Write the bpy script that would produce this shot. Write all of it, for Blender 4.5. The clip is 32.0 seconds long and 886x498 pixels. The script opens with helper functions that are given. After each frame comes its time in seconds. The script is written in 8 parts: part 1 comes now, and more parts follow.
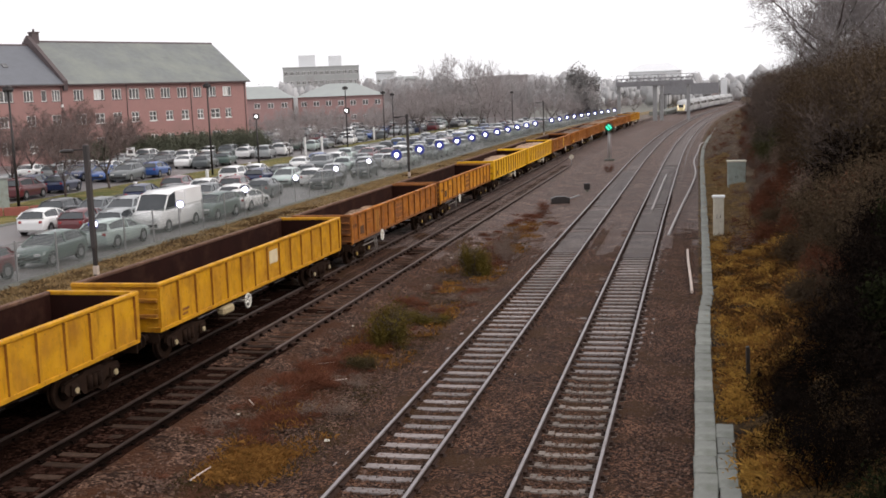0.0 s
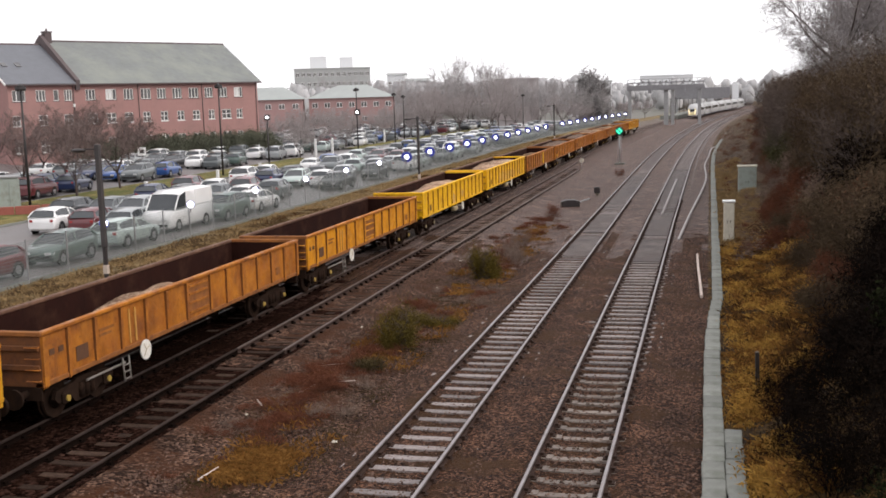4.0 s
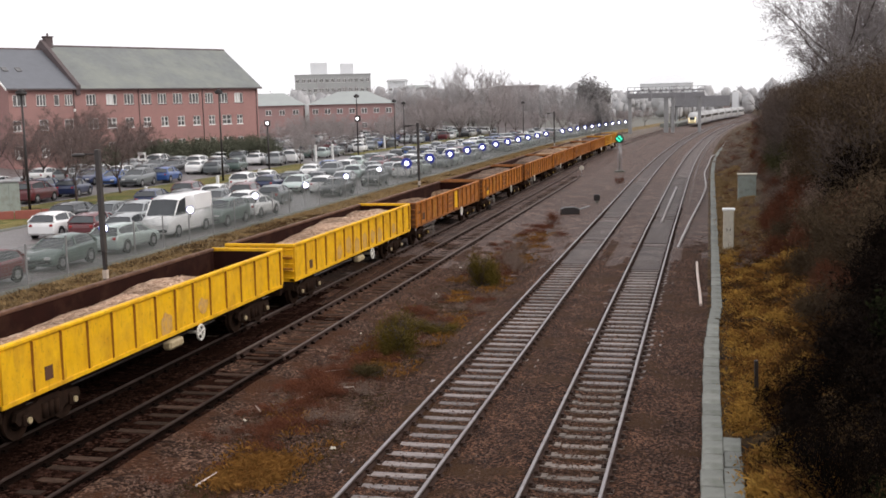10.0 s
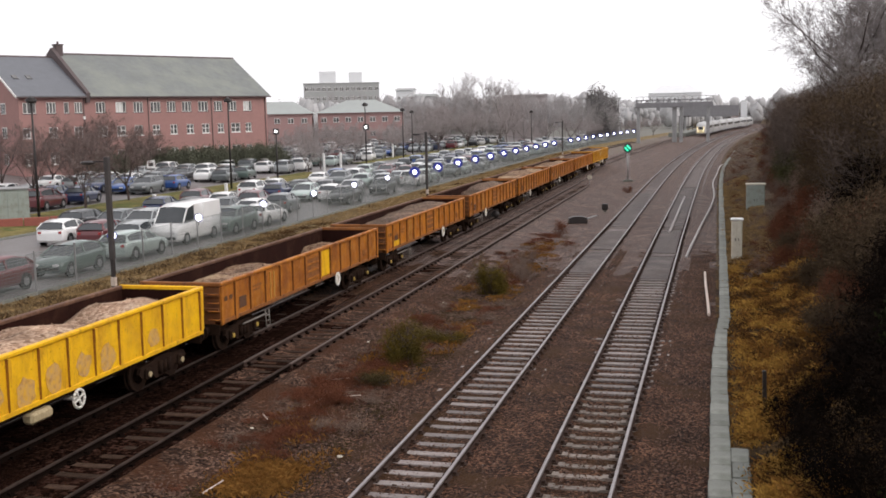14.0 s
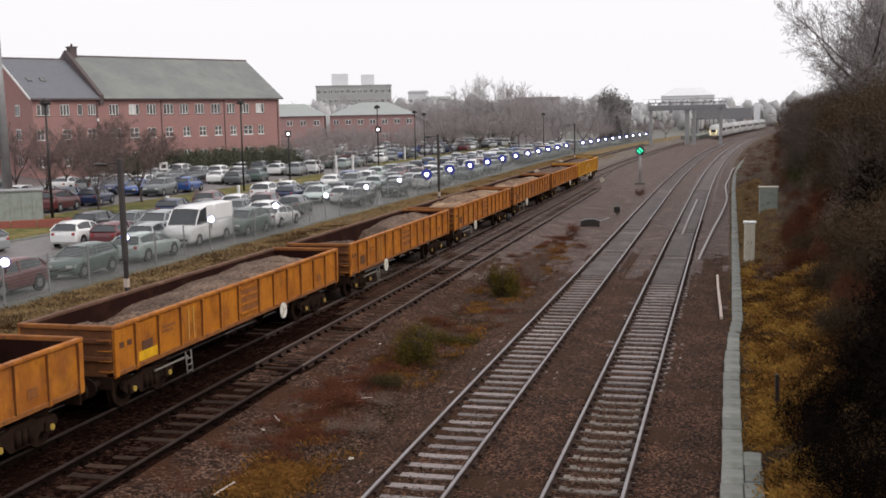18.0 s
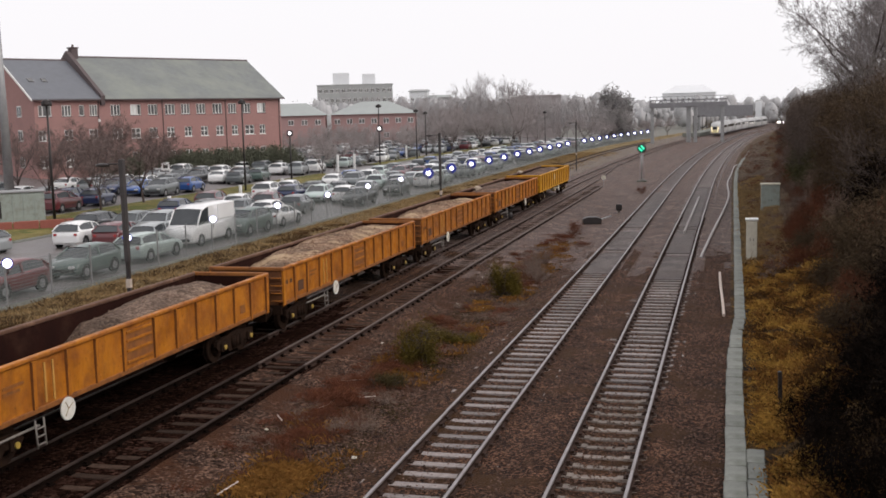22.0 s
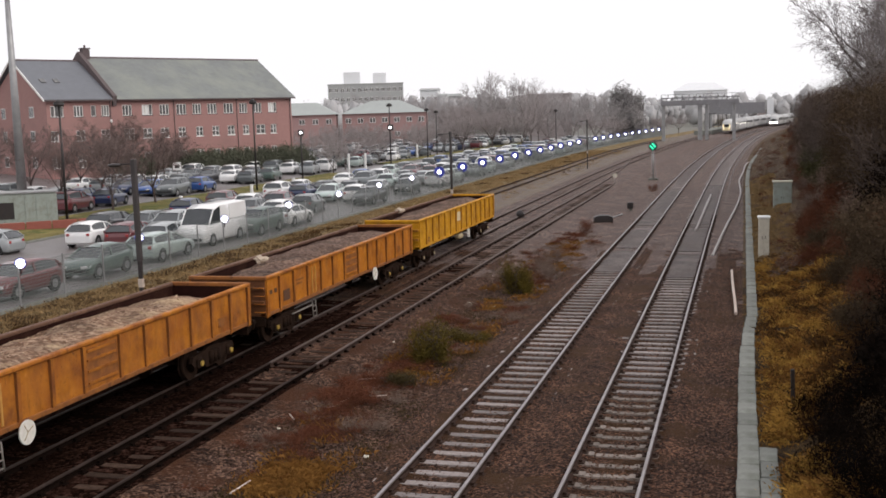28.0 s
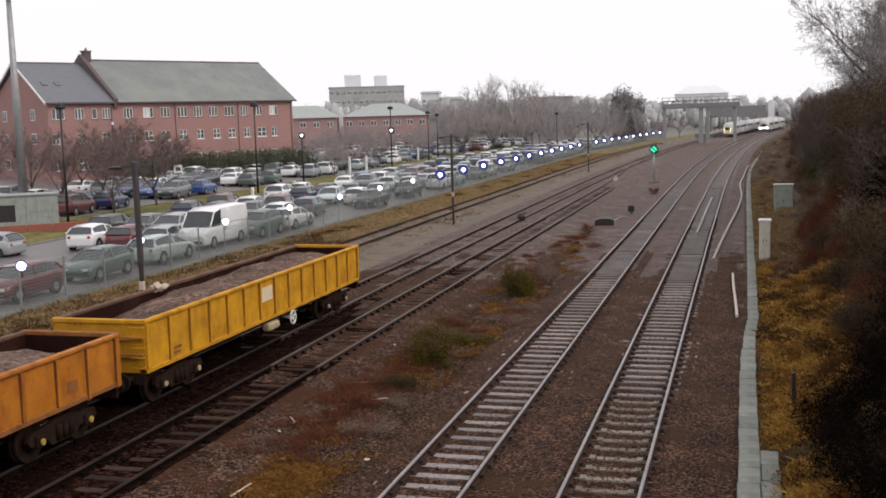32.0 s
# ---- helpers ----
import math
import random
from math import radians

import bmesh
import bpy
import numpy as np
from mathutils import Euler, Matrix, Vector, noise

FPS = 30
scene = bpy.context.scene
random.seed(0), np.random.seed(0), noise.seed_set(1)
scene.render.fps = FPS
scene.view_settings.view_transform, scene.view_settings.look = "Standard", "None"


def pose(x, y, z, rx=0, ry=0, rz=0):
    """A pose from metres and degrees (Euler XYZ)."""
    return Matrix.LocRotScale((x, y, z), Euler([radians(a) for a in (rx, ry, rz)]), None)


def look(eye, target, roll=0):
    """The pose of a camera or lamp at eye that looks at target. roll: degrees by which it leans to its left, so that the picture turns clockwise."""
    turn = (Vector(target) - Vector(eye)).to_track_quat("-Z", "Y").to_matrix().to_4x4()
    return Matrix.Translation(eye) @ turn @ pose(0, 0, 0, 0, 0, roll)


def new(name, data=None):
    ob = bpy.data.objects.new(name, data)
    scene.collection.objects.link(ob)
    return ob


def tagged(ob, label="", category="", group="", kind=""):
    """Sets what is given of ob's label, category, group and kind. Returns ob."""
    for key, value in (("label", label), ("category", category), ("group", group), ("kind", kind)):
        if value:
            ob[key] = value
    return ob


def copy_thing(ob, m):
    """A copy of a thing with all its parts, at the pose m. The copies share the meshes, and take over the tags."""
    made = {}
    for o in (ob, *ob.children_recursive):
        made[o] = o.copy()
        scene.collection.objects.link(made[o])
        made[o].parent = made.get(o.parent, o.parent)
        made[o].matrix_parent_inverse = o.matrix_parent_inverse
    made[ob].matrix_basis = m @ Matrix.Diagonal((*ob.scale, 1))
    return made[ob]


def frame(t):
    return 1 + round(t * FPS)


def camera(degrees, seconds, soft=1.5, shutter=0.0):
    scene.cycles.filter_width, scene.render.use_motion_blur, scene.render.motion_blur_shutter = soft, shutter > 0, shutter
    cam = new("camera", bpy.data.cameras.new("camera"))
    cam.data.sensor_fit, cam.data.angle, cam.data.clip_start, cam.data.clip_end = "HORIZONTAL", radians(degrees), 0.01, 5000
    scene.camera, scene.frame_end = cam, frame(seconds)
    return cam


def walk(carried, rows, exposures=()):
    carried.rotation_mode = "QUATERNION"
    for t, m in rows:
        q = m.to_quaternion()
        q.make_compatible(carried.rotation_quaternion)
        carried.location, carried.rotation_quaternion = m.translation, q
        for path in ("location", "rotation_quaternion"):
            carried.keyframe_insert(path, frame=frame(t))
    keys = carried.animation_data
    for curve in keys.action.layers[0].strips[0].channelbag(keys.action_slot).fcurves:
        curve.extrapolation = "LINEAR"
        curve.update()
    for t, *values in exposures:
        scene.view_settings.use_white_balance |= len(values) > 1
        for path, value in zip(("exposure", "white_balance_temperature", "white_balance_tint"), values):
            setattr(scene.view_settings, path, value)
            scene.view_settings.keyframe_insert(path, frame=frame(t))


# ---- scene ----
# ---- camera: held by hand on a bridge over the line, slowly panning left ----
EYE_Z = 7.42
cam = camera(45.04, 32.0, soft=1.7)
walk(cam, [(t, pose(0, 0, EYE_Z, rx, ry, rz)) for t, rx, ry, rz in (
    (0, 81.845, 2.144, 13.256), (0.5, 81.703, 2.190, 13.247), (1, 81.653, 2.079, 13.383),
    (1.5, 81.781, 2.080, 13.415), (2, 81.744, 1.928, 13.295), (2.5, 81.900, 1.855, 13.417),
    (3, 81.956, 1.689, 13.667), (3.5, 81.947, 1.732, 13.855), (5.5, 82.182, 1.434, 13.595),
    (6, 82.047, 1.333, 13.606), (6.5, 81.970, 1.313, 13.605), (7, 81.951, 1.285, 13.469),
    (7.5, 82.258, 1.284, 13.568), (8, 82.426, 1.217, 13.627), (8.5, 82.375, 1.188, 13.618),
    (9, 82.385, 1.216, 13.667), (9.5, 82.295, 1.452, 13.697), (10, 82.347, 1.404, 13.844),
    (10.5, 82.468, 1.344, 14.014), (11, 82.452, 1.348, 13.869), (11.5, 82.556, 1.359, 13.915),
    (12, 82.620, 1.432, 13.965), (12.5, 82.635, 1.502, 13.763), (13, 82.710, 1.369, 14.253),
    (13.5, 82.772, 1.281, 14.172), (14, 82.823, 1.222, 14.286), (14.5, 82.849, 1.101, 14.274),
    (16.5, 82.924, 1.135, 14.468), (17, 82.931, 1.147, 14.682), (17.5, 82.870, 1.137, 14.882),
    (18, 82.965, 1.157, 14.931), (18.5, 82.934, 1.178, 15.214), (19, 82.939, 1.462, 15.004),
    (19.5, 82.732, 1.346, 14.622), (20, 82.749, 1.532, 14.731), (20.5, 82.810, 1.539, 14.862),
    (21, 82.859, 1.501, 14.955), (21.5, 82.939, 1.494, 15.030), (22, 82.896, 1.473, 15.001),
    (22.5, 82.737, 1.442, 15.132), (23, 82.758, 1.481, 15.237), (23.5, 82.728, 1.480, 15.173),
    (24, 82.706, 1.419, 15.203), (24.5, 82.722, 1.481, 15.285), (25, 82.719, 1.437, 15.189),
    (25.5, 82.747, 1.390, 15.263), (27.5, 82.899, 1.755, 15.575), (28, 82.847, 1.731, 15.573),
    (28.5, 82.805, 1.838, 15.508), (29, 82.968, 1.744, 15.624), (29.5, 82.944, 1.731, 15.565),
    (30, 82.960, 1.666, 15.630), (30.5, 82.887, 1.687, 15.555), (31, 82.802, 1.694, 15.556),
    (31.5, 82.939, 1.682, 15.620), (32, 83.003, 1.693, 15.627),
)], exposures=[(t, e, 6600, 15) for t, e in (
    (0, 0.12), (1, 0.22), (3, 0.29), (6, 0.33), (8, 0.20), (10, 0.17), (13, 0.18), (14.5, 0.12), (17, -0.02), (22, -0.03), (25, 0.0), (28, 0.04), (32, 0.02))])

# ---- world and light: bright overcast winter sky ----
world = bpy.data.worlds.new("overcast_sky")
scene.world = world
world.use_nodes = True
wt = world.node_tree
wt.nodes.clear()
w_out = wt.nodes.new("ShaderNodeOutputWorld")
w_bg = wt.nodes.new("ShaderNodeBackground")
w_sky = wt.nodes.new("ShaderNodeTexSky")
w_sky.sky_type = "NISHITA"
w_sky.sun_disc = False
w_sky.sun_elevation = radians(38)
w_sky.sun_rotation = radians(80)
w_sky.dust_density = 6.0
w_gain = wt.nodes.new("ShaderNodeVectorMath")
w_gain.operation = "SCALE"
w_gain.inputs["Scale"].default_value = 0.10
w_mix = wt.nodes.new("ShaderNodeMix")
w_mix.data_type = "RGBA"
w_mix.inputs["Factor"].default_value = 0.9
w_mix.inputs["B"].default_value = (1.06, 1.08, 1.095, 1)
wt.links.new(w_sky.outputs["Color"], w_gain.inputs[0])
wt.links.new(w_gain.outputs["Vector"], w_mix.inputs["A"])
wt.links.new(w_mix.outputs["Result"], w_bg.inputs["Color"])
w_bg.inputs["Strength"].default_value = 1.0
wt.links.new(w_bg.outputs["Background"], w_out.inputs["Surface"])
sun = new("sun", bpy.data.lights.new("sun", "SUN"))
sun.data.energy = 1.2
sun.data.angle = radians(30)
sun.data.color = (1.0, 0.97, 0.93)
sun.matrix_world = look((60, 20, 48), (0, 30, 0))


# ---- small helpers ----
def curve(y):
    """How far the line has bent to the right at distance y."""
    return max(0.0, y - 100.0) ** 2 / 5100.0


def bend(y):
    """Heading of the line at y, in degrees."""
    return -math.degrees(math.atan(max(0.0, y - 100.0) / 2550.0))


def fence_curve(y):
    """The same for the fence and the car park, which bend later."""
    return min(curve(y), max(0.0, y - 165.0) ** 2 / 2300.0)


def near_drift(y):
    """How far the near line draws away from the second one."""
    return 0.004 * min(max(0.0, y - 62.0), 110.0)


def lerp_table(x, table):
    for (a, va), (b, vb) in zip(table, table[1:]):
        if x <= b:
            k = min(1, max(0, (x - a) / (b - a)))
            return va + (vb - va) * k
    return table[-1][1]


def ground_z(u):
    """Height of the ground at the offset u from the line of the camera."""
    return lerp_table(u, [(-400, 4.0), (-95, 2.0), (-80, 1.5), (-65, 0.9), (-55, 0.5), (-36, 0.0), (-28.4, -0.05), (-24, -0.1), (-18.5, -0.1), (-17.6, -0.03),
                          (-11.4, -0.03), (-10.6, -0.14), (-8.2, -0.14), (-7.6, -0.03), (-1.2, -0.03), (-0.3, -0.08), (0.9, -0.04), (1.4, 0.1), (3, 0.8), (6, 2.4), (10, 4.2), (30, 5.0), (400, 6.0)])


def part(name, bm, material, parent=None, label="", at=None):
    me = bpy.data.meshes.new(name)
    if isinstance(bm, bmesh.types.BMesh):
        bm.to_mesh(me)
        bm.free()
    else:
        me.from_pydata(*bm)
    for m in (material if isinstance(material, (list, tuple)) else [material]):
        me.materials.append(m)
    ob = new(name, me)
    if parent is not None:
        ob.parent = parent
    if at is not None:
        ob.matrix_basis = at
    if label:
        tagged(ob, label)
    return ob


def share(name, me, parent=None, at=None):
    """Another object on the same mesh."""
    ob = new(name, me)
    if parent is not None:
        ob.parent = parent
    if at is not None:
        ob.matrix_basis = at
    return ob


def empty(name, at=None):
    ob = new(name)
    ob.empty_display_size = 0.2
    if at is not None:
        ob.matrix_basis = at
    return ob


def box(bm, x0, x1, y0, y1, z0, z1, m=None, bevel=0.0, mat=0):
    vs = [bm.verts.new((x, y, z)) for x in (x0, x1) for y in (y0, y1) for z in (z0, z1)]
    if m is not None:
        for v in vs:
            v.co = m @ v.co
    fs = [bm.faces.new([vs[i] for i in q]) for q in ((0, 1, 3, 2), (4, 6, 7, 5), (0, 4, 5, 1), (2, 3, 7, 6), (0, 2, 6, 4), (1, 5, 7, 3))]
    for f in fs:
        f.material_index = mat
    if bevel:
        es = list({e for f in fs for e in f.edges})
        bmesh.ops.bevel(bm, geom=es, offset=bevel, segments=1, affect="EDGES", clamp_overlap=True)
    return vs


def prism(bm, outline, x0, x1, axis="x", mat=0):
    """Extrude a closed outline of (a, b) pairs along an axis: x -> (y, z), y -> (x, z), z -> (x, y)."""
    def at(k, a, b):
        return {"x": (k, a, b), "y": (a, k, b), "z": (a, b, k)}[axis]
    lo = [bm.verts.new(at(x0, a, b)) for a, b in outline]
    hi = [bm.verts.new(at(x1, a, b)) for a, b in outline]
    n = len(outline)
    fs = [bm.faces.new(lo[::-1]), bm.faces.new(hi)]
    for i in range(n):
        fs.append(bm.faces.new((lo[i], lo[(i + 1) % n], hi[(i + 1) % n], hi[i])))
    for f in fs:
        f.material_index = mat
    bmesh.ops.recalc_face_normals(bm, faces=fs)


def rod(bm, p, q, r, r2=None, n=8, mat=0, smooth=True):
    """A round bar from p to q."""
    p, q = Vector(p), Vector(q)
    r2 = r if r2 is None else r2
    d = (q - p).normalized()
    a = d.orthogonal().normalized()
    b = d.cross(a)
    ring = [[bm.verts.new(c + (a * math.cos(k * 2 * math.pi / n) + b * math.sin(k * 2 * math.pi / n)) * s) for k in range(n)] for c, s in ((p, r), (q, r2))]
    for k in range(n):
        f = bm.faces.new((ring[0][k], ring[0][(k + 1) % n], ring[1][(k + 1) % n], ring[1][k]))
        f.smooth = smooth
        f.material_index = mat
    for f in (bm.faces.new(ring[0][::-1]), bm.faces.new(ring[1])):
        f.material_index = mat


def ball(bm, c, r, mat=0, scale=(1, 1, 1), seg=12):
    got = bmesh.ops.create_uvsphere(bm, u_segments=seg, v_segments=max(6, seg // 2), radius=r, matrix=Matrix.Translation(c) @ Matrix.Diagonal((*scale, 1)))
    for f in {f for v in got["verts"] for f in v.link_faces}:
        f.smooth = True
        f.material_index = mat


def bm_new():
    return bmesh.new()


# ---- materials ----
def mat(name, colour, rough=0.7, metal=0.0, second=None, scale=4.0, amount=0.5, bump=0.0, bump_scale=40.0, stains=None, stain_scale=0.6, stain_amount=0.4,
        emit=None, emit_strength=0.0, vary=0.0, island=False, coat=0.0, detail=6.0, spec=0.5):
    """A painted or natural surface: two noises of colour, a stain layer, relief, and variation from piece to piece."""
    m = bpy.data.materials.new(name)
    m.use_nodes = True
    t = m.node_tree
    bsdf = t.nodes["Principled BSDF"]
    bsdf.inputs["Roughness"].default_value = rough
    bsdf.inputs["Metallic"].default_value = metal
    bsdf.inputs["Coat Weight"].default_value = coat
    bsdf.inputs["Specular IOR Level"].default_value = spec
    co = t.nodes.new("ShaderNodeTexCoord").outputs["Object"]

    def tex(s, d=detail):
        n = t.nodes.new("ShaderNodeTexNoise")
        n.inputs["Scale"].default_value = s
        n.inputs["Detail"].default_value = d
        n.inputs["Roughness"].default_value = 0.65
        t.links.new(co, n.inputs["Vector"])
        return n.outputs["Fac"]

    def ramp(src, lo, hi):
        n = t.nodes.new("ShaderNodeMapRange")
        n.inputs["From Min"].default_value, n.inputs["From Max"].default_value = lo, hi
        n.clamp = True
        t.links.new(src, n.inputs["Value"])
        return n.outputs["Result"]

    def blend(fac, a, b):
        n = t.nodes.new("ShaderNodeMix")
        n.data_type = "RGBA"
        t.links.new(fac, n.inputs["Factor"])
        for key, v in (("A", a), ("B", b)):
            if isinstance(v, tuple):
                n.inputs[key].default_value = (*v, 1)
            else:
                t.links.new(v, n.inputs[key])
        return n.outputs["Result"]

    second = second or tuple(c * 0.7 for c in colour)
    col = blend(ramp(tex(scale), 0.5 - amount / 2, 0.5 + amount / 2), colour, second)
    if stains:
        col = blend(ramp(tex(stain_scale, 8), 0.62 - stain_amount * 0.3, 0.72), col, stains)
    if vary:
        n = t.nodes.new("ShaderNodeHueSaturation")
        if island:
            rnd = t.nodes.new("ShaderNodeNewGeometry").outputs["Random Per Island"]
        else:
            rnd = t.nodes.new("ShaderNodeObjectInfo").outputs["Random"]
        r = t.nodes.new("ShaderNodeMapRange")
        r.inputs["To Min"].default_value, r.inputs["To Max"].default_value = 1 - vary, 1 + vary
        t.links.new(rnd, r.inputs["Value"])
        t.links.new(r.outputs["Result"], n.inputs["Value"])
        t.links.new(col, n.inputs["Color"])
        col = n.outputs["Color"]
    t.links.new(col, bsdf.inputs["Base Color"])
    if bump:
        b = t.nodes.new("ShaderNodeBump")
        b.inputs["Strength"].default_value = bump
        b.inputs["Distance"].default_value = 0.02
        t.links.new(tex(bump_scale, 4), b.inputs["Height"])
        t.links.new(b.outputs["Normal"], bsdf.inputs["Normal"])
    if emit:
        bsdf.inputs["Emission Color"].default_value = (*emit, 1)
        bsdf.inputs["Emission Strength"].default_value = emit_strength
    return m


def gravel(name, a, b, c, d=None, d_amount=0.0, pebble=16.0, bump=1.0, rough=0.9, spec=0.15):
    """Loose stone: cells of three tones, patches of a fourth, and deep relief."""
    m = bpy.data.materials.new(name)
    m.use_nodes = True
    t = m.node_tree
    bsdf = t.nodes["Principled BSDF"]
    bsdf.inputs["Roughness"].default_value = rough
    bsdf.inputs["Specular IOR Level"].default_value = spec
    co = t.nodes.new("ShaderNodeTexCoord").outputs["Object"]
    vor = t.nodes.new("ShaderNodeTexVoronoi")
    vor.inputs["Scale"].default_value = pebble
    t.links.new(co, vor.inputs["Vector"])
    cr = t.nodes.new("ShaderNodeValToRGB")
    cr.color_ramp.elements[0].color, cr.color_ramp.elements[1].color = (*a, 1), (*c, 1)
    e = cr.color_ramp.elements.new(0.55)
    e.color = (*b, 1)
    sep = t.nodes.new("ShaderNodeSeparateColor")
    t.links.new(vor.outputs["Color"], sep.inputs["Color"])
    t.links.new(sep.outputs["Red"], cr.inputs["Fac"])
    col = cr.outputs["Color"]
    big = t.nodes.new("ShaderNodeTexNoise")
    big.inputs["Scale"].default_value, big.inputs["Detail"].default_value = 0.8, 9
    t.links.new(co, big.inputs["Vector"])
    hs = t.nodes.new("ShaderNodeHueSaturation")
    mr = t.nodes.new("ShaderNodeMapRange")
    mr.inputs["From Min"].default_value, mr.inputs["From Max"].default_value = 0.3, 0.7
    mr.inputs["To Min"].default_value, mr.inputs["To Max"].default_value = 0.58, 1.45
    t.links.new(big.outputs["Fac"], mr.inputs["Value"])
    t.links.new(mr.outputs["Result"], hs.inputs["Value"])
    t.links.new(col, hs.inputs["Color"])
    col = hs.outputs["Color"]
    if d:
        pn = t.nodes.new("ShaderNodeTexNoise")
        pn.inputs["Scale"].default_value, pn.inputs["Detail"].default_value, pn.inputs["Roughness"].default_value = 0.55, 9, 0.7
        t.links.new(co, pn.inputs["Vector"])
        pr = t.nodes.new("ShaderNodeMapRange")
        pr.inputs["From Min"].default_value, pr.inputs["From Max"].default_value = 0.62 - d_amount * 0.3, 0.70 - d_amount * 0.25
        t.links.new(pn.outputs["Fac"], pr.inputs["Value"])
        mx = t.nodes.new("ShaderNodeMix")
        mx.data_type = "RGBA"
        mx.inputs["B"].default_value = (*d, 1)
        t.links.new(pr.outputs["Result"], mx.inputs["Factor"])
        t.links.new(col, mx.inputs["A"])
        col = mx.outputs["Result"]
    t.links.new(col, bsdf.inputs["Base Color"])
    bp = t.nodes.new("ShaderNodeBump")
    bp.inputs["Strength"].default_value, bp.inputs["Distance"].default_value = bump, 0.05
    bp.invert = True
    t.links.new(vor.outputs["Distance"], bp.inputs["Height"])
    t.links.new(bp.outputs["Normal"], bsdf.inputs["Normal"])
    return m


M = {}
M["ballast"] = gravel("ballast", (0.006, 0.0022, 0.0013), (0.036, 0.0162, 0.0095), (0.185, 0.095, 0.059), (0.052, 0.025, 0.0108), 0.4, pebble=22, bump=1.0, rough=0.75, spec=0.08)
# Far ballast: mist painted in as a paler, greyer tone
M["ballast_hazed"] = gravel("ballast_hazed", (0.024, 0.0138, 0.0108), (0.088, 0.056, 0.045), (0.245, 0.166, 0.138), (0.084, 0.050, 0.039), 0.4, pebble=17, bump=1.0, rough=0.68, spec=0.22)
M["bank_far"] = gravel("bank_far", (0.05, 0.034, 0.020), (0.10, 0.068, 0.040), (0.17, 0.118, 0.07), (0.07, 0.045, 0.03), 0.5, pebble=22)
# Near goods and siding bed: train shade and corner dimming painted into the colour
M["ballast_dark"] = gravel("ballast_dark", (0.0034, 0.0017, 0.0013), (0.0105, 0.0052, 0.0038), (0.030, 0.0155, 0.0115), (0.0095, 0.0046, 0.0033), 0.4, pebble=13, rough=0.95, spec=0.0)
M["ballast_shaded"] = gravel("ballast_shaded", (0.0044, 0.0021, 0.0016), (0.0135, 0.0066, 0.0050), (0.052, 0.027, 0.0205), (0.0160, 0.0078, 0.0056), 0.4, pebble=12, bump=1.0, rough=0.9, spec=0.0)
M["verge"] = gravel("verge", (0.009, 0.0042, 0.0025), (0.045, 0.0235, 0.0155), (0.19, 0.112, 0.078), (0.056, 0.0235, 0.012), 0.5, pebble=15, rough=0.8, spec=0.06)
M["dirt"] = gravel("dirt", (0.045, 0.030, 0.023), (0.105, 0.073, 0.054), (0.19, 0.138, 0.10), (0.13, 0.088, 0.045), 0.4, rough=0.65, spec=0.4)
M["dry_grass_soil"] = gravel("dry_grass_soil", (0.12, 0.082, 0.04), (0.23, 0.165, 0.08), (0.36, 0.27, 0.135), (0.14, 0.10, 0.055), 0.45, pebble=30)
M["asphalt"] = mat("asphalt", (0.165, 0.148, 0.145), 0.42, second=(0.115, 0.102, 0.10), scale=0.6, stains=(0.12, 0.10, 0.09), bump=0.3, bump_scale=60)
M["bank_soil"] = gravel("bank_soil", (0.03, 0.015, 0.005), (0.075, 0.04, 0.012), (0.15, 0.085, 0.022), (0.02, 0.011, 0.006), 0.4, pebble=22)
M["far_field"] = mat("far_field", (0.12, 0.12, 0.10), 0.9, second=(0.16, 0.15, 0.13), scale=0.02)
M["rail_worn"] = mat("rail_worn", (0.36, 0.33, 0.335), 0.4, 0.75, second=(0.20, 0.17, 0.16), scale=2.0)
M["rail_rust"] = mat("rail_rust", (0.05, 0.028, 0.02), 0.85, 0.1, second=(0.03, 0.017, 0.0125), scale=6.0, bump=0.3, spec=0.2)
M["rail_dull"] = mat("rail_dull", (0.13, 0.098, 0.086), 0.55, 0.4, second=(0.10, 0.07, 0.06), scale=1.5)
M["sleeper_wood"] = mat("sleeper_wood", (0.27, 0.232, 0.220), 0.75, second=(0.105, 0.086, 0.079), scale=7, amount=0.6, bump=0.5, bump_scale=30, vary=0.35)
M["sleeper_concrete"] = mat("sleeper_concrete", (0.24, 0.20, 0.17), 0.85, second=(0.13, 0.103, 0.087), scale=5, bump=0.3, vary=0.25)
# Sleeper and rails darkened in colour for the shade below the train
M["sleeper_shaded"] = mat("sleeper_shaded", (0.011, 0.006, 0.0046), 0.95, second=(0.006, 0.0034, 0.0027), scale=6, bump=0.5, vary=0.4, spec=0.0)
M["rail_shaded"] = mat("rail_shaded", (0.055, 0.038, 0.032), 0.7, 0.0, second=(0.014, 0.009, 0.0075), scale=1.5, spec=0.1)
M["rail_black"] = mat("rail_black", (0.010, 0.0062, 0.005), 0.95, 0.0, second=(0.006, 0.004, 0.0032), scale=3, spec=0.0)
M["sleeper_dark"] = mat("sleeper_dark", (0.066, 0.041, 0.029), 0.9, second=(0.018, 0.0105, 0.0078), scale=6, bump=0.5, vary=0.4, spec=0.1)
M["iron_dark"] = mat("iron_dark", (0.028, 0.022, 0.02), 0.7, 0.4, second=(0.05, 0.032, 0.024), scale=5)
M["concrete"] = mat("concrete", (0.215, 0.222, 0.198), 0.85, second=(0.14, 0.145, 0.128), scale=3, stains=(0.12, 0.125, 0.10), stain_scale=1.5, bump=0.4, vary=0.16)
M["concrete_light"] = mat("concrete_light", (0.62, 0.58, 0.48), 0.8, second=(0.48, 0.44, 0.36), scale=4, bump=0.3)
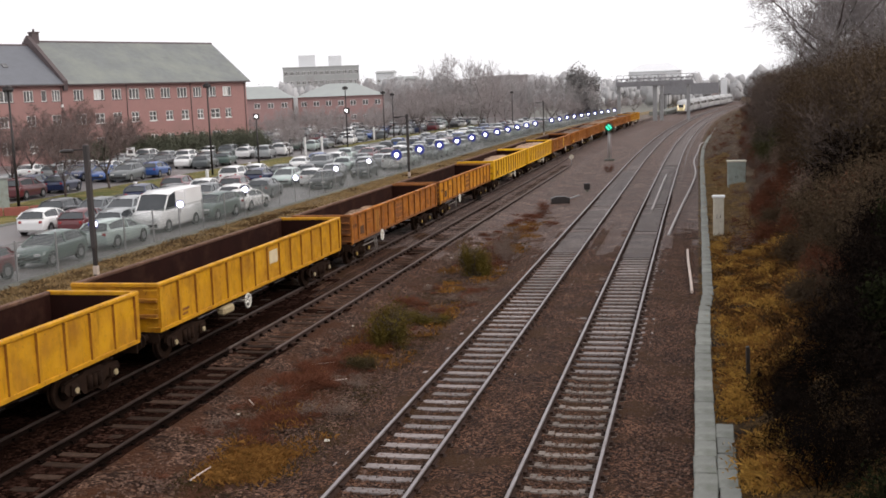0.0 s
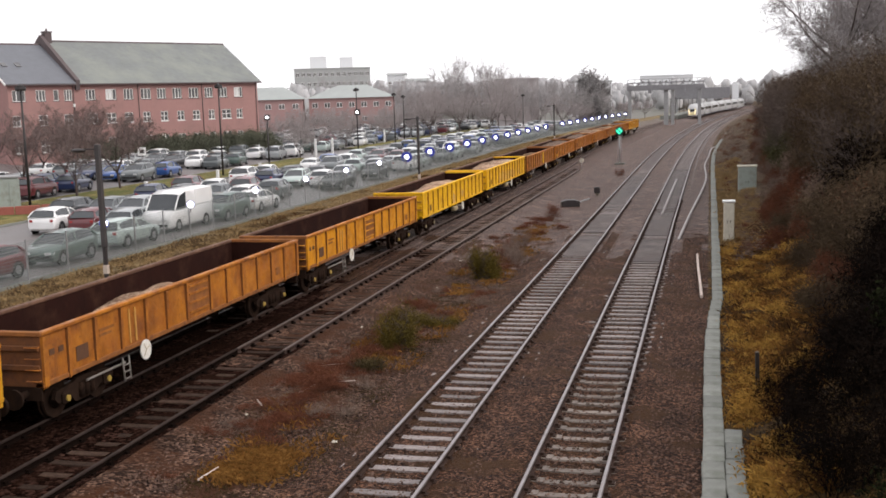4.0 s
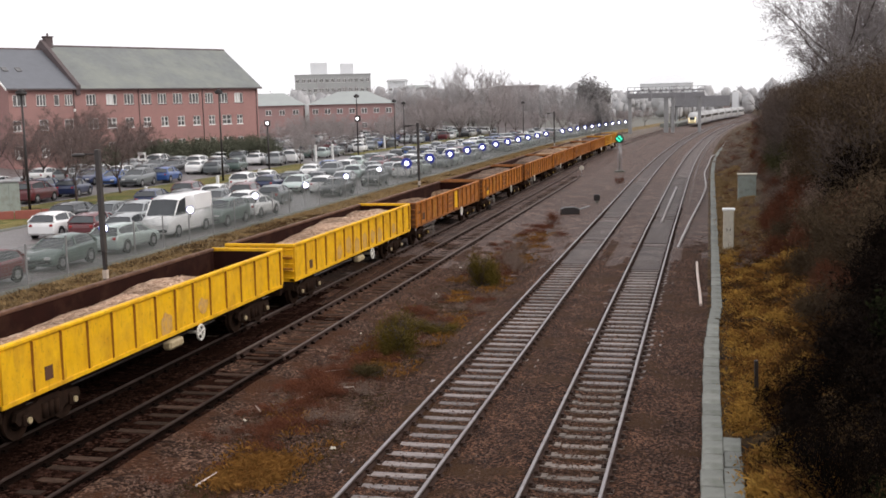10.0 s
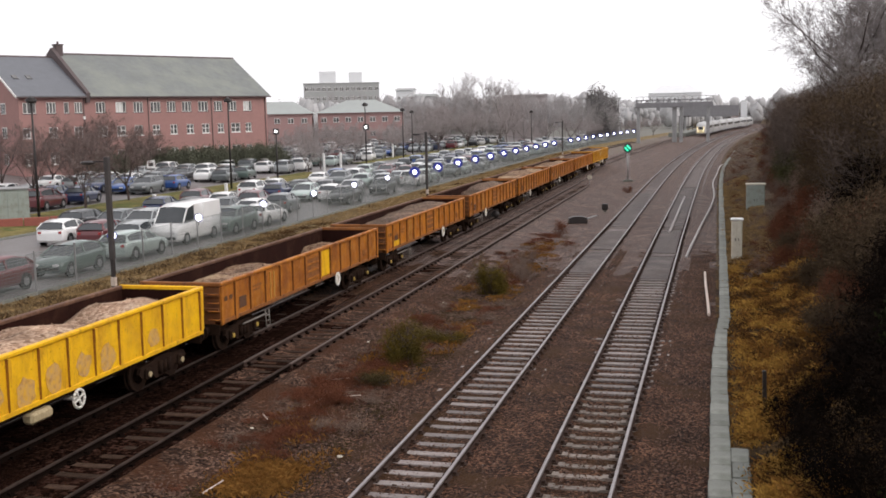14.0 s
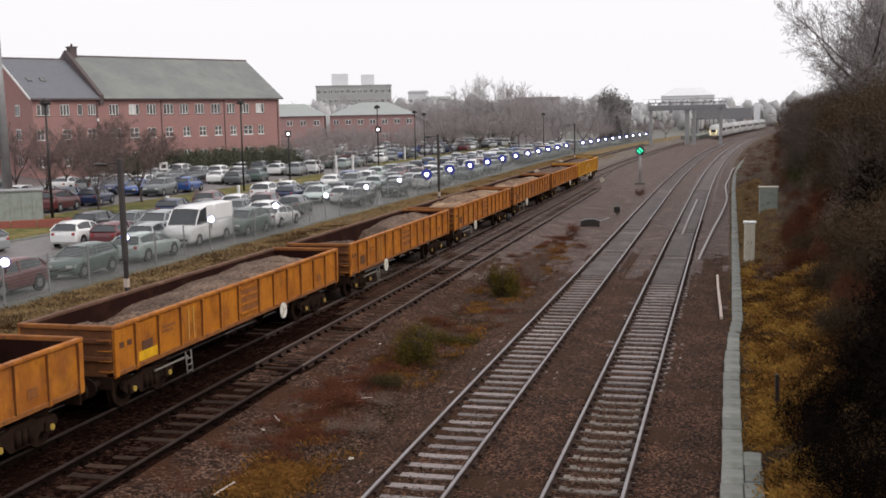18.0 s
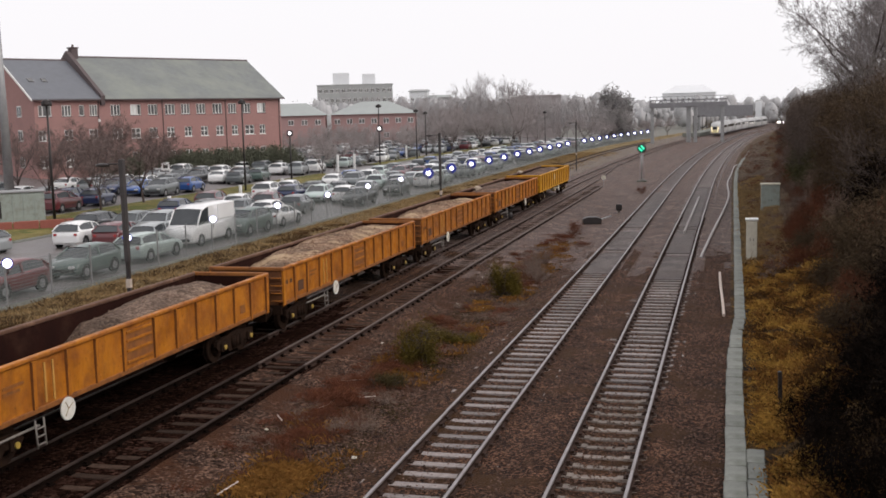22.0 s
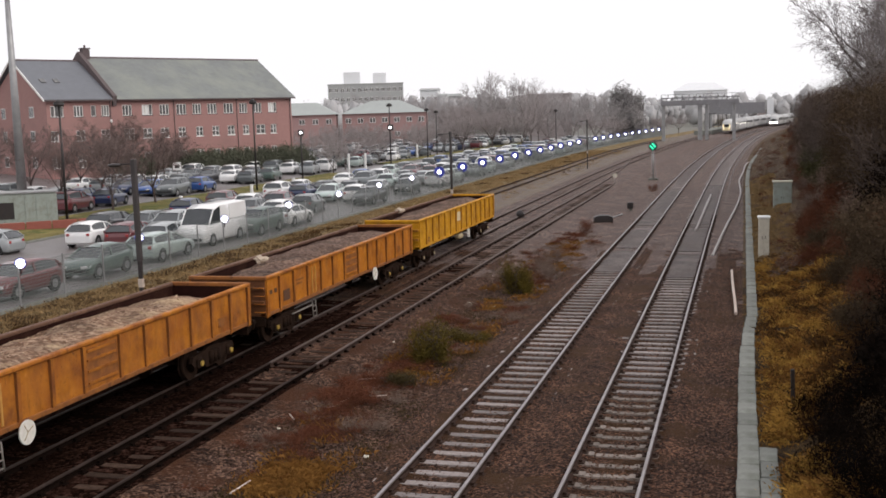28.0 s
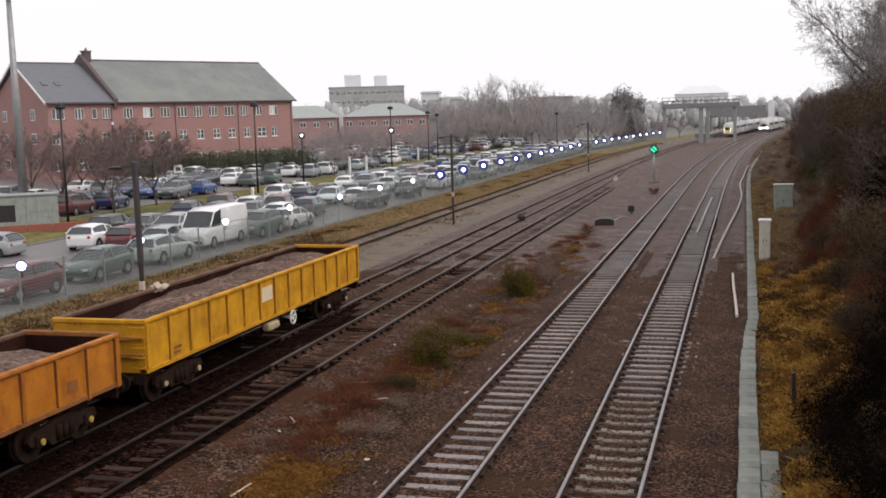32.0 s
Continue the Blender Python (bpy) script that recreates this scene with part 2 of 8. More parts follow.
M["galv"] = mat("galv", (0.36, 0.36, 0.36), 0.5, 0.5, second=(0.25, 0.25, 0.25), scale=2)
M["wire"] = mat("wire", (0.20, 0.225, 0.215), 0.6, 0.1)
M["black_metal"] = mat("black_metal", (0.025, 0.022, 0.022), 0.5, 0.3, second=(0.04, 0.032, 0.03), scale=3)
M["pole_grey"] = mat("pole_grey", (0.055, 0.047, 0.046), 0.6, 0.1, second=(0.036, 0.031, 0.030), scale=2)
M["white_paint"] = mat("white_paint", (0.78, 0.78, 0.76), 0.5, second=(0.68, 0.68, 0.66), scale=4)
M["cream_band"] = mat("cream_band", (0.6, 0.5, 0.42), 0.6)
M["cabinet_green"] = mat("cabinet_green", (0.30, 0.335, 0.30), 0.6, second=(0.24, 0.27, 0.24), scale=2.0, stains=(0.2, 0.2, 0.16), stain_scale=2)
M["lamp_glow"] = mat("lamp_glow", (0.9, 0.9, 0.95), 0.3, emit=(0.95, 0.97, 1.0), emit_strength=4.0)
# Blue of the halo round the fence lamps, put on their housings
M["lamp_halo_blue"] = mat("lamp_halo_blue", (0.04, 0.055, 0.36), 0.4)
M["signal_green"] = mat("signal_green", (0.01, 0.3, 0.2), 0.3, emit=(0.015, 0.85, 0.42), emit_strength=1.3)
M["signal_dim"] = mat("signal_dim", (0.005, 0.06, 0.045), 0.2, emit=(0.0, 0.16, 0.10), emit_strength=0.5)
M["headlight_glow"] = mat("headlight_glow", (0.9, 0.9, 0.85), 0.3, emit=(1.0, 0.96, 0.86), emit_strength=7.0)
M["glass_dark"] = mat("glass_dark", (0.03, 0.035, 0.038), 0.12, second=(0.05, 0.055, 0.06), scale=1.0)
M["glass_window"] = mat("glass_window", (0.055, 0.055, 0.058), 0.12, second=(0.17, 0.165, 0.16), scale=0.9, amount=0.3)
M["tyre"] = mat("tyre", (0.022, 0.022, 0.022), 0.85)
M["alloy"] = mat("alloy", (0.42, 0.42, 0.43), 0.35, 0.7)


# ---- ground: one sheet from the bridge to the horizon ----
def build_ground():
    us = [-1500, -400, -200, -120, -100, -95, -90, -85, -80, -75, -70, -65, -60, -55, -50, -45, -40, -36, -32, -29.0, -28.4, -27.2, -26, -25, -24, -23, -22, -21, -20, -19.2, -18.5, -17.6, -17, -16, -15, -14.5,
          -14, -13, -12, -11.4, -11, -10.6, -10, -9.5, -9, -8.6, -8.2, -7.6, -7, -6, -5, -4, -3, -2, -1.2, -0.7, -0.3, 0.02, 0.4, 0.9, 1.4, 2, 2.5, 3, 3.6, 4.3, 5, 6, 7, 8, 10, 14, 20, 30, 60, 200, 400, 1500]
    for tu in (-2.65, -6.02, -13.0, -15.98):
        us += [tu + k for k in (-1.45, -1.15, -0.87, -0.8, 0.8, 0.87, 1.15, 1.45)]
    us = sorted(u for u in us if not any(0.02 < abs(abs(u - tu) - k) < 0.12 for tu in (-2.65, -6.02, -13.0, -15.98) for k in (0.83, 1.15)) or u < -20)
    ys = [-230, -170, -120, -80, -50] + list(np.arange(-30, 90, 0.67)) + list(np.arange(91, 130, 2.5)) + list(np.arange(130, 320, 8)) + [330, 360, 400, 450, 520, 600, 800, 1200, 2000, 4000]
    vs, fs, mi = [], [], []
    for y in ys:
        for u in us:
            z = ground_z(u)
            c = (fence_curve if u < -19 else curve)(min(y, 420))
            rough = 0.0
            for tu in (-2.65, -6.02, -13.0, -15.98):
                if 0.86 < abs(u - tu) < 1.45:
                    z = (0.055 if tu > -3 and y < 28 else (0.03 if tu < -8 or y > 50 else 0.022)) + 0.045 * noise.noise((u * 1.7, y * 0.8, 8.8))
                elif abs(u - tu) < 0.82:
                    z = -0.062 if tu > -8 else (-0.012 if tu < -15 else -0.034)
            if -11.2 < u < -7.8:
                rough = 0.12
            elif u > 1.2:
                rough = 0.22
            elif -28 < u < -18.4:
                rough = 0.06
            if rough and y < 320:
                z += rough * (noise.noise((u * 0.6, y * 0.35, 1.7)) + 0.4 * noise.noise((u * 2.1, y * 1.3, 4.1)))
            vs.append((u + c, y, z))
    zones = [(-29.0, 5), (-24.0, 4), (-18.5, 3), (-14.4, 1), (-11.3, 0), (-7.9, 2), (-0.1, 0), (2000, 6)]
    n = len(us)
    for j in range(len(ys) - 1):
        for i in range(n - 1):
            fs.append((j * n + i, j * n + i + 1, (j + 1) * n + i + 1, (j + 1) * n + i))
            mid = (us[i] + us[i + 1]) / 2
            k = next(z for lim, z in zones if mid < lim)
            # The bed tones with painted shade end some 33 to 40 metres out
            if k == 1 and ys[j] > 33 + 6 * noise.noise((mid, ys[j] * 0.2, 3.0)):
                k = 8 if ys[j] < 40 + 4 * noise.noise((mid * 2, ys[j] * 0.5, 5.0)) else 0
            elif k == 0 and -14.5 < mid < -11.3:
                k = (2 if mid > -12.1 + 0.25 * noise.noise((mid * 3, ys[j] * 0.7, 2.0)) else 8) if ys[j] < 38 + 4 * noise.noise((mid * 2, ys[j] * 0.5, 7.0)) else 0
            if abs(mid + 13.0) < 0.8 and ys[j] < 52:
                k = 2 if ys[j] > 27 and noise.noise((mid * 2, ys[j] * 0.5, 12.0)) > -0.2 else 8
            # Beyond about 50 metres the paler tone paints mist onto ballast and verge
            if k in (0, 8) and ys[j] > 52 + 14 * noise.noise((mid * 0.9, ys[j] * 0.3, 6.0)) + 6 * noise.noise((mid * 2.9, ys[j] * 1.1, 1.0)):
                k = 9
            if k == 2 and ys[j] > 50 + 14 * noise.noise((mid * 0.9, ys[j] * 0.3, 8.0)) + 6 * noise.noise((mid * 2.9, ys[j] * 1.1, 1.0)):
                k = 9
            if k == 5 and (mid < -110 or ys[j] > 300):
                k = 7
            if k == 6 and mid < 4.5 and ys[j] > 52 + 6 * noise.noise((mid, ys[j] * 0.2, 5.0)):
                k = 10
            if k == 6 and (mid > 40 or ys[j] > 320):
                k = 7
            mi.append(k)
    names = ["ballast", "ballast_dark", "verge", "dirt", "dry_grass_soil", "asphalt", "bank_soil", "far_field", "ballast_shaded", "ballast_hazed", "bank_far"]
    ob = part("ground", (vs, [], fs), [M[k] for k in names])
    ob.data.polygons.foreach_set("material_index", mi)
    ob.data.polygons.foreach_set("use_smooth", [True] * len(fs))
    tagged(ob, "ballast, dry verge and tarmac along the railway", "ground", kind="structure")


build_ground()


# ---- railway tracks ----
SLEEPER_STEP = 0.67
# name, offset, rail material, sleepers (material by stretch), last distance
TRACKS = [
    ("track_near", -2.65, "rail_worn", 15.0, 420.0),
    ("track_second", -6.02, "rail_worn", 14.5, 420.0),
    ("track_siding", -13.0, "rail_dull", 13.0, 160.0),
    ("track_goods", -15.98, "rail_dull", 13.0, 420.0),
]


def rail_mesh(u, y0, y1, side, merge=0.0, shaded=-999.0, shape=curve):
    """One rail swept along the line: foot, web and head."""
    prof = [(-0.07, 0.0), (0.07, 0.0), (0.07, 0.012), (0.012, 0.035), (0.012, 0.115), (0.036, 0.125), (0.036, 0.158), (0.028, 0.165), (-0.028, 0.165), (-0.036, 0.158), (-0.036, 0.125), (-0.012, 0.115), (-0.012, 0.035), (-0.07, 0.012)]
    ys = list(np.arange(y0, min(y1, 110), 4.0)) + list(np.arange(110, y1 + 0.1, 6.0))
    vs, fs, mi = [], [], []
    n = len(prof)
    for y in ys:
        for a, z in prof:
            vs.append((u + side * 0.7525 + a + shape(y) - merge * max(0.0, y - 100) ** 2 / 1225, y, z))
    for j in range(len(ys) - 1):
        for i in range(n):
            k = (i + 1) % n
            fs.append((j * n + i, j * n + k, (j + 1) * n + k, (j + 1) * n + i))
            # nearer than the given distance the rail has shade painted on
            mi.append((2 if ys[j] < shaded else 1) if i in (5, 6, 7, 8, 9) else (3 if ys[j] < shaded else 0))
    return vs, fs, mi


def sleeper_mesh(kind):
    bm = bm_new()
    if kind == "concrete":
        prism(bm, [(-0.13, -0.12), (0.13, -0.12), (0.115, 0.0), (-0.115, 0.0)], -1.25, -0.45)
        prism(bm, [(-0.12, -0.14), (0.12, -0.14), (0.10, -0.028), (-0.10, -0.028)], -0.45, 0.45)
        prism(bm, [(-0.13, -0.12), (0.13, -0.12), (0.115, 0.0), (-0.115, 0.0)], 0.45, 1.25)
    else:
        box(bm, -1.28, 1.28, -0.12, 0.12, -0.12, 0.0, bevel=0.012)
    me = bpy.data.meshes.new("sleeper")
    bm.to_mesh(me)
    bm.free()
    me.materials.append(M[{"concrete": "sleeper_concrete", "wood": "sleeper_wood", "dark": "sleeper_dark", "shaded": "sleeper_shaded"}[kind]])
    return me


SLEEPERS = {k: sleeper_mesh(k) for k in ("concrete", "wood", "dark", "shaded")}


def chair_mesh():
    """Cast chair or clip that holds the rail on its sleeper."""
    bm = bm_new()
    box(bm, -0.17, 0.17, -0.085, 0.085, 0.0, 0.03)
    box(bm, -0.12, -0.045, -0.05, 0.05, 0.03, 0.085)
    box(bm, 0.045, 0.12, -0.05, 0.05, 0.03, 0.085)
    return bm


def build_track(name, u, rail, y0, y1, index):
    track = empty(name)
    tagged(track, "pair of steel running rails on sleepers in ballast" if rail == "rail_worn" else "dull siding rails on dark old timber sleepers", "railway track", "tracks of the line", "structure")
    for side in (-1, 1):
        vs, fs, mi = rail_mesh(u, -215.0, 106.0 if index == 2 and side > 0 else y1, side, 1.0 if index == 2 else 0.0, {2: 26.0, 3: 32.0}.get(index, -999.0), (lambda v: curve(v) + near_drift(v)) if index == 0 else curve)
        ob = part("rail", (vs, [], fs), [M["rail_rust"], M[rail], M["rail_shaded"], M["rail_black"]], track, "polished steel rail" if rail == "rail_worn" else "dull brown rail")
        ob.data.polygons.foreach_set("material_index", mi)
    rng = random.Random(11 + index)
    rest_v, rest_f = [], []
    cv, cf = [], []
    cb = chair_mesh()
    cb.verts.index_update()
    ctempl = ([tuple(v.co) for v in cb.verts], [[v.index for v in f.verts] for f in cb.faces])
    cb.free()
    # the stretch under and behind the bridge is joined with the far one
    y = y0 + 0.2 - 60 * SLEEPER_STEP
    while y < min(y1, 108 if index == 2 else 330):
        if index == 0:
            kind = "concrete" if y < 27.6 else "wood"
        else:
            # near goods sleepers have shade painted into their colour
            kind = "wood" if index == 1 else ("shaded" if index == 3 and y < 32 + rng.uniform(-3, 3) else "dark")
        rz = rng.uniform(-0.8, 0.8) * (0.6 if index < 2 else 1.6)
        dz = rng.uniform(-0.012, 0.004) * (1 if index < 2 else 2.2)
        m = pose(u + curve(y) + (near_drift(y) if index == 0 else 0.0) + rng.uniform(-0.03, 0.03), y + rng.uniform(-0.02, 0.02), dz, 0, 0, rz + bend(y))
        if y0 < y < 105:
            share("sleeper", SLEEPERS[kind], track, m)
        else:
            base = len(rest_v)
            for x, yy, z in ((-1.28, -0.12, -0.1), (1.28, -0.12, -0.1), (1.28, 0.12, -0.1), (-1.28, 0.12, -0.1), (-1.28, -0.12, 0), (1.28, -0.12, 0), (1.28, 0.12, 0), (-1.28, 0.12, 0)):
                rest_v.append(tuple(m @ Vector((x, yy, z))))
            for q in ((4, 5, 6, 7), (0, 1, 5, 4), (1, 2, 6, 5), (2, 3, 7, 6), (3, 0, 4, 7)):
                rest_f.append([base + k for k in q])
        if y0 < y < 75:
            for side in (-1, 1):
                base = len(cv)
                mm = m @ Matrix.Translation((side * 0.7525, 0, 0.0))
                cv.extend(tuple(mm @ Vector(p)) for p in ctempl[0])
                cf.extend([base + k for k in q] for q in ctempl[1])
        y += SLEEPER_STEP
    far = part("far_sleepers", (rest_v, [], rest_f), M["sleeper_wood" if index < 2 else "sleeper_dark"], track)
    tagged(far, kind="stuff")
    ch = part("rail_chairs", (cv, [], cf), M["rail_rust" if index < 2 else "rail_black"], track, "rusty cast rail fastenings")
    tagged(ch, kind="stuff")
    return track


for k, (nm, u, rail, y0, y1) in enumerate(TRACKS):
    build_track(nm, u, rail, y0, y1, k)


def build_infill():
    """Smooth stone-filled lengths between the running rails, with open joints at the insulated rail ends."""
    M["infill"] = gravel("infill", (0.05, 0.038, 0.034), (0.088, 0.068, 0.062), (0.14, 0.112, 0.104), (0.075, 0.055, 0.048), 0.4, pebble=22, bump=0.7, rough=0.65, spec=0.3)
    for u, spans in ((-6.02, ((49.0, 56.2), (57.6, 66.5), (69.0, 98.0))), (-2.65, ((47.5, 54.8), (56.3, 67.0), (69.5, 104.0)))):
        for a, b in spans:
            bm = bm_new()
            prism(bm, [(u - 0.66, -0.05), (u + 0.66, -0.05), (u + 0.60, 0.022), (u - 0.60, 0.022)], a, b, axis="y")
            tagged(part("stone_infill", bm, M["infill"]), "flat grey stone infill between the running rails", "ballast", kind="structure")


build_infill()


def build_old_siding():
    """Overgrown rusty siding beside the fence."""
    track = empty("track_old_siding")
    tagged(track, "rusty overgrown siding rails in dry grass", "railway track", "tracks of the line", "structure")
    for side in (-1, 1):
        vs, fs, mi = rail_mesh(-22.9, 14, 260, side, shape=fence_curve)
        part("rail", (vs, [], fs), M["rail_rust"], track, "rusty disused rail", at=Matrix.Translation((0, 0, -0.09)))
    rng = random.Random(5)
    y = 15.0
    while y < 120:
        if rng.random() < 0.7:
            share("sleeper", SLEEPERS["dark"], track, pose(-22.9 + fence_curve(y) + rng.uniform(-0.05, 0.05), y, -0.10 + rng.uniform(-0.03, 0.0), 0, 0, rng.uniform(-2, 2)))
        y += 0.7


build_old_siding()


# ---- concrete cable trough beside the near line ----
def build_trough():
    root = empty("cable_trough")
    tagged(root, "weathered pale concrete cable trough with loose lids", "cable trough", kind="structure")
    rng = random.Random(3)
    mesh = {}
    for w in (0.38, 0.44):
        bm = bm_new()
        box(bm, -w / 2, w / 2, -0.47, 0.47, -0.14, 0.055, bevel=0.018)
        me = bpy.data.meshes.new("trough_lid")
        bm.to_mesh(me)
        bm.free()
        me.materials.append(M["concrete"])
        mesh[w] = me
    y = 16.0
    line = [(10, 0.13), (30, 0.13), (34, 0.16), (36.5, 0.22), (39, 0.34), (60, 0.36), (100, 0.40), (130, 0.45), (150, 0.72), (172, 1.15), (200, 1.5)]
    while y < 200:
        w = 0.44 if y < 34 else 0.38
        x = lerp_table(y, line) + curve(y)
        share("trough_lid", mesh[w], root, pose(x + rng.uniform(-0.012, 0.012), y, rng.uniform(-0.01, 0.012), rng.uniform(-0.8, 0.8), rng.uniform(-1.2, 1.2), rng.uniform(-1, 1) + bend(y)))
        y += 0.96
    y = 16.2
    while y < 23.2:
        share("trough_lid", mesh[0.38], root, pose(0.55 + rng.uniform(-0.02, 0.02), y, -0.02, rng.uniform(-2, 2), rng.uniform(-2, 2), rng.uniform(-2, 2)))
        y += 0.98


build_trough()


# ---- goods train ----
REARS = [25.44, 42.24, 59.35, 75.9, 92.8, 109.58, 126.4, 143.36, 160.38, 177.22, 194.06, 210.9, 227.76]
ROLL = [(0, 0.0), (3.25, 18.68), (7.5, 43.27), (12.5, 72.54), (17.5, 101.93), (22.5, 131.52), (27.5, 161.46), (32, 188.54)]
TRAIN_U = -15.93
BODY_L = 15.65
WHEEL_R = 0.46


def train_s(t):
    return lerp_table(t, ROLL)


def wagon_paint(name, colour, second, rust, amount):
    """Old wagon paint: two tones, long rain streaks of rust and soot, rust freckles, pale scuffs."""
    m = bpy.data.materials.new(name)
    m.use_nodes = True
    t = m.node_tree
    bsdf = t.nodes["Principled BSDF"]
    bsdf.inputs["Specular IOR Level"].default_value = 0.3
    co = t.nodes.new("ShaderNodeTexCoord").outputs["Object"]
    rnd = t.nodes.new("ShaderNodeObjectInfo").outputs["Random"]
    off = t.nodes.new("ShaderNodeVectorMath")
    off.operation = "MULTIPLY_ADD"
    off.inputs[1].default_value = (1, 1, 1)
    sc = t.nodes.new("ShaderNodeVectorMath")
    sc.operation = "SCALE"
    sc.inputs[0].default_value = (37.0, 53.0, 71.0)
    t.links.new(rnd, sc.inputs["Scale"])
    t.links.new(co, off.inputs[0])
    t.links.new(sc.outputs["Vector"], off.inputs[2])
    co = off.outputs["Vector"]

    def tex(scale, stretch=(1, 1, 1), lo=0.4, hi=0.6, detail=7):
        mp = t.nodes.new("ShaderNodeMapping")
        mp.inputs["Scale"].default_value = stretch
        t.links.new(co, mp.inputs["Vector"])
        n = t.nodes.new("ShaderNodeTexNoise")
        n.inputs["Scale"].default_value, n.inputs["Detail"].default_value, n.inputs["Roughness"].default_value = scale, detail, 0.62
        t.links.new(mp.outputs["Vector"], n.inputs["Vector"])
        r = t.nodes.new("ShaderNodeMapRange")
        r.inputs["From Min"].default_value, r.inputs["From Max"].default_value = lo, hi
        t.links.new(n.outputs["Fac"], r.inputs["Value"])
        return r.outputs["Result"]

    def layer(col, fac, top, strength):
        k = t.nodes.new("ShaderNodeMath")
        k.operation = "MULTIPLY"
        k.inputs[1].default_value = strength
        t.links.new(fac, k.inputs[0])
        n = t.nodes.new("ShaderNodeMix")
        n.data_type = "RGBA"
        t.links.new(k.outputs["Value"], n.inputs["Factor"])
        if isinstance(col, tuple):
            n.inputs["A"].default_value = (*col, 1)
        else:
            t.links.new(col, n.inputs["A"])
        n.inputs["B"].default_value = (*top, 1)
        return n.outputs["Result"]

    soot = tuple(c * 0.45 for c in rust)
    pale = tuple(min(0.85, c * 1.15 + 0.08) for c in colour)
    col = layer(colour, tex(1.3, lo=0.35, hi=0.65), second, 1.0)
    col = layer(col, tex(1.5, (1, 1.5, 0.6), 0.47, 0.68), rust, 0.25 + 0.55 * amount)
    col = layer(col, tex(1.1, lo=0.50, hi=0.70), rust, 0.3 + 0.9 * amount)
    col = layer(col, tex(2.4, (1, 2.2, 0.45), 0.58, 0.74), soot, 0.5)
    col = layer(col, tex(11.0, lo=0.60, hi=0.70), soot, 0.65)
    col = layer(col, tex(5.0, (1, 1.0, 2.2), 0.64, 0.76), pale, 0.55)
    t.links.new(col, bsdf.inputs["Base Color"])
    rr = t.nodes.new("ShaderNodeMapRange")
    rr.inputs["To Min"].default_value, rr.inputs["To Max"].default_value = 0.45, 0.85
    t.links.new(tex(2.5), rr.inputs["Value"])
    t.links.new(rr.outputs["Result"], bsdf.inputs["Roughness"])
    b = t.nodes.new("ShaderNodeBump")
    b.inputs["Strength"].default_value, b.inputs["Distance"].default_value = 0.25, 0.02
    t.links.new(tex(9.0, lo=0.2, hi=0.8), b.inputs["Height"])
    t.links.new(b.outputs["Normal"], bsdf.inputs["Normal"])
    return m


PAINTS = {
    "yellow": wagon_paint("paint_yellow", (0.62, 0.305, 0.008), (0.50, 0.23, 0.009), (0.22, 0.078, 0.012), 0.25),
    "bright": wagon_paint("paint_bright_yellow", (0.86, 0.49, 0.006), (0.76, 0.405, 0.008), (0.36, 0.15, 0.02), 0.15),
    "orange": wagon_paint("paint_orange", (0.49, 0.172, 0.010), (0.39, 0.125, 0.010), (0.165, 0.046, 0.010), 0.5),
    "amber": wagon_paint("paint_amber", (0.67, 0.28, 0.010), (0.56, 0.22, 0.010), (0.28, 0.09, 0.014), 0.28),
    "rust": wagon_paint("paint_rusty_orange", (0.46, 0.165, 0.016), (0.33, 0.105, 0.015), (0.15, 0.046, 0.015), 0.5),
}
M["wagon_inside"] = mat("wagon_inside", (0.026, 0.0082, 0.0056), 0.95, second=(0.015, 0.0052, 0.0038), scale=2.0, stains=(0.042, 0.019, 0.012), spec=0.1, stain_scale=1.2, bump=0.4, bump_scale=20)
M["rim_worn"] = mat("rim_worn", (0.13, 0.062, 0.034), 0.8, second=(0.07, 0.031, 0.018), scale=5, stains=(0.22, 0.12, 0.07), stain_scale=2)
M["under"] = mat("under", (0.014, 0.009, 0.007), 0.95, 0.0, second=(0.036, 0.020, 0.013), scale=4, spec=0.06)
M["axle_cap"] = mat("axle_cap", (0.30, 0.20, 0.05), 0.5, second=(0.5, 0.33, 0.05), scale=8)
M["disc_white"] = mat("disc_white", (0.78, 0.76, 0.70), 0.5, second=(0.6, 0.57, 0.5), scale=8)
M["step_grey"] = mat("step_grey", (0.27, 0.24, 0.21), 0.7, second=(0.14, 0.12, 0.105), scale=8)
M["grey_patch"] = mat("grey_patch", (0.30, 0.235, 0.12), 0.7, second=(0.45, 0.36, 0.22), scale=14, amount=0.3)
M["faded_patch"] = mat("faded_patch", (0.66, 0.36, 0.03), 0.7, second=(0.52, 0.31, 0.13), scale=6, amount=0.3, stains=(0.36, 0.17, 0.05), stain_scale=7)
M["plate_white"] = mat("plate_white", (0.72, 0.62, 0.42), 0.5, second=(0.6, 0.48, 0.3), scale=5)
M["rust_plate"] = mat("rust_plate", (0.30, 0.105, 0.014), 0.8, second=(0.17, 0.055, 0.012), scale=3, amount=0.4, stains=(0.08, 0.026, 0.010), stain_scale=4, stain_amount=0.3)
M["worn_edge"] = mat("worn_edge", (0.56, 0.28, 0.05), 0.7, second=(0.42, 0.22, 0.06), scale=6)
M["load_pale"] = gravel("load_pale", (0.19, 0.115, 0.075), (0.34, 0.22, 0.15), (0.50, 0.36, 0.26), (0.56, 0.43, 0.32), 0.2, pebble=12, bump=0.6)
M["load_brown"] = gravel("load_brown", (0.092, 0.052, 0.032), (0.19, 0.115, 0.075), (0.32, 0.225, 0.155), (0.40, 0.29, 0.18), 0.3, pebble=12, bump=0.6)
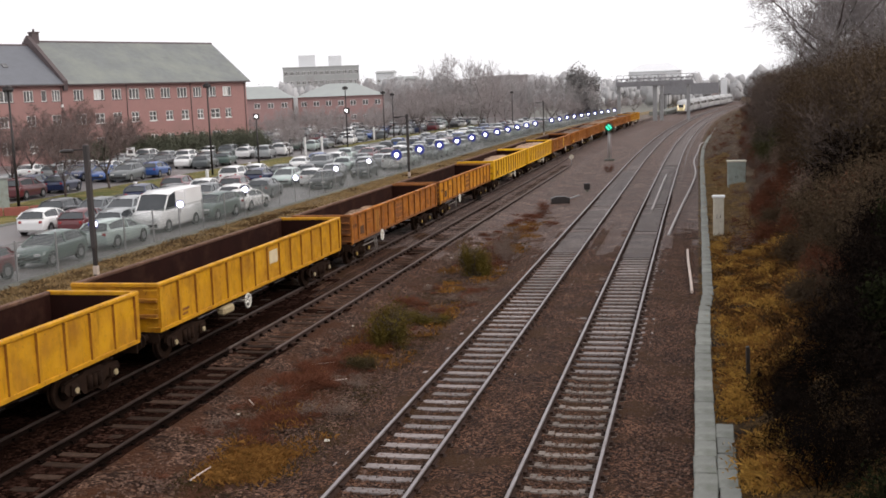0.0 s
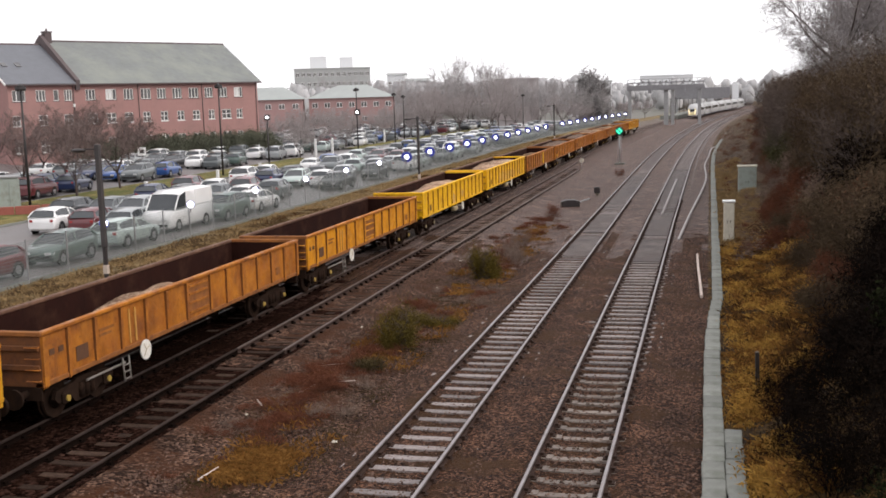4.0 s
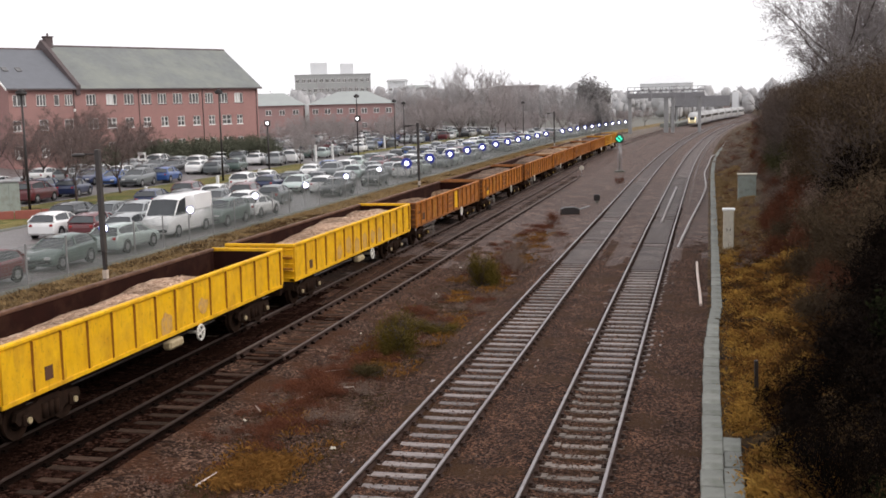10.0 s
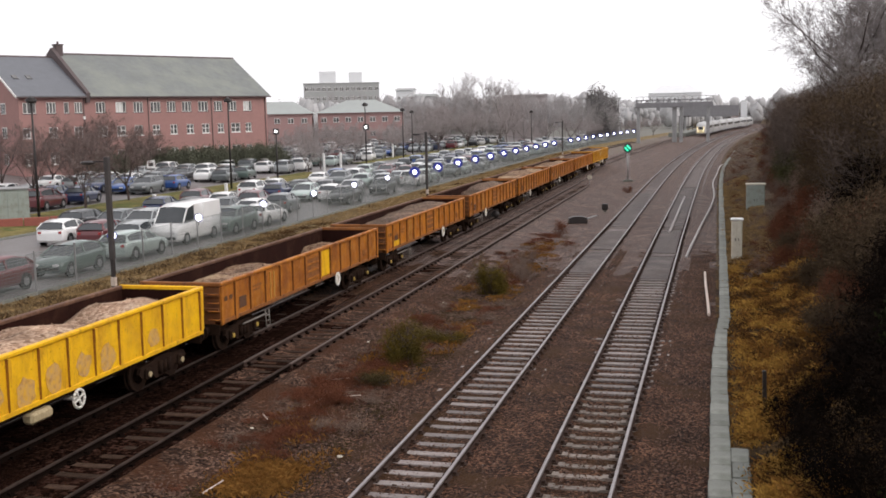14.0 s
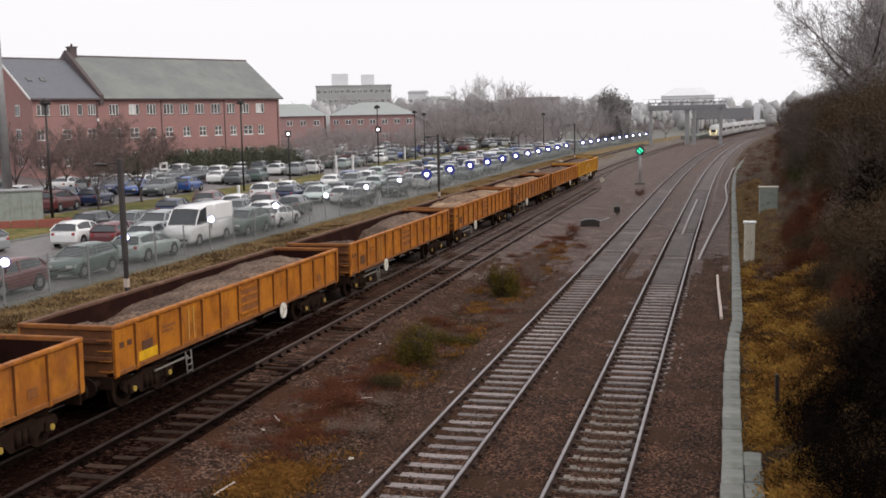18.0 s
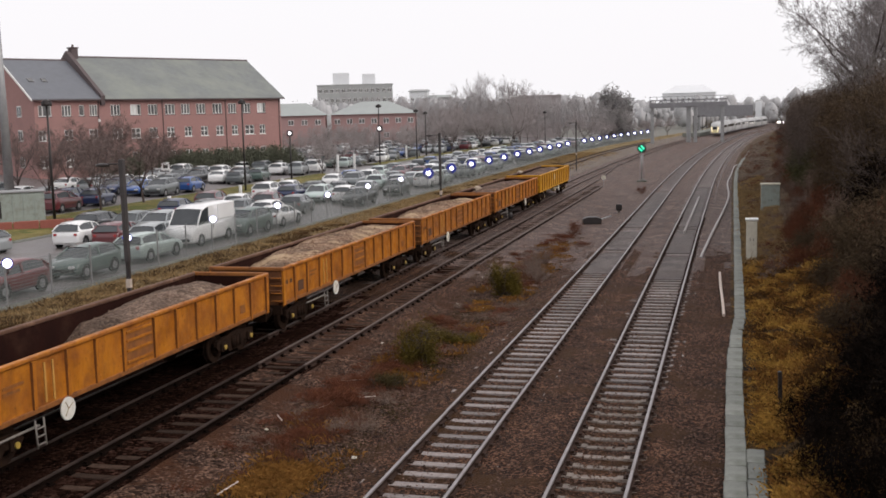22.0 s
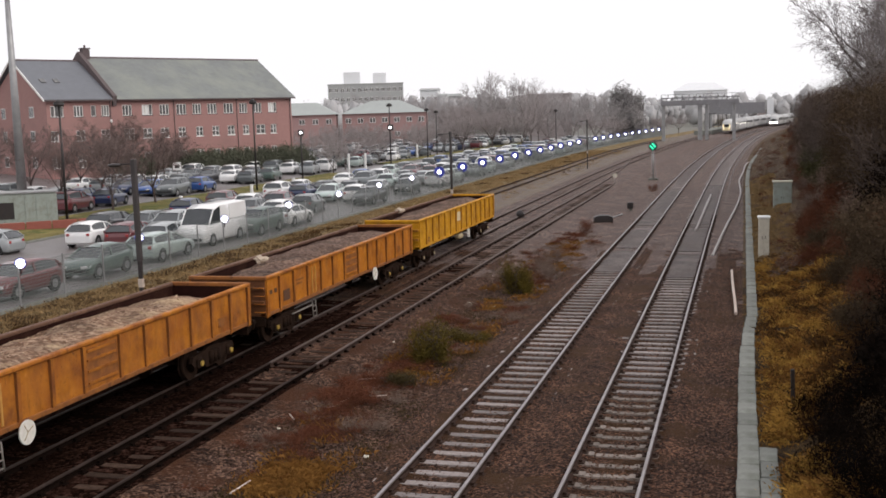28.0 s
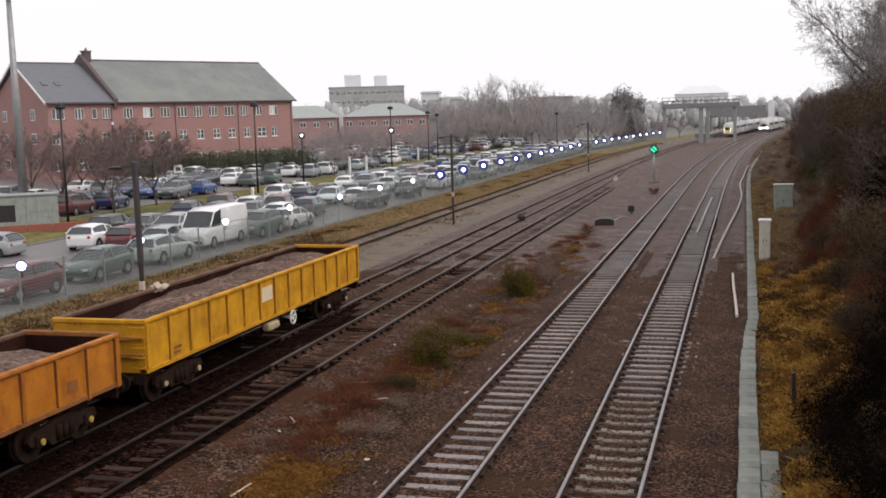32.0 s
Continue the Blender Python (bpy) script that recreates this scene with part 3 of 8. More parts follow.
M["load_grey"] = gravel("load_grey", (0.074, 0.048, 0.035), (0.138, 0.093, 0.069), (0.205, 0.145, 0.110), (0.34, 0.25, 0.17), 0.08, pebble=14, bump=0.6)
M["load_dark"] = gravel("load_dark", (0.060, 0.036, 0.027), (0.112, 0.071, 0.054), (0.18, 0.12, 0.093), (0.22, 0.15, 0.105), 0.15, pebble=12, bump=0.6)

M["rag"] = mat("rag", (0.50, 0.42, 0.33), 0.9, second=(0.36, 0.27, 0.19), scale=9)
# Rib flanks and yellow end beams: shade put into the colour, with rust
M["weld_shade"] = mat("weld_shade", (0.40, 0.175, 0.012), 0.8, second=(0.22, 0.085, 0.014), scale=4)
M["rib_shade_rust"] = mat("rib_shade_rust", (0.24, 0.085, 0.012), 0.85, second=(0.15, 0.055, 0.018), scale=4)
# End paint: dirt, and the shade between wagons put into its colour
M["end_shade_dirt"] = mat("end_shade_dirt", (0.19, 0.066, 0.014), 0.85, second=(0.09, 0.032, 0.011), scale=2.5, stains=(0.045, 0.017, 0.009), stain_scale=1.5)
M["hatch_dark"] = mat("hatch_dark", (0.07, 0.028, 0.012), 0.85, second=(0.12, 0.05, 0.02), scale=9)
WAGON_STORE = {}


def wagon_parts(kind, paint, gear, mark):
    """Meshes of one wagon, along y with its rear end at y = 0 and its front at -BODY_L; x = 0 on the centre of the track."""
    key = (kind, paint, gear, mark)
    if key in WAGON_STORE:
        return WAGON_STORE[key]
    P = PAINTS[paint]
    w, L = 1.30, BODY_L
    zb, zt = (1.28, 2.56) if kind == "a" else (1.30, 2.48)
    out = []

    def add(name, bm, material, label="", at=None):
        me = bpy.data.meshes.new(name)
        bm.to_mesh(me)
        bm.free()
        for m in (material if isinstance(material, (list, tuple)) else [material]):
            me.materials.append(m)
        out.append((name, me, label, at))

    for s in (-1, 1):
        bm = bm_new()
        box(bm, s * (w - 0.05), s * w, -L + 0.06, -0.06, zb, zt - 0.1)
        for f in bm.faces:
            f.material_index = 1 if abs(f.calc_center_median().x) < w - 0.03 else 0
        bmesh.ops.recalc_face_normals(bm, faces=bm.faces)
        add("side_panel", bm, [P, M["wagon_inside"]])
        bm = bm_new()
        box(bm, min(s * (w - 0.08), s * (w + 0.075)), max(s * (w - 0.08), s * (w + 0.075)), -L, 0, zt - 0.1, zt, bevel=0.02)
        add("top_rail", bm, [M["rim_worn"] if s < 0 else P if kind == "a" else PAINTS["rust"]])
        bm = bm_new()
        box(bm, min(s * (w - 0.2), s * (w + 0.03)), max(s * (w - 0.2), s * (w + 0.03)), -L, 0, zb - 0.12, zb, bevel=0.015)
        add("sole_bar", bm, P if kind == "a" else M["rust_plate"])
    n = 14 if kind == "a" else 13
    posts = [0.1 + (L - 0.2) * k / n for k in range(n + 1)] if kind == "a" else [0.1, 1.05, 2.2, 3.4, 4.65, 5.8, 7.0, 8.5, 9.65, 10.8, 12.0, 13.2, 14.35, L - 0.1]
    for s in (-1, 1):
        for k in range(n + 1):
            y = -L + posts[k]
            bm = bm_new()
            wd = 0.055 if 0 < k < n else 0.085
            zl = zb - 0.03 if kind == "a" else zb - (0.16 if k in (0, 1, n - 1, n) else 0.05)
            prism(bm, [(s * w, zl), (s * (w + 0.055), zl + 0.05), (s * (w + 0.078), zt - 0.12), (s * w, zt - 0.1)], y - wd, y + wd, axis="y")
            # forward flanks painted darker for their shade, rustier on the orange wagons
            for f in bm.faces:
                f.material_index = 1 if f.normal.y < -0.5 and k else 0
            add("rib", bm, [P, M["rib_shade_rust" if kind == "b" else "weld_shade"]])
    for e, y in ((-1, -L), (1, 0)):
        bm = bm_new()
        y0, y1 = (y, y + 0.07) if e < 0 else (y - 0.07, y)
        box(bm, -w, w, y0, y1, zb - 0.1, zt - 0.1)
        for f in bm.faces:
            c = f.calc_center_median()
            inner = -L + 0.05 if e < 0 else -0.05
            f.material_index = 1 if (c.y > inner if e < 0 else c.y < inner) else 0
        add("end_panel", bm, [P if kind == "a" else M["end_shade_dirt"], M["wagon_inside"]])
        bm = bm_new()
        box(bm, -w - 0.06, w + 0.06, y - 0.06 if e < 0 else y - 0.08, y + 0.08 if e < 0 else y + 0.06, zt - 0.11, zt + 0.01, bevel=0.02)
        add("end_rail", bm, P if kind == "a" else M["rust_plate"])
        for z in (zb + 0.35, zb + 0.8):
            bm = bm_new()
            box(bm, -w + 0.02, w - 0.02, y - 0.07 if e < 0 else y, y if e < 0 else y + 0.07, z - 0.06, z + 0.06, bevel=0.012)
            add("end_beam", bm, M["weld_shade"] if kind == "a" else M["end_shade_dirt"])
        for x in (-0.86, 0.86):
            bm = bm_new()
            rod(bm, (x, y, 1.02), (x, y + e * 0.42, 1.02), 0.09, n=10)
            rod(bm, (x, y + e * 0.42, 1.02), (x, y + e * 0.50, 1.02), 0.23, 0.24, n=16)
            add("buffer", bm, M["under"])
        bm = bm_new()
        box(bm, -w + 0.05, w - 0.05, y0 + 0.005, y1 - 0.005, 0.86, zb - 0.1, bevel=0.015)
        add("headstock", bm, M["under"])
        bm = bm_new()
        rod(bm, (0, y, 0.95), (0, y + e * 0.58, 0.93), 0.045, n=6)
        box(bm, -0.1, 0.1, y + e * 0.42 - 0.06, y + e * 0.42 + 0.06, 0.82, 1.0)
        add("coupling", bm, M["under"])
        for z in np.arange(zb + 0.05, zt - 0.15, 0.26):
            bm = bm_new()
            x0 = w - 0.02
            rod(bm, (x0, y + e * 0.10, z), (x0 - 0.34, y + e * 0.10, z), 0.014, n=5)
            rod(bm, (x0, y, z), (x0, y + e * 0.10, z), 0.014, n=5)
            add("end_step", bm, P)
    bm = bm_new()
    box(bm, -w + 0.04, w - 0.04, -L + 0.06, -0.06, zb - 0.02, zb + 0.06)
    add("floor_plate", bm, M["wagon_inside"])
    bm = bm_new()
    box(bm, -0.22, 0.22, -L + 0.3, -0.3, zb - 0.34, zb - 0.02)
    for y in (-2.0, -L + 2.0):
        box(bm, -1.1, 1.1, y - 0.2, y + 0.2, zb - 0.22, zb - 0.02)
    add("centre_sill", bm, M["under"])
    for y in (-5.2, -8.1, -10.4):
        bm = bm_new()
        rod(bm, (-0.5, y, zb - 0.35), (-0.5, y - 1.1, zb - 0.35), 0.2, n=12)
        add("air_tank", bm, M["under"])
    # bogies
    for yb in (-2.0, -L + 2.0):
        for s in (-1, 1):
            bm = bm_new()
            prism(bm, [(yb - 1.28, 0.70), (yb - 1.2, 0.86), (yb - 0.5, 0.92), (yb - 0.35, 0.98), (yb + 0.35, 0.98), (yb + 0.5, 0.92), (yb + 1.2, 0.86), (yb + 1.28, 0.70), (yb + 1.15, 0.56), (yb + 0.62, 0.6), (yb + 0.45, 0.42), (yb - 0.45, 0.42), (yb - 0.62, 0.6), (yb - 1.15, 0.56)], min(s * 0.98, s * 1.08), max(s * 0.98, s * 1.08))
            for q in (-0.22, 0, 0.22):
                rod(bm, (s * 1.1, yb + q, 0.5), (s * 1.1, yb + q, 0.86), 0.085, n=8)
            add("bogie_frame", bm, M["under"])
            for q in (-0.9, 0.9):
                bm = bm_new()
                box(bm, min(s * 1.05, s * 1.17), max(s * 1.05, s * 1.17), yb + q - 0.15, yb + q + 0.15, 0.50, 0.80, bevel=0.04)
                rod(bm, (s * 1.15, yb + q, 0.64), (s * 1.21, yb + q, 0.64), 0.075, n=12, mat=1)
                add("axle_box", bm, [M["under"], M["axle_cap"] if kind == "b" else M["grey_patch"]])
    # brake gear on the near side
    bm = bm_new()
    if kind == "b":
        yd = -L + gear
        rod(bm, (w + 0.08, yd, 1.04), (w + 0.12, yd, 1.04), 0.265, n=24)
        add("brake_disc", bm, M["disc_white"], "round white handbrake disc")
        bm = bm_new()
        yd = -L + mark + 0.95
        for q in (-0.15, 0.15):
            rod(bm, (w + 0.03, yd - 0.95 + q, 1.06), (w + 0.06, yd - 0.95 + q, 0.44), 0.022, n=6)
        for z in (0.5, 0.68, 0.86):
            rod(bm, (w + 0.05, yd - 1.1, z), (w + 0.05, yd - 0.8, z), 0.02, n=6)
        add("ladder", bm, M["step_grey"], "short grey steel step ladder")
        bm = bm_new()
        rod(bm, (w - 0.02, yd - 2.7, 0.90), (w - 0.02, yd - 0.9, 0.90), 0.03, n=6)
        add("brake_rod", bm, M["step_grey"])
        bm = bm_new()
        for a in (0.5, 2.1, 4.0):
            rod(bm, (w + 0.122, -L + gear, 1.04), (w + 0.124, -L + gear + 0.2 * math.cos(a), 1.04 + 0.2 * math.sin(a)), 0.011, n=5)
        add("disc_mark", bm, M["grey_patch"])
    else:
        yd = -L + gear
        for a in range(16):
            a0, a1 = a * math.pi / 8, (a + 1) * math.pi / 8
            rod(bm, (w + 0.1, yd + 0.22 * math.cos(a0), 0.95 + 0.22 * math.sin(a0)), (w + 0.1, yd + 0.22 * math.cos(a1), 0.95 + 0.22 * math.sin(a1)), 0.035, n=6)
        for a in range(4):
            a0 = a * math.pi / 2 + 0.4
            rod(bm, (w + 0.1, yd, 0.95), (w + 0.1, yd + 0.22 * math.cos(a0), 0.95 + 0.22 * math.sin(a0)), 0.028, n=6)
        rod(bm, (w - 0.3, yd, 0.95), (w + 0.12, yd, 0.95), 0.05, n=8)
        add("handbrake_wheel", bm, M["disc_white"], "white spoked handbrake wheel")
        bm = bm_new()
        box(bm, w - 0.25, w + 0.04, yd - 1.7, yd - 0.9, 0.78, 1.04, bevel=0.06)
        add("brake_box", bm, M["grey_patch"])
        bm = bm_new()
        rod(bm, (w - 0.1, -L + 2.6, zb - 0.2), (w - 0.1, -4.0, zb - 0.2), 0.018, n=6)
        add("brake_rod", bm, M["under"])
    # plates and patches between the ribs
    step = (L - 0.2) / n

    def plate(k, z0, z1, material, label, inset=0.12, name="plate"):
        b = bm_new()
        box(b, w + 0.002, w + 0.014, -L + posts[k] + inset, -L + posts[k + 1] - inset, z0, z1)
        add(name, b, material, label)

    def bars(k, z, rows, length, material):
        b = bm_new()
        y0 = -L + posts[k] + 0.2
        for r in range(rows):
            box(b, w + 0.002, w + 0.012, y0, y0 + length * (1 - 0.2 * (r % 2)), z - r * 0.13, z - r * 0.13 + 0.07)
        add("stencil", b, material, "small faded stencilled marks")

    if kind == "a" and paint == "yellow":
        plate(int(mark / step), 1.80, 2.26, M["plate_white"], "pale square notice plate", 0.16)
        bars(1, 1.5, 2, 0.4, M["rust_plate"])
    elif kind == "a":
        for k, sz in ((4, 0.75), (5, 0.9), (6, 0.95), (7, 0.8), (8, 0.7), (9, 0.85), (11, 0.6)) if mark > 0 else ((6, 0.9), (8, 0.55)):
            b = bm_new()
            y0 = -L + 0.1 + step * k
            rng = random.Random(k * 7)
            n2 = 14
            cy, cz = y0 + step * rng.uniform(0.45, 0.55), rng.uniform(1.55, 1.75)
            ring = [(cy + math.cos(a * 2 * math.pi / n2) * (step * 0.30) * rng.uniform(0.8, 1.2), cz + math.sin(a * 2 * math.pi / n2) * 0.42 * sz * rng.uniform(0.75, 1.2)) for a in range(n2)]
            prism(b, ring, w + 0.002, w + 0.008)
            add("worn_patch", b, M["faded_patch"], "faded scribbled paint patch")
        plate(1, 1.42, 1.74, M["hatch_dark"], "dark square recess plate", 0.4)
    else:
        for q in (0.22, 0.58):
            b = bm_new()
            box(b, w + 0.002, w + 0.012, -L + posts[0] + q, -L + posts[0] + q + 0.2, 1.86, 2.0)
            add("stencil", b, M["hatch_dark"], "small dark data panel")
        plate(1, 1.46, 1.82, M["hatch_dark"], "dark rusty recess plate", 0.32)
        bars(2, 1.95, 2, 0.7, M["rust_plate"])
        plate(6, 1.40, 2.28, M["rust_plate"], "rusty recessed hatch panel", 0.10, "hatch")
        for z in (1.44, 1.72, 1.98, 2.2):
            b = bm_new()
            box(b, w + 0.014, w + 0.04, -L + posts[6] + 0.16, -L + posts[7] - 0.16, z, z + 0.06)
            add("hatch_bar", b, P)
        for q in (0.42, 0.72):
            b = bm_new()
            box(b, w + 0.002, w + 0.03, -L + posts[3] + q - 0.03, -L + posts[3] + q + 0.03, 1.35, 2.25)
            add("worn_strip", b, M["worn_edge"], "worn pale strip")
        plate(11, 1.5, 1.75, M["rust_plate"], "rusty recess plate", 0.4)
    # wheelset mesh: centred on its axle
    bm = bm_new()
    for s in (-1, 1):
        rod(bm, (s * 0.70, 0, 0), (s * 0.83, 0, 0), WHEEL_R, n=24)
        rod(bm, (s * 0.83, 0, 0), (s * 0.86, 0, 0), WHEEL_R * 0.55, WHEEL_R * 0.4, n=16)
        rod(bm, (s * 0.665, 0, 0), (s * 0.70, 0, 0), WHEEL_R + 0.03, n=24)
    rod(bm, (-1.1, 0, 0), (1.1, 0, 0), 0.075, n=10)
    me = bpy.data.meshes.new("wheelset")
    bm.to_mesh(me)
    bm.free()
    me.materials.append(M["under"])
    WAGON_STORE[key] = (out, me, zb, zt)
    return WAGON_STORE[key]


def load_mesh(seed, zb, base, heights, lumps=0.12, lift=0.0):
    """Rubble in a wagon: heights along the wagon from front to rear, humped in the middle."""
    L, w = BODY_L, 1.24
    nx, ny = 16, 110
    vs, fs = [], []
    for j in range(ny + 1):
        k = j / ny
        h = lerp_table(k, heights) + lift
        y = -L + 0.09 + (L - 0.18) * k
        for i in range(nx + 1):
            a = -1 + 2 * i / nx
            z = h * (1 - 0.16 * abs(a) ** 2) + lumps * noise.noise((a * 1.6, y * 0.9, seed)) + 0.035 * noise.noise((a * 6, y * 5, seed + 3))
            vs.append((a * w, y, max(zb + 0.07, base + z)))
    n = nx + 1
    for j in range(ny):
        for i in range(nx):
            fs.append((j * n + i, j * n + i + 1, (j + 1) * n + i + 1, (j + 1) * n + i))
    rng = random.Random(seed)
    for _ in range(260):
        j, i = rng.randrange(4, ny - 4), rng.randrange(1, nx)
        c = Vector(vs[j * n + i])
        if c.z < zb + 0.1:
            continue
        r = rng.uniform(0.02, 0.06)
        b = len(vs)
        for d in ((1, 0, 0), (0, 1, 0), (-1, 0, 0), (0, -1, 0), (0, 0, 0.9), (0, 0, -0.9)):
            vs.append(tuple(c + Vector(d) * r * rng.uniform(0.6, 1.2)))
        for q in ((0, 1, 4), (1, 2, 4), (2, 3, 4), (3, 0, 4), (1, 0, 5), (2, 1, 5), (3, 2, 5), (0, 3, 5)):
            fs.append([b + k for k in q])
    return vs, [], fs


# kind, paint, load material, heights of the load from front to rear, label
TRAIN = [
    ("a", "yellow", None, None, "empty yellow bogie box wagon with stained ribs"),
    ("a", "yellow", None, None, "empty yellow bogie box wagon with a pale notice plate"),
    ("b", "rust", "load_pale", [(0, 0.2), (0.3, 0.35), (0.5, 0.8), (0.62, 0.75), (0.8, 0.35), (1, 0.2)], "rust-streaked orange box wagon with a small heap of rubble"),
    ("b", "amber", None, None, "empty orange box wagon with ladder and white disc"),
    ("a", "bright", "load_pale", [(0, 0.1), (0.06, 0.4), (0.13, 1.0), (0.5, 1.18), (0.56, 1.08), (0.66, 1.35), (0.74, 1.15), (0.8, 0.4), (1, 0.2)], "bright yellow box wagon loaded with pale rubble"),
    ("a", "bright", "load_pale", [(0, 0.3), (0.05, 0.95), (0.3, 1.15), (0.5, 1.3), (0.62, 1.48), (0.72, 1.25), (0.78, 0.95), (0.86, 1.4), (0.94, 1.3), (1, 0.5)], "bright yellow box wagon with scribbled patches and a rubble heap"),
    ("b", "rust", "load_brown", [(0, 0.1), (0.07, 0.4), (0.15, 0.95), (0.4, 1.05), (0.47, 0.6), (0.55, 0.2), (0.8, 0.25), (0.86, 0.95), (0.93, 0.5), (1, 0.2)], "rusty orange box wagon part filled with brown rubble"),
    ("b", "orange", "load_grey", [(0, 0.1), (0.04, 0.85), (0.12, 1.0), (0.22, 0.75), (0.3, 1.05), (0.6, 1.15), (0.85, 1.28), (0.93, 1.05), (1, 0.4)], "orange box wagon filled with grey stone"),
    ("b", "orange", "load_grey", [(0, 0.1), (0.08, 0.4), (0.15, 1.05), (0.23, 0.85), (0.31, 0.2), (0.5, 0.2), (0.58, 0.9), (0.75, 1.15), (0.88, 1.2), (0.95, 0.7), (1, 0.3)], "orange box wagon half filled with grey stone"),
    ("b", "orange", "load_brown", [(0, 0.3), (0.06, 0.8), (0.3, 1.15), (0.5, 1.3), (0.75, 1.25), (0.94, 1.1), (1, 0.6)], "orange box wagon heaped with brown rubble"),
    ("b", "rust", "load_brown", [(0, 0.3), (0.06, 0.8), (0.3, 1.1), (0.6, 1.15), (0.9, 1.05), (1, 0.5)], "rusty orange box wagon heaped with brown spoil"),
    ("b", "orange", "load_dark", [(0, 0.4), (0.08, 0.95), (0.3, 1.15), (0.6, 1.22), (0.9, 1.12), (1, 0.5)], "orange box wagon heaped with grey spoil"),
    ("a", "yellow", "load_dark", [(0, 0.5), (0.06, 1.05), (0.3, 1.34), (0.6, 1.36), (0.9, 1.3), (1, 0.9)], "yellow box wagon at the train's tail heaped with grey spoil"),
]
# where the handbrake and the ladder (or plate) sit, metres from the front end
GEAR = [(5.8, 8.1), (5.8, 8.1), (4.4, 3.5), (4.95, 4.1), (9.1, 0), (9.1, 1), (10.2, 3.4), (10.2, 3.7), (4.45, 3.5), (4.8, 3.9), (4.75, 3.85), (10.25, 3.85), (9.0, 6.9)]
MOVING = []


def build_train():
    for k, (kind, paint, load, heights, label) in enumerate(TRAIN):
        parts, wheel, zb, zt = wagon_parts(kind, paint, *GEAR[k])
        y = REARS[k]
        root = empty("box_wagon", pose(TRAIN_U + curve(y - 8), y, 0, 0, 0, bend(y - 8)))
        tagged(root, label, "freight wagon", "wagons of the goods train")
        for name, me, lab, at in parts:
            ob = share(name, me, root, at)
            if lab:
                tagged(ob, lab)
        for yb in (-2.0, -BODY_L + 2.0):
            for q in (-0.9, 0.9):
                ws = share("wheelset", wheel, root, pose(0, yb + q, WHEEL_R + 0.165))
                MOVING.append(("wheel", ws, yb + q))
        MOVING.append(("wagon", root, y))
        if k in (6, 7):
            bm = bm_new()
            if k == 6:
                box(bm, 1.302, 1.312, -BODY_L + 8.62, -BODY_L + 9.53, 1.36, 2.32)
            else:
                box(bm, 1.302, 1.316, -BODY_L + 1.15, -BODY_L + 2.1, 1.33, 1.58)
            part("fresh_panel", bm, PAINTS["bright"], root, "freshly painted bright yellow panel")
        if k in (11, 12):
            bm = bm_new()
            bx, by, bz = (-0.75, -11.7, 2.45) if k == 11 else (-1.3, -10.6, 2.52)
            for q in range(5):
                a = q * 1.9
                box(bm, -0.2, 0.2, -0.09, 0.09, -0.03, 0.03, m=pose(bx + 0.05 * q, by + 0.14 * math.sin(a), bz + 0.05 * (q % 3), 25 * math.sin(a * 3), 20 * math.cos(a), q * 71), bevel=0.015)
            rag = part("rag", bm, M["rag"])
            rag.matrix_basis = root.matrix_basis.copy()
            tagged(rag, "crumpled pale rag caught on the wagon's load", "rag", "rags on the wagons")
            MOVING.append(("wagon", rag, y))
        if load:
            ob = part("stone_load", load_mesh(k * 3.7 + 1, zb, 1.04 if kind == "a" else 1.16, heights, lift=0.12 if k > 7 else 0.0), M[load])
            ob.data.polygons.foreach_set("use_smooth", [False] * len(ob.data.polygons))
            tagged(ob, {"load_pale": "pale pinkish rubble heaped in a wagon", "load_brown": "brown rubble and spoil heaped in a wagon", "load_grey": "grey crushed stone heaped in a wagon", "load_dark": "dark grey-brown spoil filling a wagon"}[load], "rubble", "loads of the goods train", "stuff")
            ob.matrix_basis = root.matrix_basis.copy()
            MOVING.append(("wagon", ob, y))


build_train()


# ---- buildings ----
# Brick is paled and greyed, with mist put into its base colour
M["brick"] = mat("brick", (0.375, 0.208, 0.188), 0.9, second=(0.31, 0.170, 0.154), scale=3.0, stains=(0.28, 0.165, 0.15), stain_scale=0.35, bump=0.3, bump_scale=30, detail=10)
M["slate"] = mat("slate", (0.185, 0.198, 0.190), 0.75, second=(0.135, 0.142, 0.14), scale=0.9, stains=(0.225, 0.24, 0.205), stain_scale=0.22, stain_amount=0.6, bump=0.4, bump_scale=12, vary=0.06)
M["slate_dark"] = mat("slate_dark", (0.15, 0.157, 0.175), 0.6, second=(0.12, 0.127, 0.14), scale=1.2, bump=0.4, bump_scale=12)
M["frame_white"] = mat("frame_white", (0.80, 0.79, 0.76), 0.5, second=(0.72, 0.71, 0.68), scale=3)
M["coping"] = mat("coping", (0.115, 0.085, 0.085), 0.8, second=(0.085, 0.065, 0.065), scale=2)
M["shed_grey"] = mat("shed_grey", (0.33, 0.29, 0.285), 0.7, second=(0.28, 0.245, 0.24), scale=0.3)
M["gantry_grey"] = mat("gantry_grey", (0.25, 0.245, 0.255), 0.7, 0.1, second=(0.19, 0.187, 0.195), scale=1.5)
M["blind"] = mat("blind", (0.78, 0.78, 0.76), 0.7)
# Far walls and roofs carry mist as a paler base colour
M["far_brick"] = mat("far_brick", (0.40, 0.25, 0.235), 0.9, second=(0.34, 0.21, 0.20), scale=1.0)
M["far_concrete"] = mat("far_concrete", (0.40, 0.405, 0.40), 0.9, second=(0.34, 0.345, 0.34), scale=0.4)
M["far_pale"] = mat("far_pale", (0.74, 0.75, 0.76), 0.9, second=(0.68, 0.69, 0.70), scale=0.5)
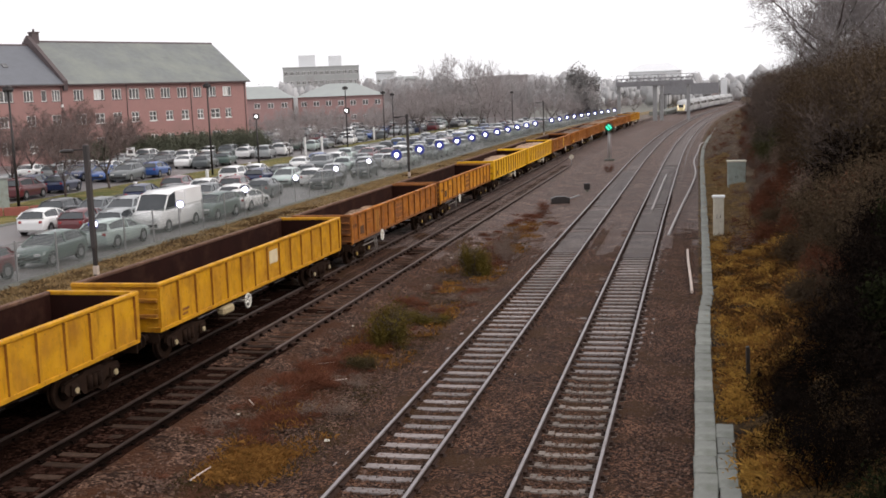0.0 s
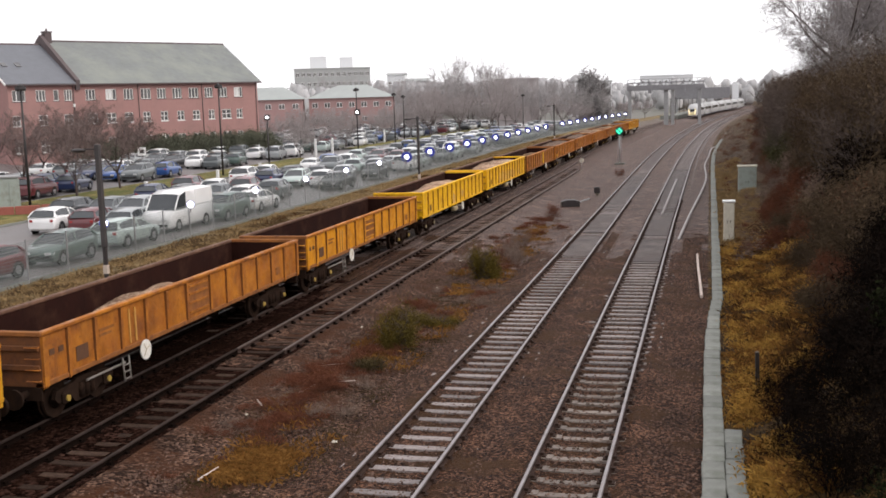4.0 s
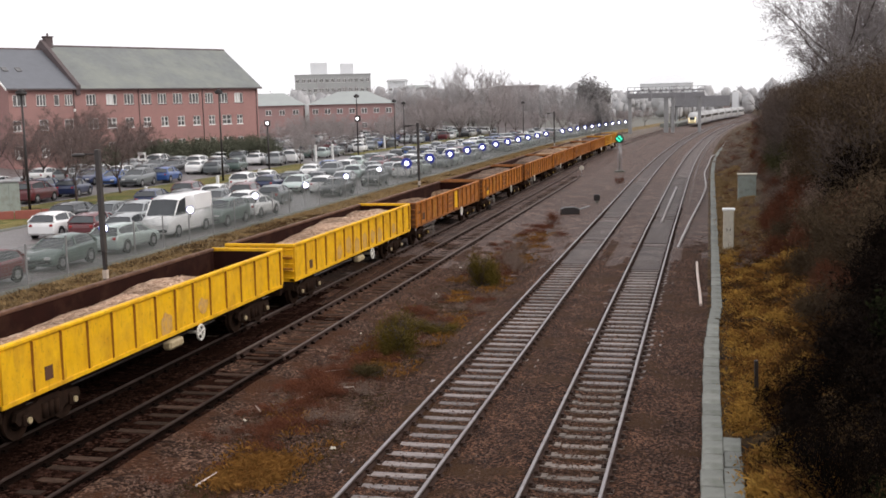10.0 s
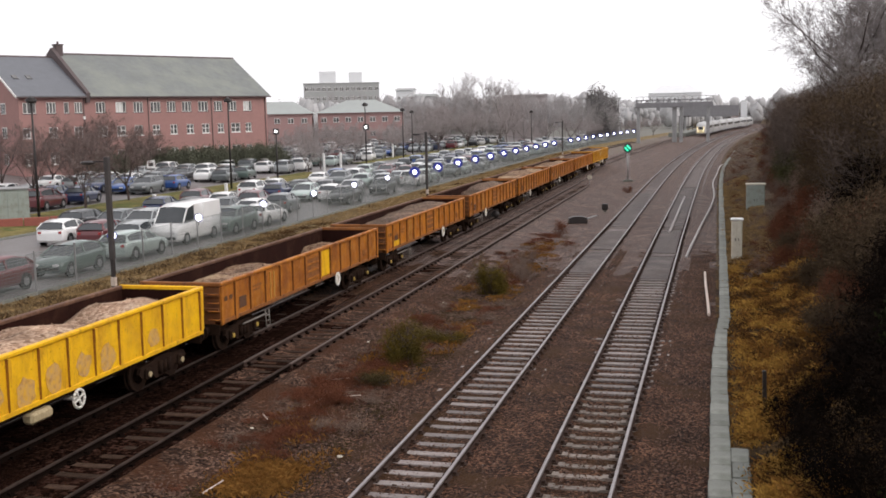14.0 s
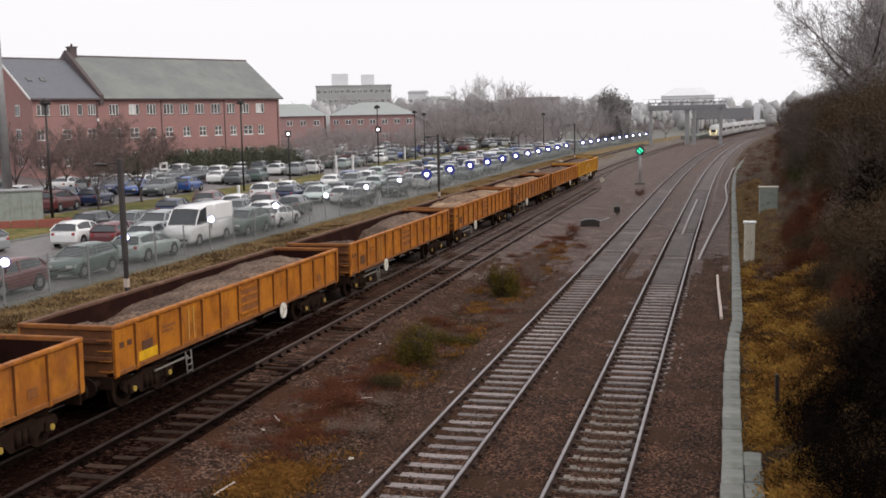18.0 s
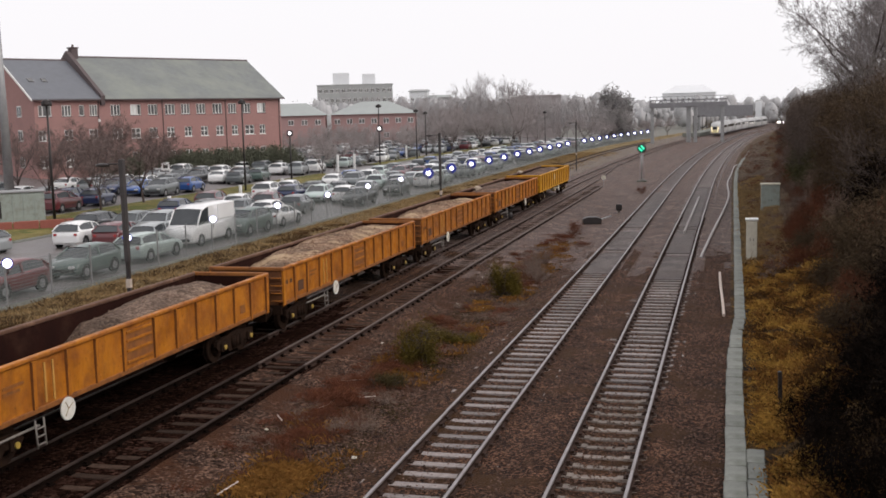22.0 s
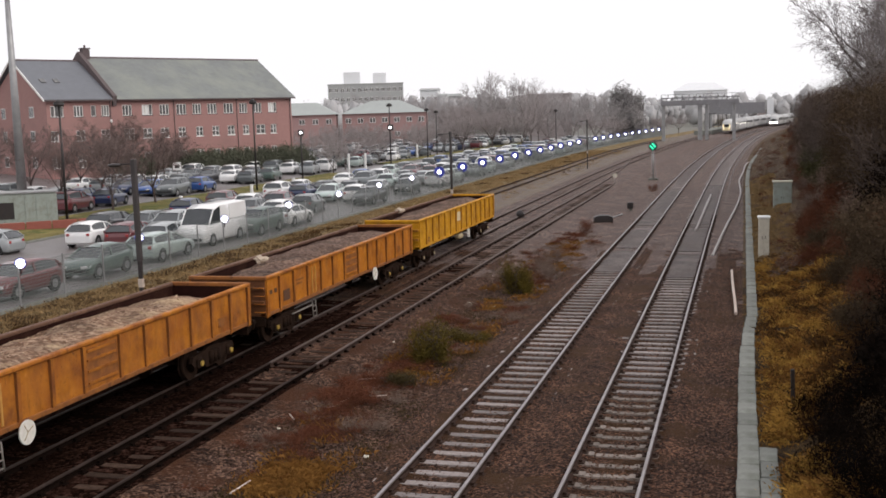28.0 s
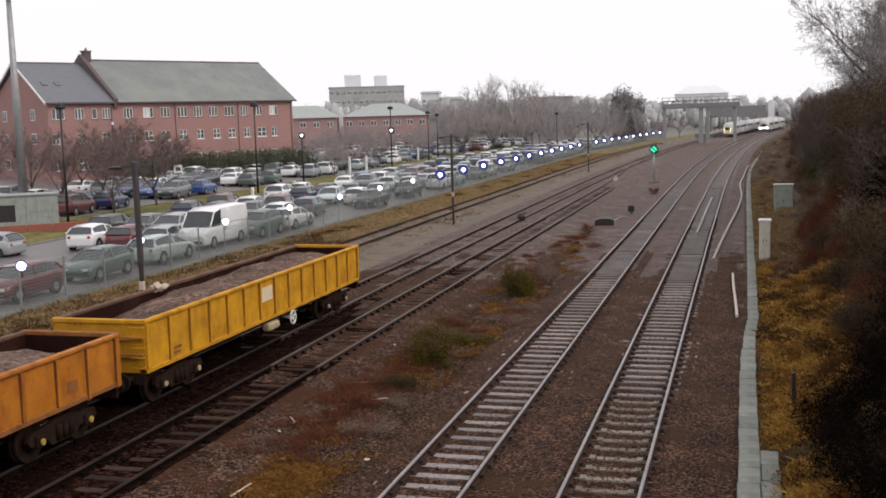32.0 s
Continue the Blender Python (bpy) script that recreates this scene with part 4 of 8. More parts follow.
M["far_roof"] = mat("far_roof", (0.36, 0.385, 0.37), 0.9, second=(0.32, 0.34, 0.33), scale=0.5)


def wall_mesh(length, z0, z1, thick, holes):
    """A wall along +x with its outer face at y = 0 and the openings (x0, x1, z0, z1) cut through."""
    xs = sorted({0.0, length, *[h[0] for h in holes], *[h[1] for h in holes]})
    zs = sorted({z0, z1, *[h[2] for h in holes], *[h[3] for h in holes]})
    bm = bm_new()
    for a, b in zip(xs, xs[1:]):
        run = None
        for c, d in zip(zs, zs[1:]):
            mx, mz = (a + b) / 2, (c + d) / 2
            if any(h[0] < mx < h[1] and h[2] < mz < h[3] for h in holes):
                if run:
                    box(bm, a, b, 0, thick, run[0], run[1])
                run = None
            else:
                run = (run[0] if run else c, d)
        if run:
            box(bm, a, b, 0, thick, run[0], run[1])
    return bm


def add_window(parent, x0, x1, z0, z1, bars, cross, blind=False):
    """White casement in an opening: frame with mullions, panes, sill."""
    win = empty("window", None)
    win.parent = parent
    t = 0.07
    bm = bm_new()
    for a, b, c, d in ((x0, x0 + t, z0, z1), (x1 - t, x1, z0, z1), (x0 + t, x1 - t, z0, z0 + t), (x0 + t, x1 - t, z1 - t, z1)):
        box(bm, a, b, 0.06, 0.13, c, d)
    for k in range(1, bars):
        x = x0 + (x1 - x0) * k / bars
        box(bm, x - 0.045, x + 0.045, 0.06, 0.13, z0 + t, z1 - t)
    if cross:
        zc = z0 + (z1 - z0) * 0.52
        box(bm, x0 + t, x1 - t, 0.07, 0.12, zc - 0.04, zc + 0.04)
    part("window_frame", bm, M["frame_white"], win)
    for k in range(bars):
        bm = bm_new()
        a = x0 + (x1 - x0) * k / bars
        box(bm, a + 0.05, a + (x1 - x0) / bars - 0.05, 0.14, 0.16, z0 + 0.05, z1 - 0.05)
        part("pane", bm, M["blind"] if blind and k < bars - 1 else M["glass_window"], win)
    bm = bm_new()
    box(bm, x0 - 0.06, x1 + 0.06, -0.06, 0.1, z0 - 0.09, z0)
    part("window_sill", bm, M["frame_white"] if cross else M["coping"], win)
    return win


def build_main_building():
    """Long red-brick office block with a slate roof, on a slant to the line."""
    root = empty("brick_building", pose(-72.6, 113.8, 0, 0, 0, 60))
    tagged(root, "long red brick office building with slate roof and white windows", "building")
    zb, ze = 1.0, 10.6
    top_x = [(-8.0, -6.2), (-5.2, -3.8), (-2.95, -2.3), (-1.75, -0.5), (0.95, 2.45), (3.55, 5.2), (5.95, 7.5), (8.3, 9.95), (10.6, 12.1), (12.8, 14.4), (15.2, 16.9), (17.6, 19.1), (19.75, 21.35), (22.2, 23.8)]
    low_x = [(-8.1, -7.0), (-5.0, -3.75), (-1.9, -0.6), (1.1, 2.6), (3.6, 5.0), (6.0, 7.3), (8.5, 9.7), (11.0, 12.2), (13.4, 14.6), (15.7, 16.95), (18.1, 19.2), (20.2, 21.8), (22.5, 23.6)]
    holes, wins = [], []
    for k, (a, b) in enumerate(top_x):
        a, b = (a + 0.12, b - 0.12) if b - a > 1.0 else (a, b)
        holes.append((a + 8.35, b + 8.35, 8.5, 9.78))
        wins.append((a + 8.35, b + 8.35, 8.5, 9.78, 3 if b - a > 1.0 else 1, False, k in (5, 13)))
    for a, b in low_x:
        a, b = a + 0.08, b - 0.08
        holes.append((a + 8.35, b + 8.35, 5.7, 6.9))
        wins.append((a + 8.35, b + 8.35, 5.7, 6.9, 2, True, False))
        holes.append((a + 8.35, b + 8.35, 2.6, 4.0))
        wins.append((a + 8.35, b + 8.35, 2.6, 4.0, 2, True, False))
    L = 34.5
    facade = part("facade_wall", wall_mesh(L, zb, ze, 0.35, holes), M["brick"], root, at=Matrix.Translation((-8.35, 0, 0)))
    for w in wins:
        add_window(facade, *w)
    D = 16.0
    x0, x1 = -8.35, 26.15
    zr = 15.75
    for x, nm in ((x0, "gable_wall"), (x1 - 0.35, "gable_wall")):
        bm = bm_new()
        prism(bm, [(0.35, zb), (D, zb), (D, ze), (D / 2, zr - 0.25 - (0.6 if x < 0 else 0)), (0.35, ze + 0.1)], x, x + 0.35)
        g = part(nm, bm, M["brick"], root)
        if x < 0:
            for yy in (4.0, 8.0, 12.0):
                for z in (2.6, 5.7, 8.5):
                    b2 = bm_new()
                    box(b2, x - 0.05, x - 0.004, yy - 0.6, yy + 0.6, z, z + 1.3)
                    w = part("window", b2, M["frame_white"], root)
                    b2 = bm_new()
                    for q in (-1, 1):
                        box(b2, x - 0.07, x - 0.052, yy + q * 0.28 - 0.22, yy + q * 0.28 + 0.22, z + 0.1, z + 1.2)
                    part("pane", b2, M["glass_window"], w)
    bm = bm_new()
    box(bm, x0, x1, D - 0.35, D, zb, ze)
    part("rear_wall", bm, M["brick"], root)

    def roof(a, b, ridge, eave_out, material, hip=0.0):
        bm = bm_new()
        e, t = eave_out, 0.16
        slope = (ridge - ze) / (D / 2)
        for s in (0, 1):
            y0, y1 = (-e, D / 2) if s == 0 else (D + e, D / 2)
            z0 = ze - e * slope
            q = [bm.verts.new(p) for p in ((a, y0, z0), (b, y0, z0), (b, y1, ridge), (a, y1, ridge), (a, y0, z0 + t), (b, y0, z0 + t), (b, y1, ridge + t), (a, y1, ridge + t))]
            for f in ((0, 1, 2, 3), (4, 5, 6, 7), (0, 1, 5, 4), (1, 2, 6, 5), (2, 3, 7, 6), (3, 0, 4, 7)):
                bm.faces.new([q[k] for k in f])
        bmesh.ops.recalc_face_normals(bm, faces=bm.faces)
        return bm

    part("roof", roof(0.25, x1 + 0.4, zr, 0.45, M["slate"]), M["slate"], root, "grey-green slate roof")
    part("roof", roof(x0 - 0.35, -0.25, zr - 0.45, 0.4, M["slate_dark"]), M["slate_dark"], root, "dark blue-grey slate roof")
    for a, b, z in ((0.25, x1 + 0.4, zr), (x0 - 0.35, -0.25, zr - 0.45)):
        bm = bm_new()
        prism(bm, [(D / 2 - 0.2, z + 0.06), (D / 2 + 0.2, z + 0.06), (D / 2 + 0.1, z + 0.25), (D / 2 - 0.1, z + 0.25)], a, b)
        part("ridge_tiles", bm, M["coping"], root, "dark ridge tiles")
    bm = bm_new()
    prism(bm, [(-0.3, ze - 0.9), (-0.45, ze + 0.25), (D / 2, zr + 0.85), (D + 0.45, ze + 0.25), (D + 0.3, ze - 0.9)], -0.25, 0.25)
    part("parapet", bm, M["coping"], root, "dark coped parapet between the roofs")
    bm = bm_new()
    box(bm, 0.28, 1.18, D / 2 - 0.45, D / 2 + 0.45, zr - 0.3, zr + 1.15, bevel=0.03)
    box(bm, 0.2, 1.26, D / 2 - 0.53, D / 2 + 0.53, zr + 1.15, zr + 1.3)
    rod(bm, (0.73, D / 2, zr + 1.3), (0.73, D / 2, zr + 1.65), 0.15, 0.12, n=8)
    part("chimney", bm, M["coping"], root, "dark brick chimney stack")
    for a, b in ((x0 - 0.35, -0.25), (0.25, x1 + 0.4)):
        bm = bm_new()
        box(bm, a, b, -0.56, -0.44, ze - 0.32, ze - 0.16, bevel=0.02)
        part("gutter", bm, M["coping"], root)
    for x in (-0.5, 8.05, 17.3, 25.85):
        bm = bm_new()
        rod(bm, (x, -0.07, zb), (x, -0.07, ze - 0.2), 0.05, n=8)
        part("drain_pipe", bm, M["coping"], root)
    for s in (-1, 1):
        bm = bm_new()
        prism(bm, [(-0.4, ze - 0.35), (-0.4, ze - 0.1), (D / 2, zr - 0.15), (D / 2, zr - 0.45)] if s < 0 else [(D + 0.4, ze - 0.35), (D + 0.4, ze - 0.1), (D / 2, zr - 0.15), (D / 2, zr - 0.45)], x0 - 0.46, x0 - 0.36)
        part("barge_board", bm, M["frame_white"], root, "white painted barge board")
    for x in (-7.05, -5.4):
        bm = bm_new()
        y = 3.4
        z = ze + (zr - 0.45 - ze) * y / (D / 2)
        box(bm, -0.3, 0.3, -0.42, 0.42, 0.0, 0.12, m=pose(x, y, z + 0.14, 31, 0, 0))
        part("roof_light", bm, M["glass_window"], root)
    bm = bm_new()
    box(bm, -0.62, -0.38, -0.16, -0.0, 7.75, 8.1)
    part("wall_lamp", bm, M["frame_white"], root)


build_main_building()


def simple_block(name, label, cx, cy, rz, w, d, z0, ze, zr, wall, roof, hip=3.0, rows=(), cols=0, win_w=1.2, win_h=1.1, category="building"):
    """A farther building: walls, hipped or flat roof, rows of windows."""
    root = empty(name, pose(cx, cy, 0, 0, 0, rz))
    tagged(root, label, category)
    bm = bm_new()
    box(bm, -w / 2, w / 2, 0, d, z0, ze)
    part("wall", bm, M[wall], root)
    bm = bm_new()
    if zr > ze + 0.5:
        e = 0.5
        v = [bm.verts.new(p) for p in ((-w / 2 - e, -e, ze), (w / 2 + e, -e, ze), (w / 2 + e, d + e, ze), (-w / 2 - e, d + e, ze), (-w / 2 + hip, d / 2, zr), (w / 2 - hip, d / 2, zr))]
        for f in ((0, 1, 5, 4), (1, 2, 5), (2, 3, 4, 5), (3, 0, 4), (3, 2, 1, 0)):
            bm.faces.new([v[k] for k in f])
    else:
        box(bm, -w / 2 - 0.2, w / 2 + 0.2, -0.2, d + 0.2, ze, max(zr, ze + 0.3))
    part("roof", bm, M[roof], root)
    for z in rows:
        for k in range(cols):
            x = -w / 2 + w * (k + 0.5) / cols
            bm = bm_new()
            box(bm, x - win_w / 2, x + win_w / 2, -0.06, -0.003, z, z + win_h)
            win = part("window", bm, M["frame_white"], root)
            bm = bm_new()
            for q in (-1, 1):
                box(bm, x + q * win_w / 4 - win_w * 0.19, x + q * win_w / 4 + win_w * 0.19, -0.09, -0.062, z + 0.1, z + win_h - 0.1)
            part("pane", bm, M["glass_window"], win)
    return root


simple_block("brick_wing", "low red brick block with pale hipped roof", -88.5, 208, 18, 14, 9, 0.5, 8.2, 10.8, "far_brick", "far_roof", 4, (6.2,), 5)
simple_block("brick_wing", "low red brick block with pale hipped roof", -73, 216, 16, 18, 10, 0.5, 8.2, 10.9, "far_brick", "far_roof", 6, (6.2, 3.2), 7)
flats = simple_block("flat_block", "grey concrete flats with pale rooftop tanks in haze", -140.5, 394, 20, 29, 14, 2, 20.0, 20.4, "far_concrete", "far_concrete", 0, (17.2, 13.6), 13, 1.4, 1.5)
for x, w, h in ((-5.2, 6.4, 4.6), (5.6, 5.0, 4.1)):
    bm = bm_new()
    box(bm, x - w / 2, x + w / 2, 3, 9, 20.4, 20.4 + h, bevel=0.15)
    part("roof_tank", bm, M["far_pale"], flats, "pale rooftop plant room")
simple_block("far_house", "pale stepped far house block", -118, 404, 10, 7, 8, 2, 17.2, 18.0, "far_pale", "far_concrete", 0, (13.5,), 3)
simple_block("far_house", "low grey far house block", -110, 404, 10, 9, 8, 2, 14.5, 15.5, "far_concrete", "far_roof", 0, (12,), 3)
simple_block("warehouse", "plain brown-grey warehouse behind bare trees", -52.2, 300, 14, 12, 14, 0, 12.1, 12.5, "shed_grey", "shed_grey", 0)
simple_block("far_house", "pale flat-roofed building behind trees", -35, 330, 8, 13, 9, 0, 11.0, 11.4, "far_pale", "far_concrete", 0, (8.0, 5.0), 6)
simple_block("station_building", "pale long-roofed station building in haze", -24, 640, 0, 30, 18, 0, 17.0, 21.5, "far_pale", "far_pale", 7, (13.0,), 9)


# ---- line-side fence with lights on every third post ----
FENCE_U = -28.8


def build_fence():
    root = empty("mesh_fence")
    tagged(root, "grey-green wire mesh security fence on a concrete base", "fence", kind="structure")
    step = 9.1 / 3
    bm = bm_new()
    box(bm, -0.032, 0.032, -0.032, 0.032, -0.1, 1.9, bevel=0.006)
    box(bm, -0.04, 0.04, -0.04, 0.04, 1.9, 1.93)
    post = bpy.data.meshes.new("post")
    bm.to_mesh(post)
    bm.free()
    post.materials.append(M["galv"])
    bm = bm_new()
    for k in range(34):
        y = step * k / 34
        box(bm, -0.004, 0.004, y - 0.008, y + 0.008, 0.12, 1.85)
    for z in np.arange(0.15, 1.9, 0.14):
        box(bm, -0.004, 0.004, 0, step, z - 0.008, z + 0.008)
    panel = bpy.data.meshes.new("mesh_panel")
    bm.to_mesh(panel)
    bm.free()
    panel.materials.append(M["wire"])
    bm = bm_new()
    box(bm, -0.05, 0.05, 0.04, step - 0.04, -0.12, 0.13, bevel=0.01)
    board = bpy.data.meshes.new("gravel_board")
    bm.to_mesh(board)
    bm.free()
    board.materials.append(M["concrete"])
    k = 0
    y = 37.3 - 3 * step
    while y < 296:
        m = pose(FENCE_U + fence_curve(y), y, -0.03, 0, 0, bend(y))
        share("post", post, root, m)
        share("mesh_panel", panel, root, m)
        share("gravel_board", board, root, m)
        y += step


build_fence()


def build_fence_lamp(rim):
    root = empty("fence_lamp")
    tagged(root, "round white security light in a blue halo-coloured housing on the fence", "lamp", "lights along the fence")
    bm = bm_new()
    rod(bm, (0, 0, -0.45), (0, 0, 0.0), 0.03, n=8)
    part("bracket", bm, M["pole_grey"], root)
    bm = bm_new()
    # blue rim stands in for the lamp's halo, widened on far lamps
    rod(bm, (0, 0.16, 0), (0, -0.02, 0), 0.2, rim, n=20)
    part("housing", bm, M["lamp_halo_blue"], root, "blue housing drawn as the lamp's halo")
    bm = bm_new()
    ball(bm, (0, -0.04, 0), 0.19 if rim < 0.3 else 0.22, scale=(1, 0.6, 1), seg=18)
    part("lens", bm, M["lamp_glow"], root, "glowing white lens")
    return root


lamp0, lamp1 = build_fence_lamp(0.235), build_fence_lamp(0.54)
for k in range(29):
    y = 37.4 + 9.1 * k
    if k == 18:
        continue
    m = pose(FENCE_U + 0.06 + fence_curve(y), y, 1.86, 0, 0, math.degrees(math.atan2(-FENCE_U, y)) * -0.0 + 28 - min(18, k))
    if k in (0, 7):
        (lamp1 if k else lamp0).matrix_basis = m
    else:
        copy_thing(lamp0 if k < 7 else lamp1, m)


# ---- lamp posts ----
def build_yard_post(y, lean=0):
    """Dark yard post with an arm towards the car park, white band near its foot."""
    root = empty("lamp_post", pose(-19.75 + curve(y), y, -0.1))
    tagged(root, "dark steel lamp post with a side arm and pale band", "lamp post", "posts along the yard")
    bm = bm_new()
    box(bm, -0.085, 0.085, -0.085, 0.085, 2.9, 6.35, bevel=0.02)
    part("pole", bm, M["pole_grey"], root)
    bm = bm_new()
    box(bm, -0.065, 0.065, -0.065, 0.065, 0, 2.9, bevel=0.015)
    part("foot", bm, M["black_metal"], root)
    bm = bm_new()
    box(bm, -0.075, 0.075, -0.075, 0.075, 2.0, 2.3)
    part("band", bm, M["cream_band"], root, "pale painted band")
    bm = bm_new()
    rod(bm, (-0.1, 0, 6.2), (-0.6, 0, 6.2), 0.02, n=8)
    part("arm", bm, M["black_metal"], root)
    bm = bm_new()
    ball(bm, (-0.72, 0, 6.16), 0.27, scale=(1.0, 0.6, 0.26), seg=14)
    part("lamp_head", bm, M["black_metal"], root, "dark oval lantern")


for y in (31.9, 72.6, 139.0):
    build_yard_post(y)


def build_car_park_post(x, y, z0, h, light=False, top=True):
    root = empty("street_lamp", pose(x, y, z0))
    tagged(root, "tall dark car park lamp post with lantern", "street lamp", "car park lamps")
    bm = bm_new()
    rod(bm, (0, 0, 0), (0, 0, h), 0.11, 0.07, n=8)
    part("pole", bm, M["black_metal"], root)
    if top:
        bm = bm_new()
        rod(bm, (0, 0, h), (0, 0, h + 0.25), 0.36, 0.42, n=12)
        rod(bm, (0, 0, h + 0.25), (0, 0, h + 0.5), 0.42, 0.05, n=12)
        part("lantern", bm, M["black_metal"], root)
    else:
        light = False
        bm = bm_new()
        box(bm, -0.3, 0.3, -0.1, 0.1, h - 0.3, h + 0.3, bevel=0.03)
        part("floodlight_case", bm, M["black_metal"], root)
        bm = bm_new()
        ball(bm, (0.04, -0.12, h), 0.15, seg=14)
        part("floodlight", bm, M["lamp_glow"], root, "glowing white floodlight")
    if light:
        bm = bm_new()
        ball(bm, (0.12, -0.24, h - 2.9), 0.19, seg=14)
        part("floodlight", bm, M["lamp_glow"], root, "glowing white floodlight")
        bm = bm_new()
        box(bm, -0.28, 0.52, -0.2, 0.05, h - 3.3, h - 2.5, bevel=0.03)
        part("floodlight_case", bm, M["black_metal"], root)


for x, y, z0, h, lit in ((-48.9, 69.4, 0.3, 8.6, False), (-47.4, 99.1, 0.3, 8.8, False), (-47.4, 142.3, 0.3, 8.5, True), (-48.1, 163, 0.3, 7.8, False), (-36.7, 217, 0.2, 7.2, False), (-52.0, 182, 0.4, 7.4, False)):
    build_car_park_post(x, y, z0, h, lit)
build_car_park_post(-45.3, 106.0, 0.3, 5.7, True, False)


def build_mast():
    root = empty("mast", pose(-57.2, 75.4, 0.5))
    tagged(root, "tall grey tapering steel mast in the car park", "mast")
    bm = bm_new()
    rod(bm, (0, 0, 0), (0, 0, 19.4), 0.42, 0.17, n=14)
    part("shaft", bm, M["galv"], root)
    bm = bm_new()
    rod(bm, (0, 0, 17.6), (0, 0, 17.9), 0.55, n=12)
    box(bm, -1.2, 1.2, -0.12, 0.12, 17.65, 17.8)
    part("head_frame", bm, M["galv"], root)


build_mast()


def build_compound():
    """Green-grey kiosk enclosure at the foot of the mast, with an orange barrier along it."""
    root = empty("equipment_kiosk", pose(-50.0, 66.0, 0.2, 0, 0, 36))
    tagged(root, "grey-green metal equipment kiosk beside the mast", "kiosk")
    bm = bm_new()
    box(bm, -2.3, 2.2, 0, 2.2, 0, 2.5, bevel=0.04)
    part("body", bm, M["cabinet_green"], root)
    bm = bm_new()
    box(bm, -2.4, 2.3, -0.1, 2.3, 2.5, 2.62, bevel=0.02)
    part("roof", bm, M["galv"], root)
    for k in range(6):
        bm = bm_new()
        x = -2.2 + k * 0.75
        box(bm, x, x + 0.7, -0.03, -0.003, 0.1, 2.4, bevel=0.008)
        part("panel", bm, M["cabinet_green"], root)
    bm = bm_new()
    box(bm, -1.9, -0.7, -0.05, -0.03, 0.7, 1.9)
    part("vent", bm, M["black_metal"], root, "dark louvred vent")
    bar = empty("barrier", pose(-47.6, 62.2, 0.15, 0, 0, 40))
    tagged(bar, "row of orange-red plastic barriers", "barrier")
    M["barrier_red"] = mat("barrier_red", (0.30, 0.085, 0.06), 0.6, second=(0.24, 0.07, 0.05), scale=3)
    for k in range(5):
        bm = bm_new()
        box(bm, k * 1.7 - 3, k * 1.7 - 1.36, -0.06, 0.06, 0.08, 0.85, bevel=0.03)
        part("barrier_panel", bm, M["barrier_red"], bar)
        bm = bm_new()
        box(bm, k * 1.7 - 2.9, k * 1.7 - 2.7, -0.25, 0.25, 0.0, 0.08)
        part("barrier_foot", bm, M["black_metal"], bar)


build_compound()


# ---- signal, cabinets and line-side things ----
def build_signal():
    root = empty("railway_signal", pose(-9.2, 115.6, -0.05))
    tagged(root, "line-side signal showing a green light on a grey post", "signal")
    bm = bm_new()
    rod(bm, (0, 0, 0), (0, 0, 3.2), 0.07, n=10)
    part("post", bm, M["galv"], root)
    bm = bm_new()
    rod(bm, (0, 0.1, 3.5), (0, -0.02, 3.5), 0.47, n=20)
    rod(bm, (0, -0.02, 3.5), (0, -0.2, 3.5), 0.40, 0.42, n=20)
    part("head", bm, M["black_metal"], root, "round black signal head")
    bm = bm_new()
    ball(bm, (0, -0.22, 3.5), 0.39, scale=(1, 0.35, 1), seg=20)
    part("lens", bm, M["signal_dim"], root, "dark green lens")
    for q, l in ((-0.15, 0.52), (0.15, 0.52)):
        bm = bm_new()
        box(bm, -l / 2, l / 2, -0.02, 0.02, -0.085, 0.085, m=pose(0, -0.36, 3.5, 0, 48, 0) @ Matrix.Translation((0, 0, q)), bevel=0.03)
        part("lit_bar", bm, M["signal_green"], root, "bright green lit bar of the lens")
    bm = bm_new()
    for q in (-0.25, 0.25):
        rod(bm, (q, 0.15, 0), (q * 0.6, 0.12, 3.1), 0.018, n=6)
    for z in np.arange(0.3, 3.1, 0.3):
        rod(bm, (-0.2, 0.13, z), (0.2, 0.13, z), 0.012, n=5)
    part("ladder", bm, M["galv"], root)
    bm = bm_new()
    box(bm, -0.5, 0.5, -0.4, 0.4, -0.05, 0.12, bevel=0.02)
    part("base", bm, M["concrete"], root)


build_signal()


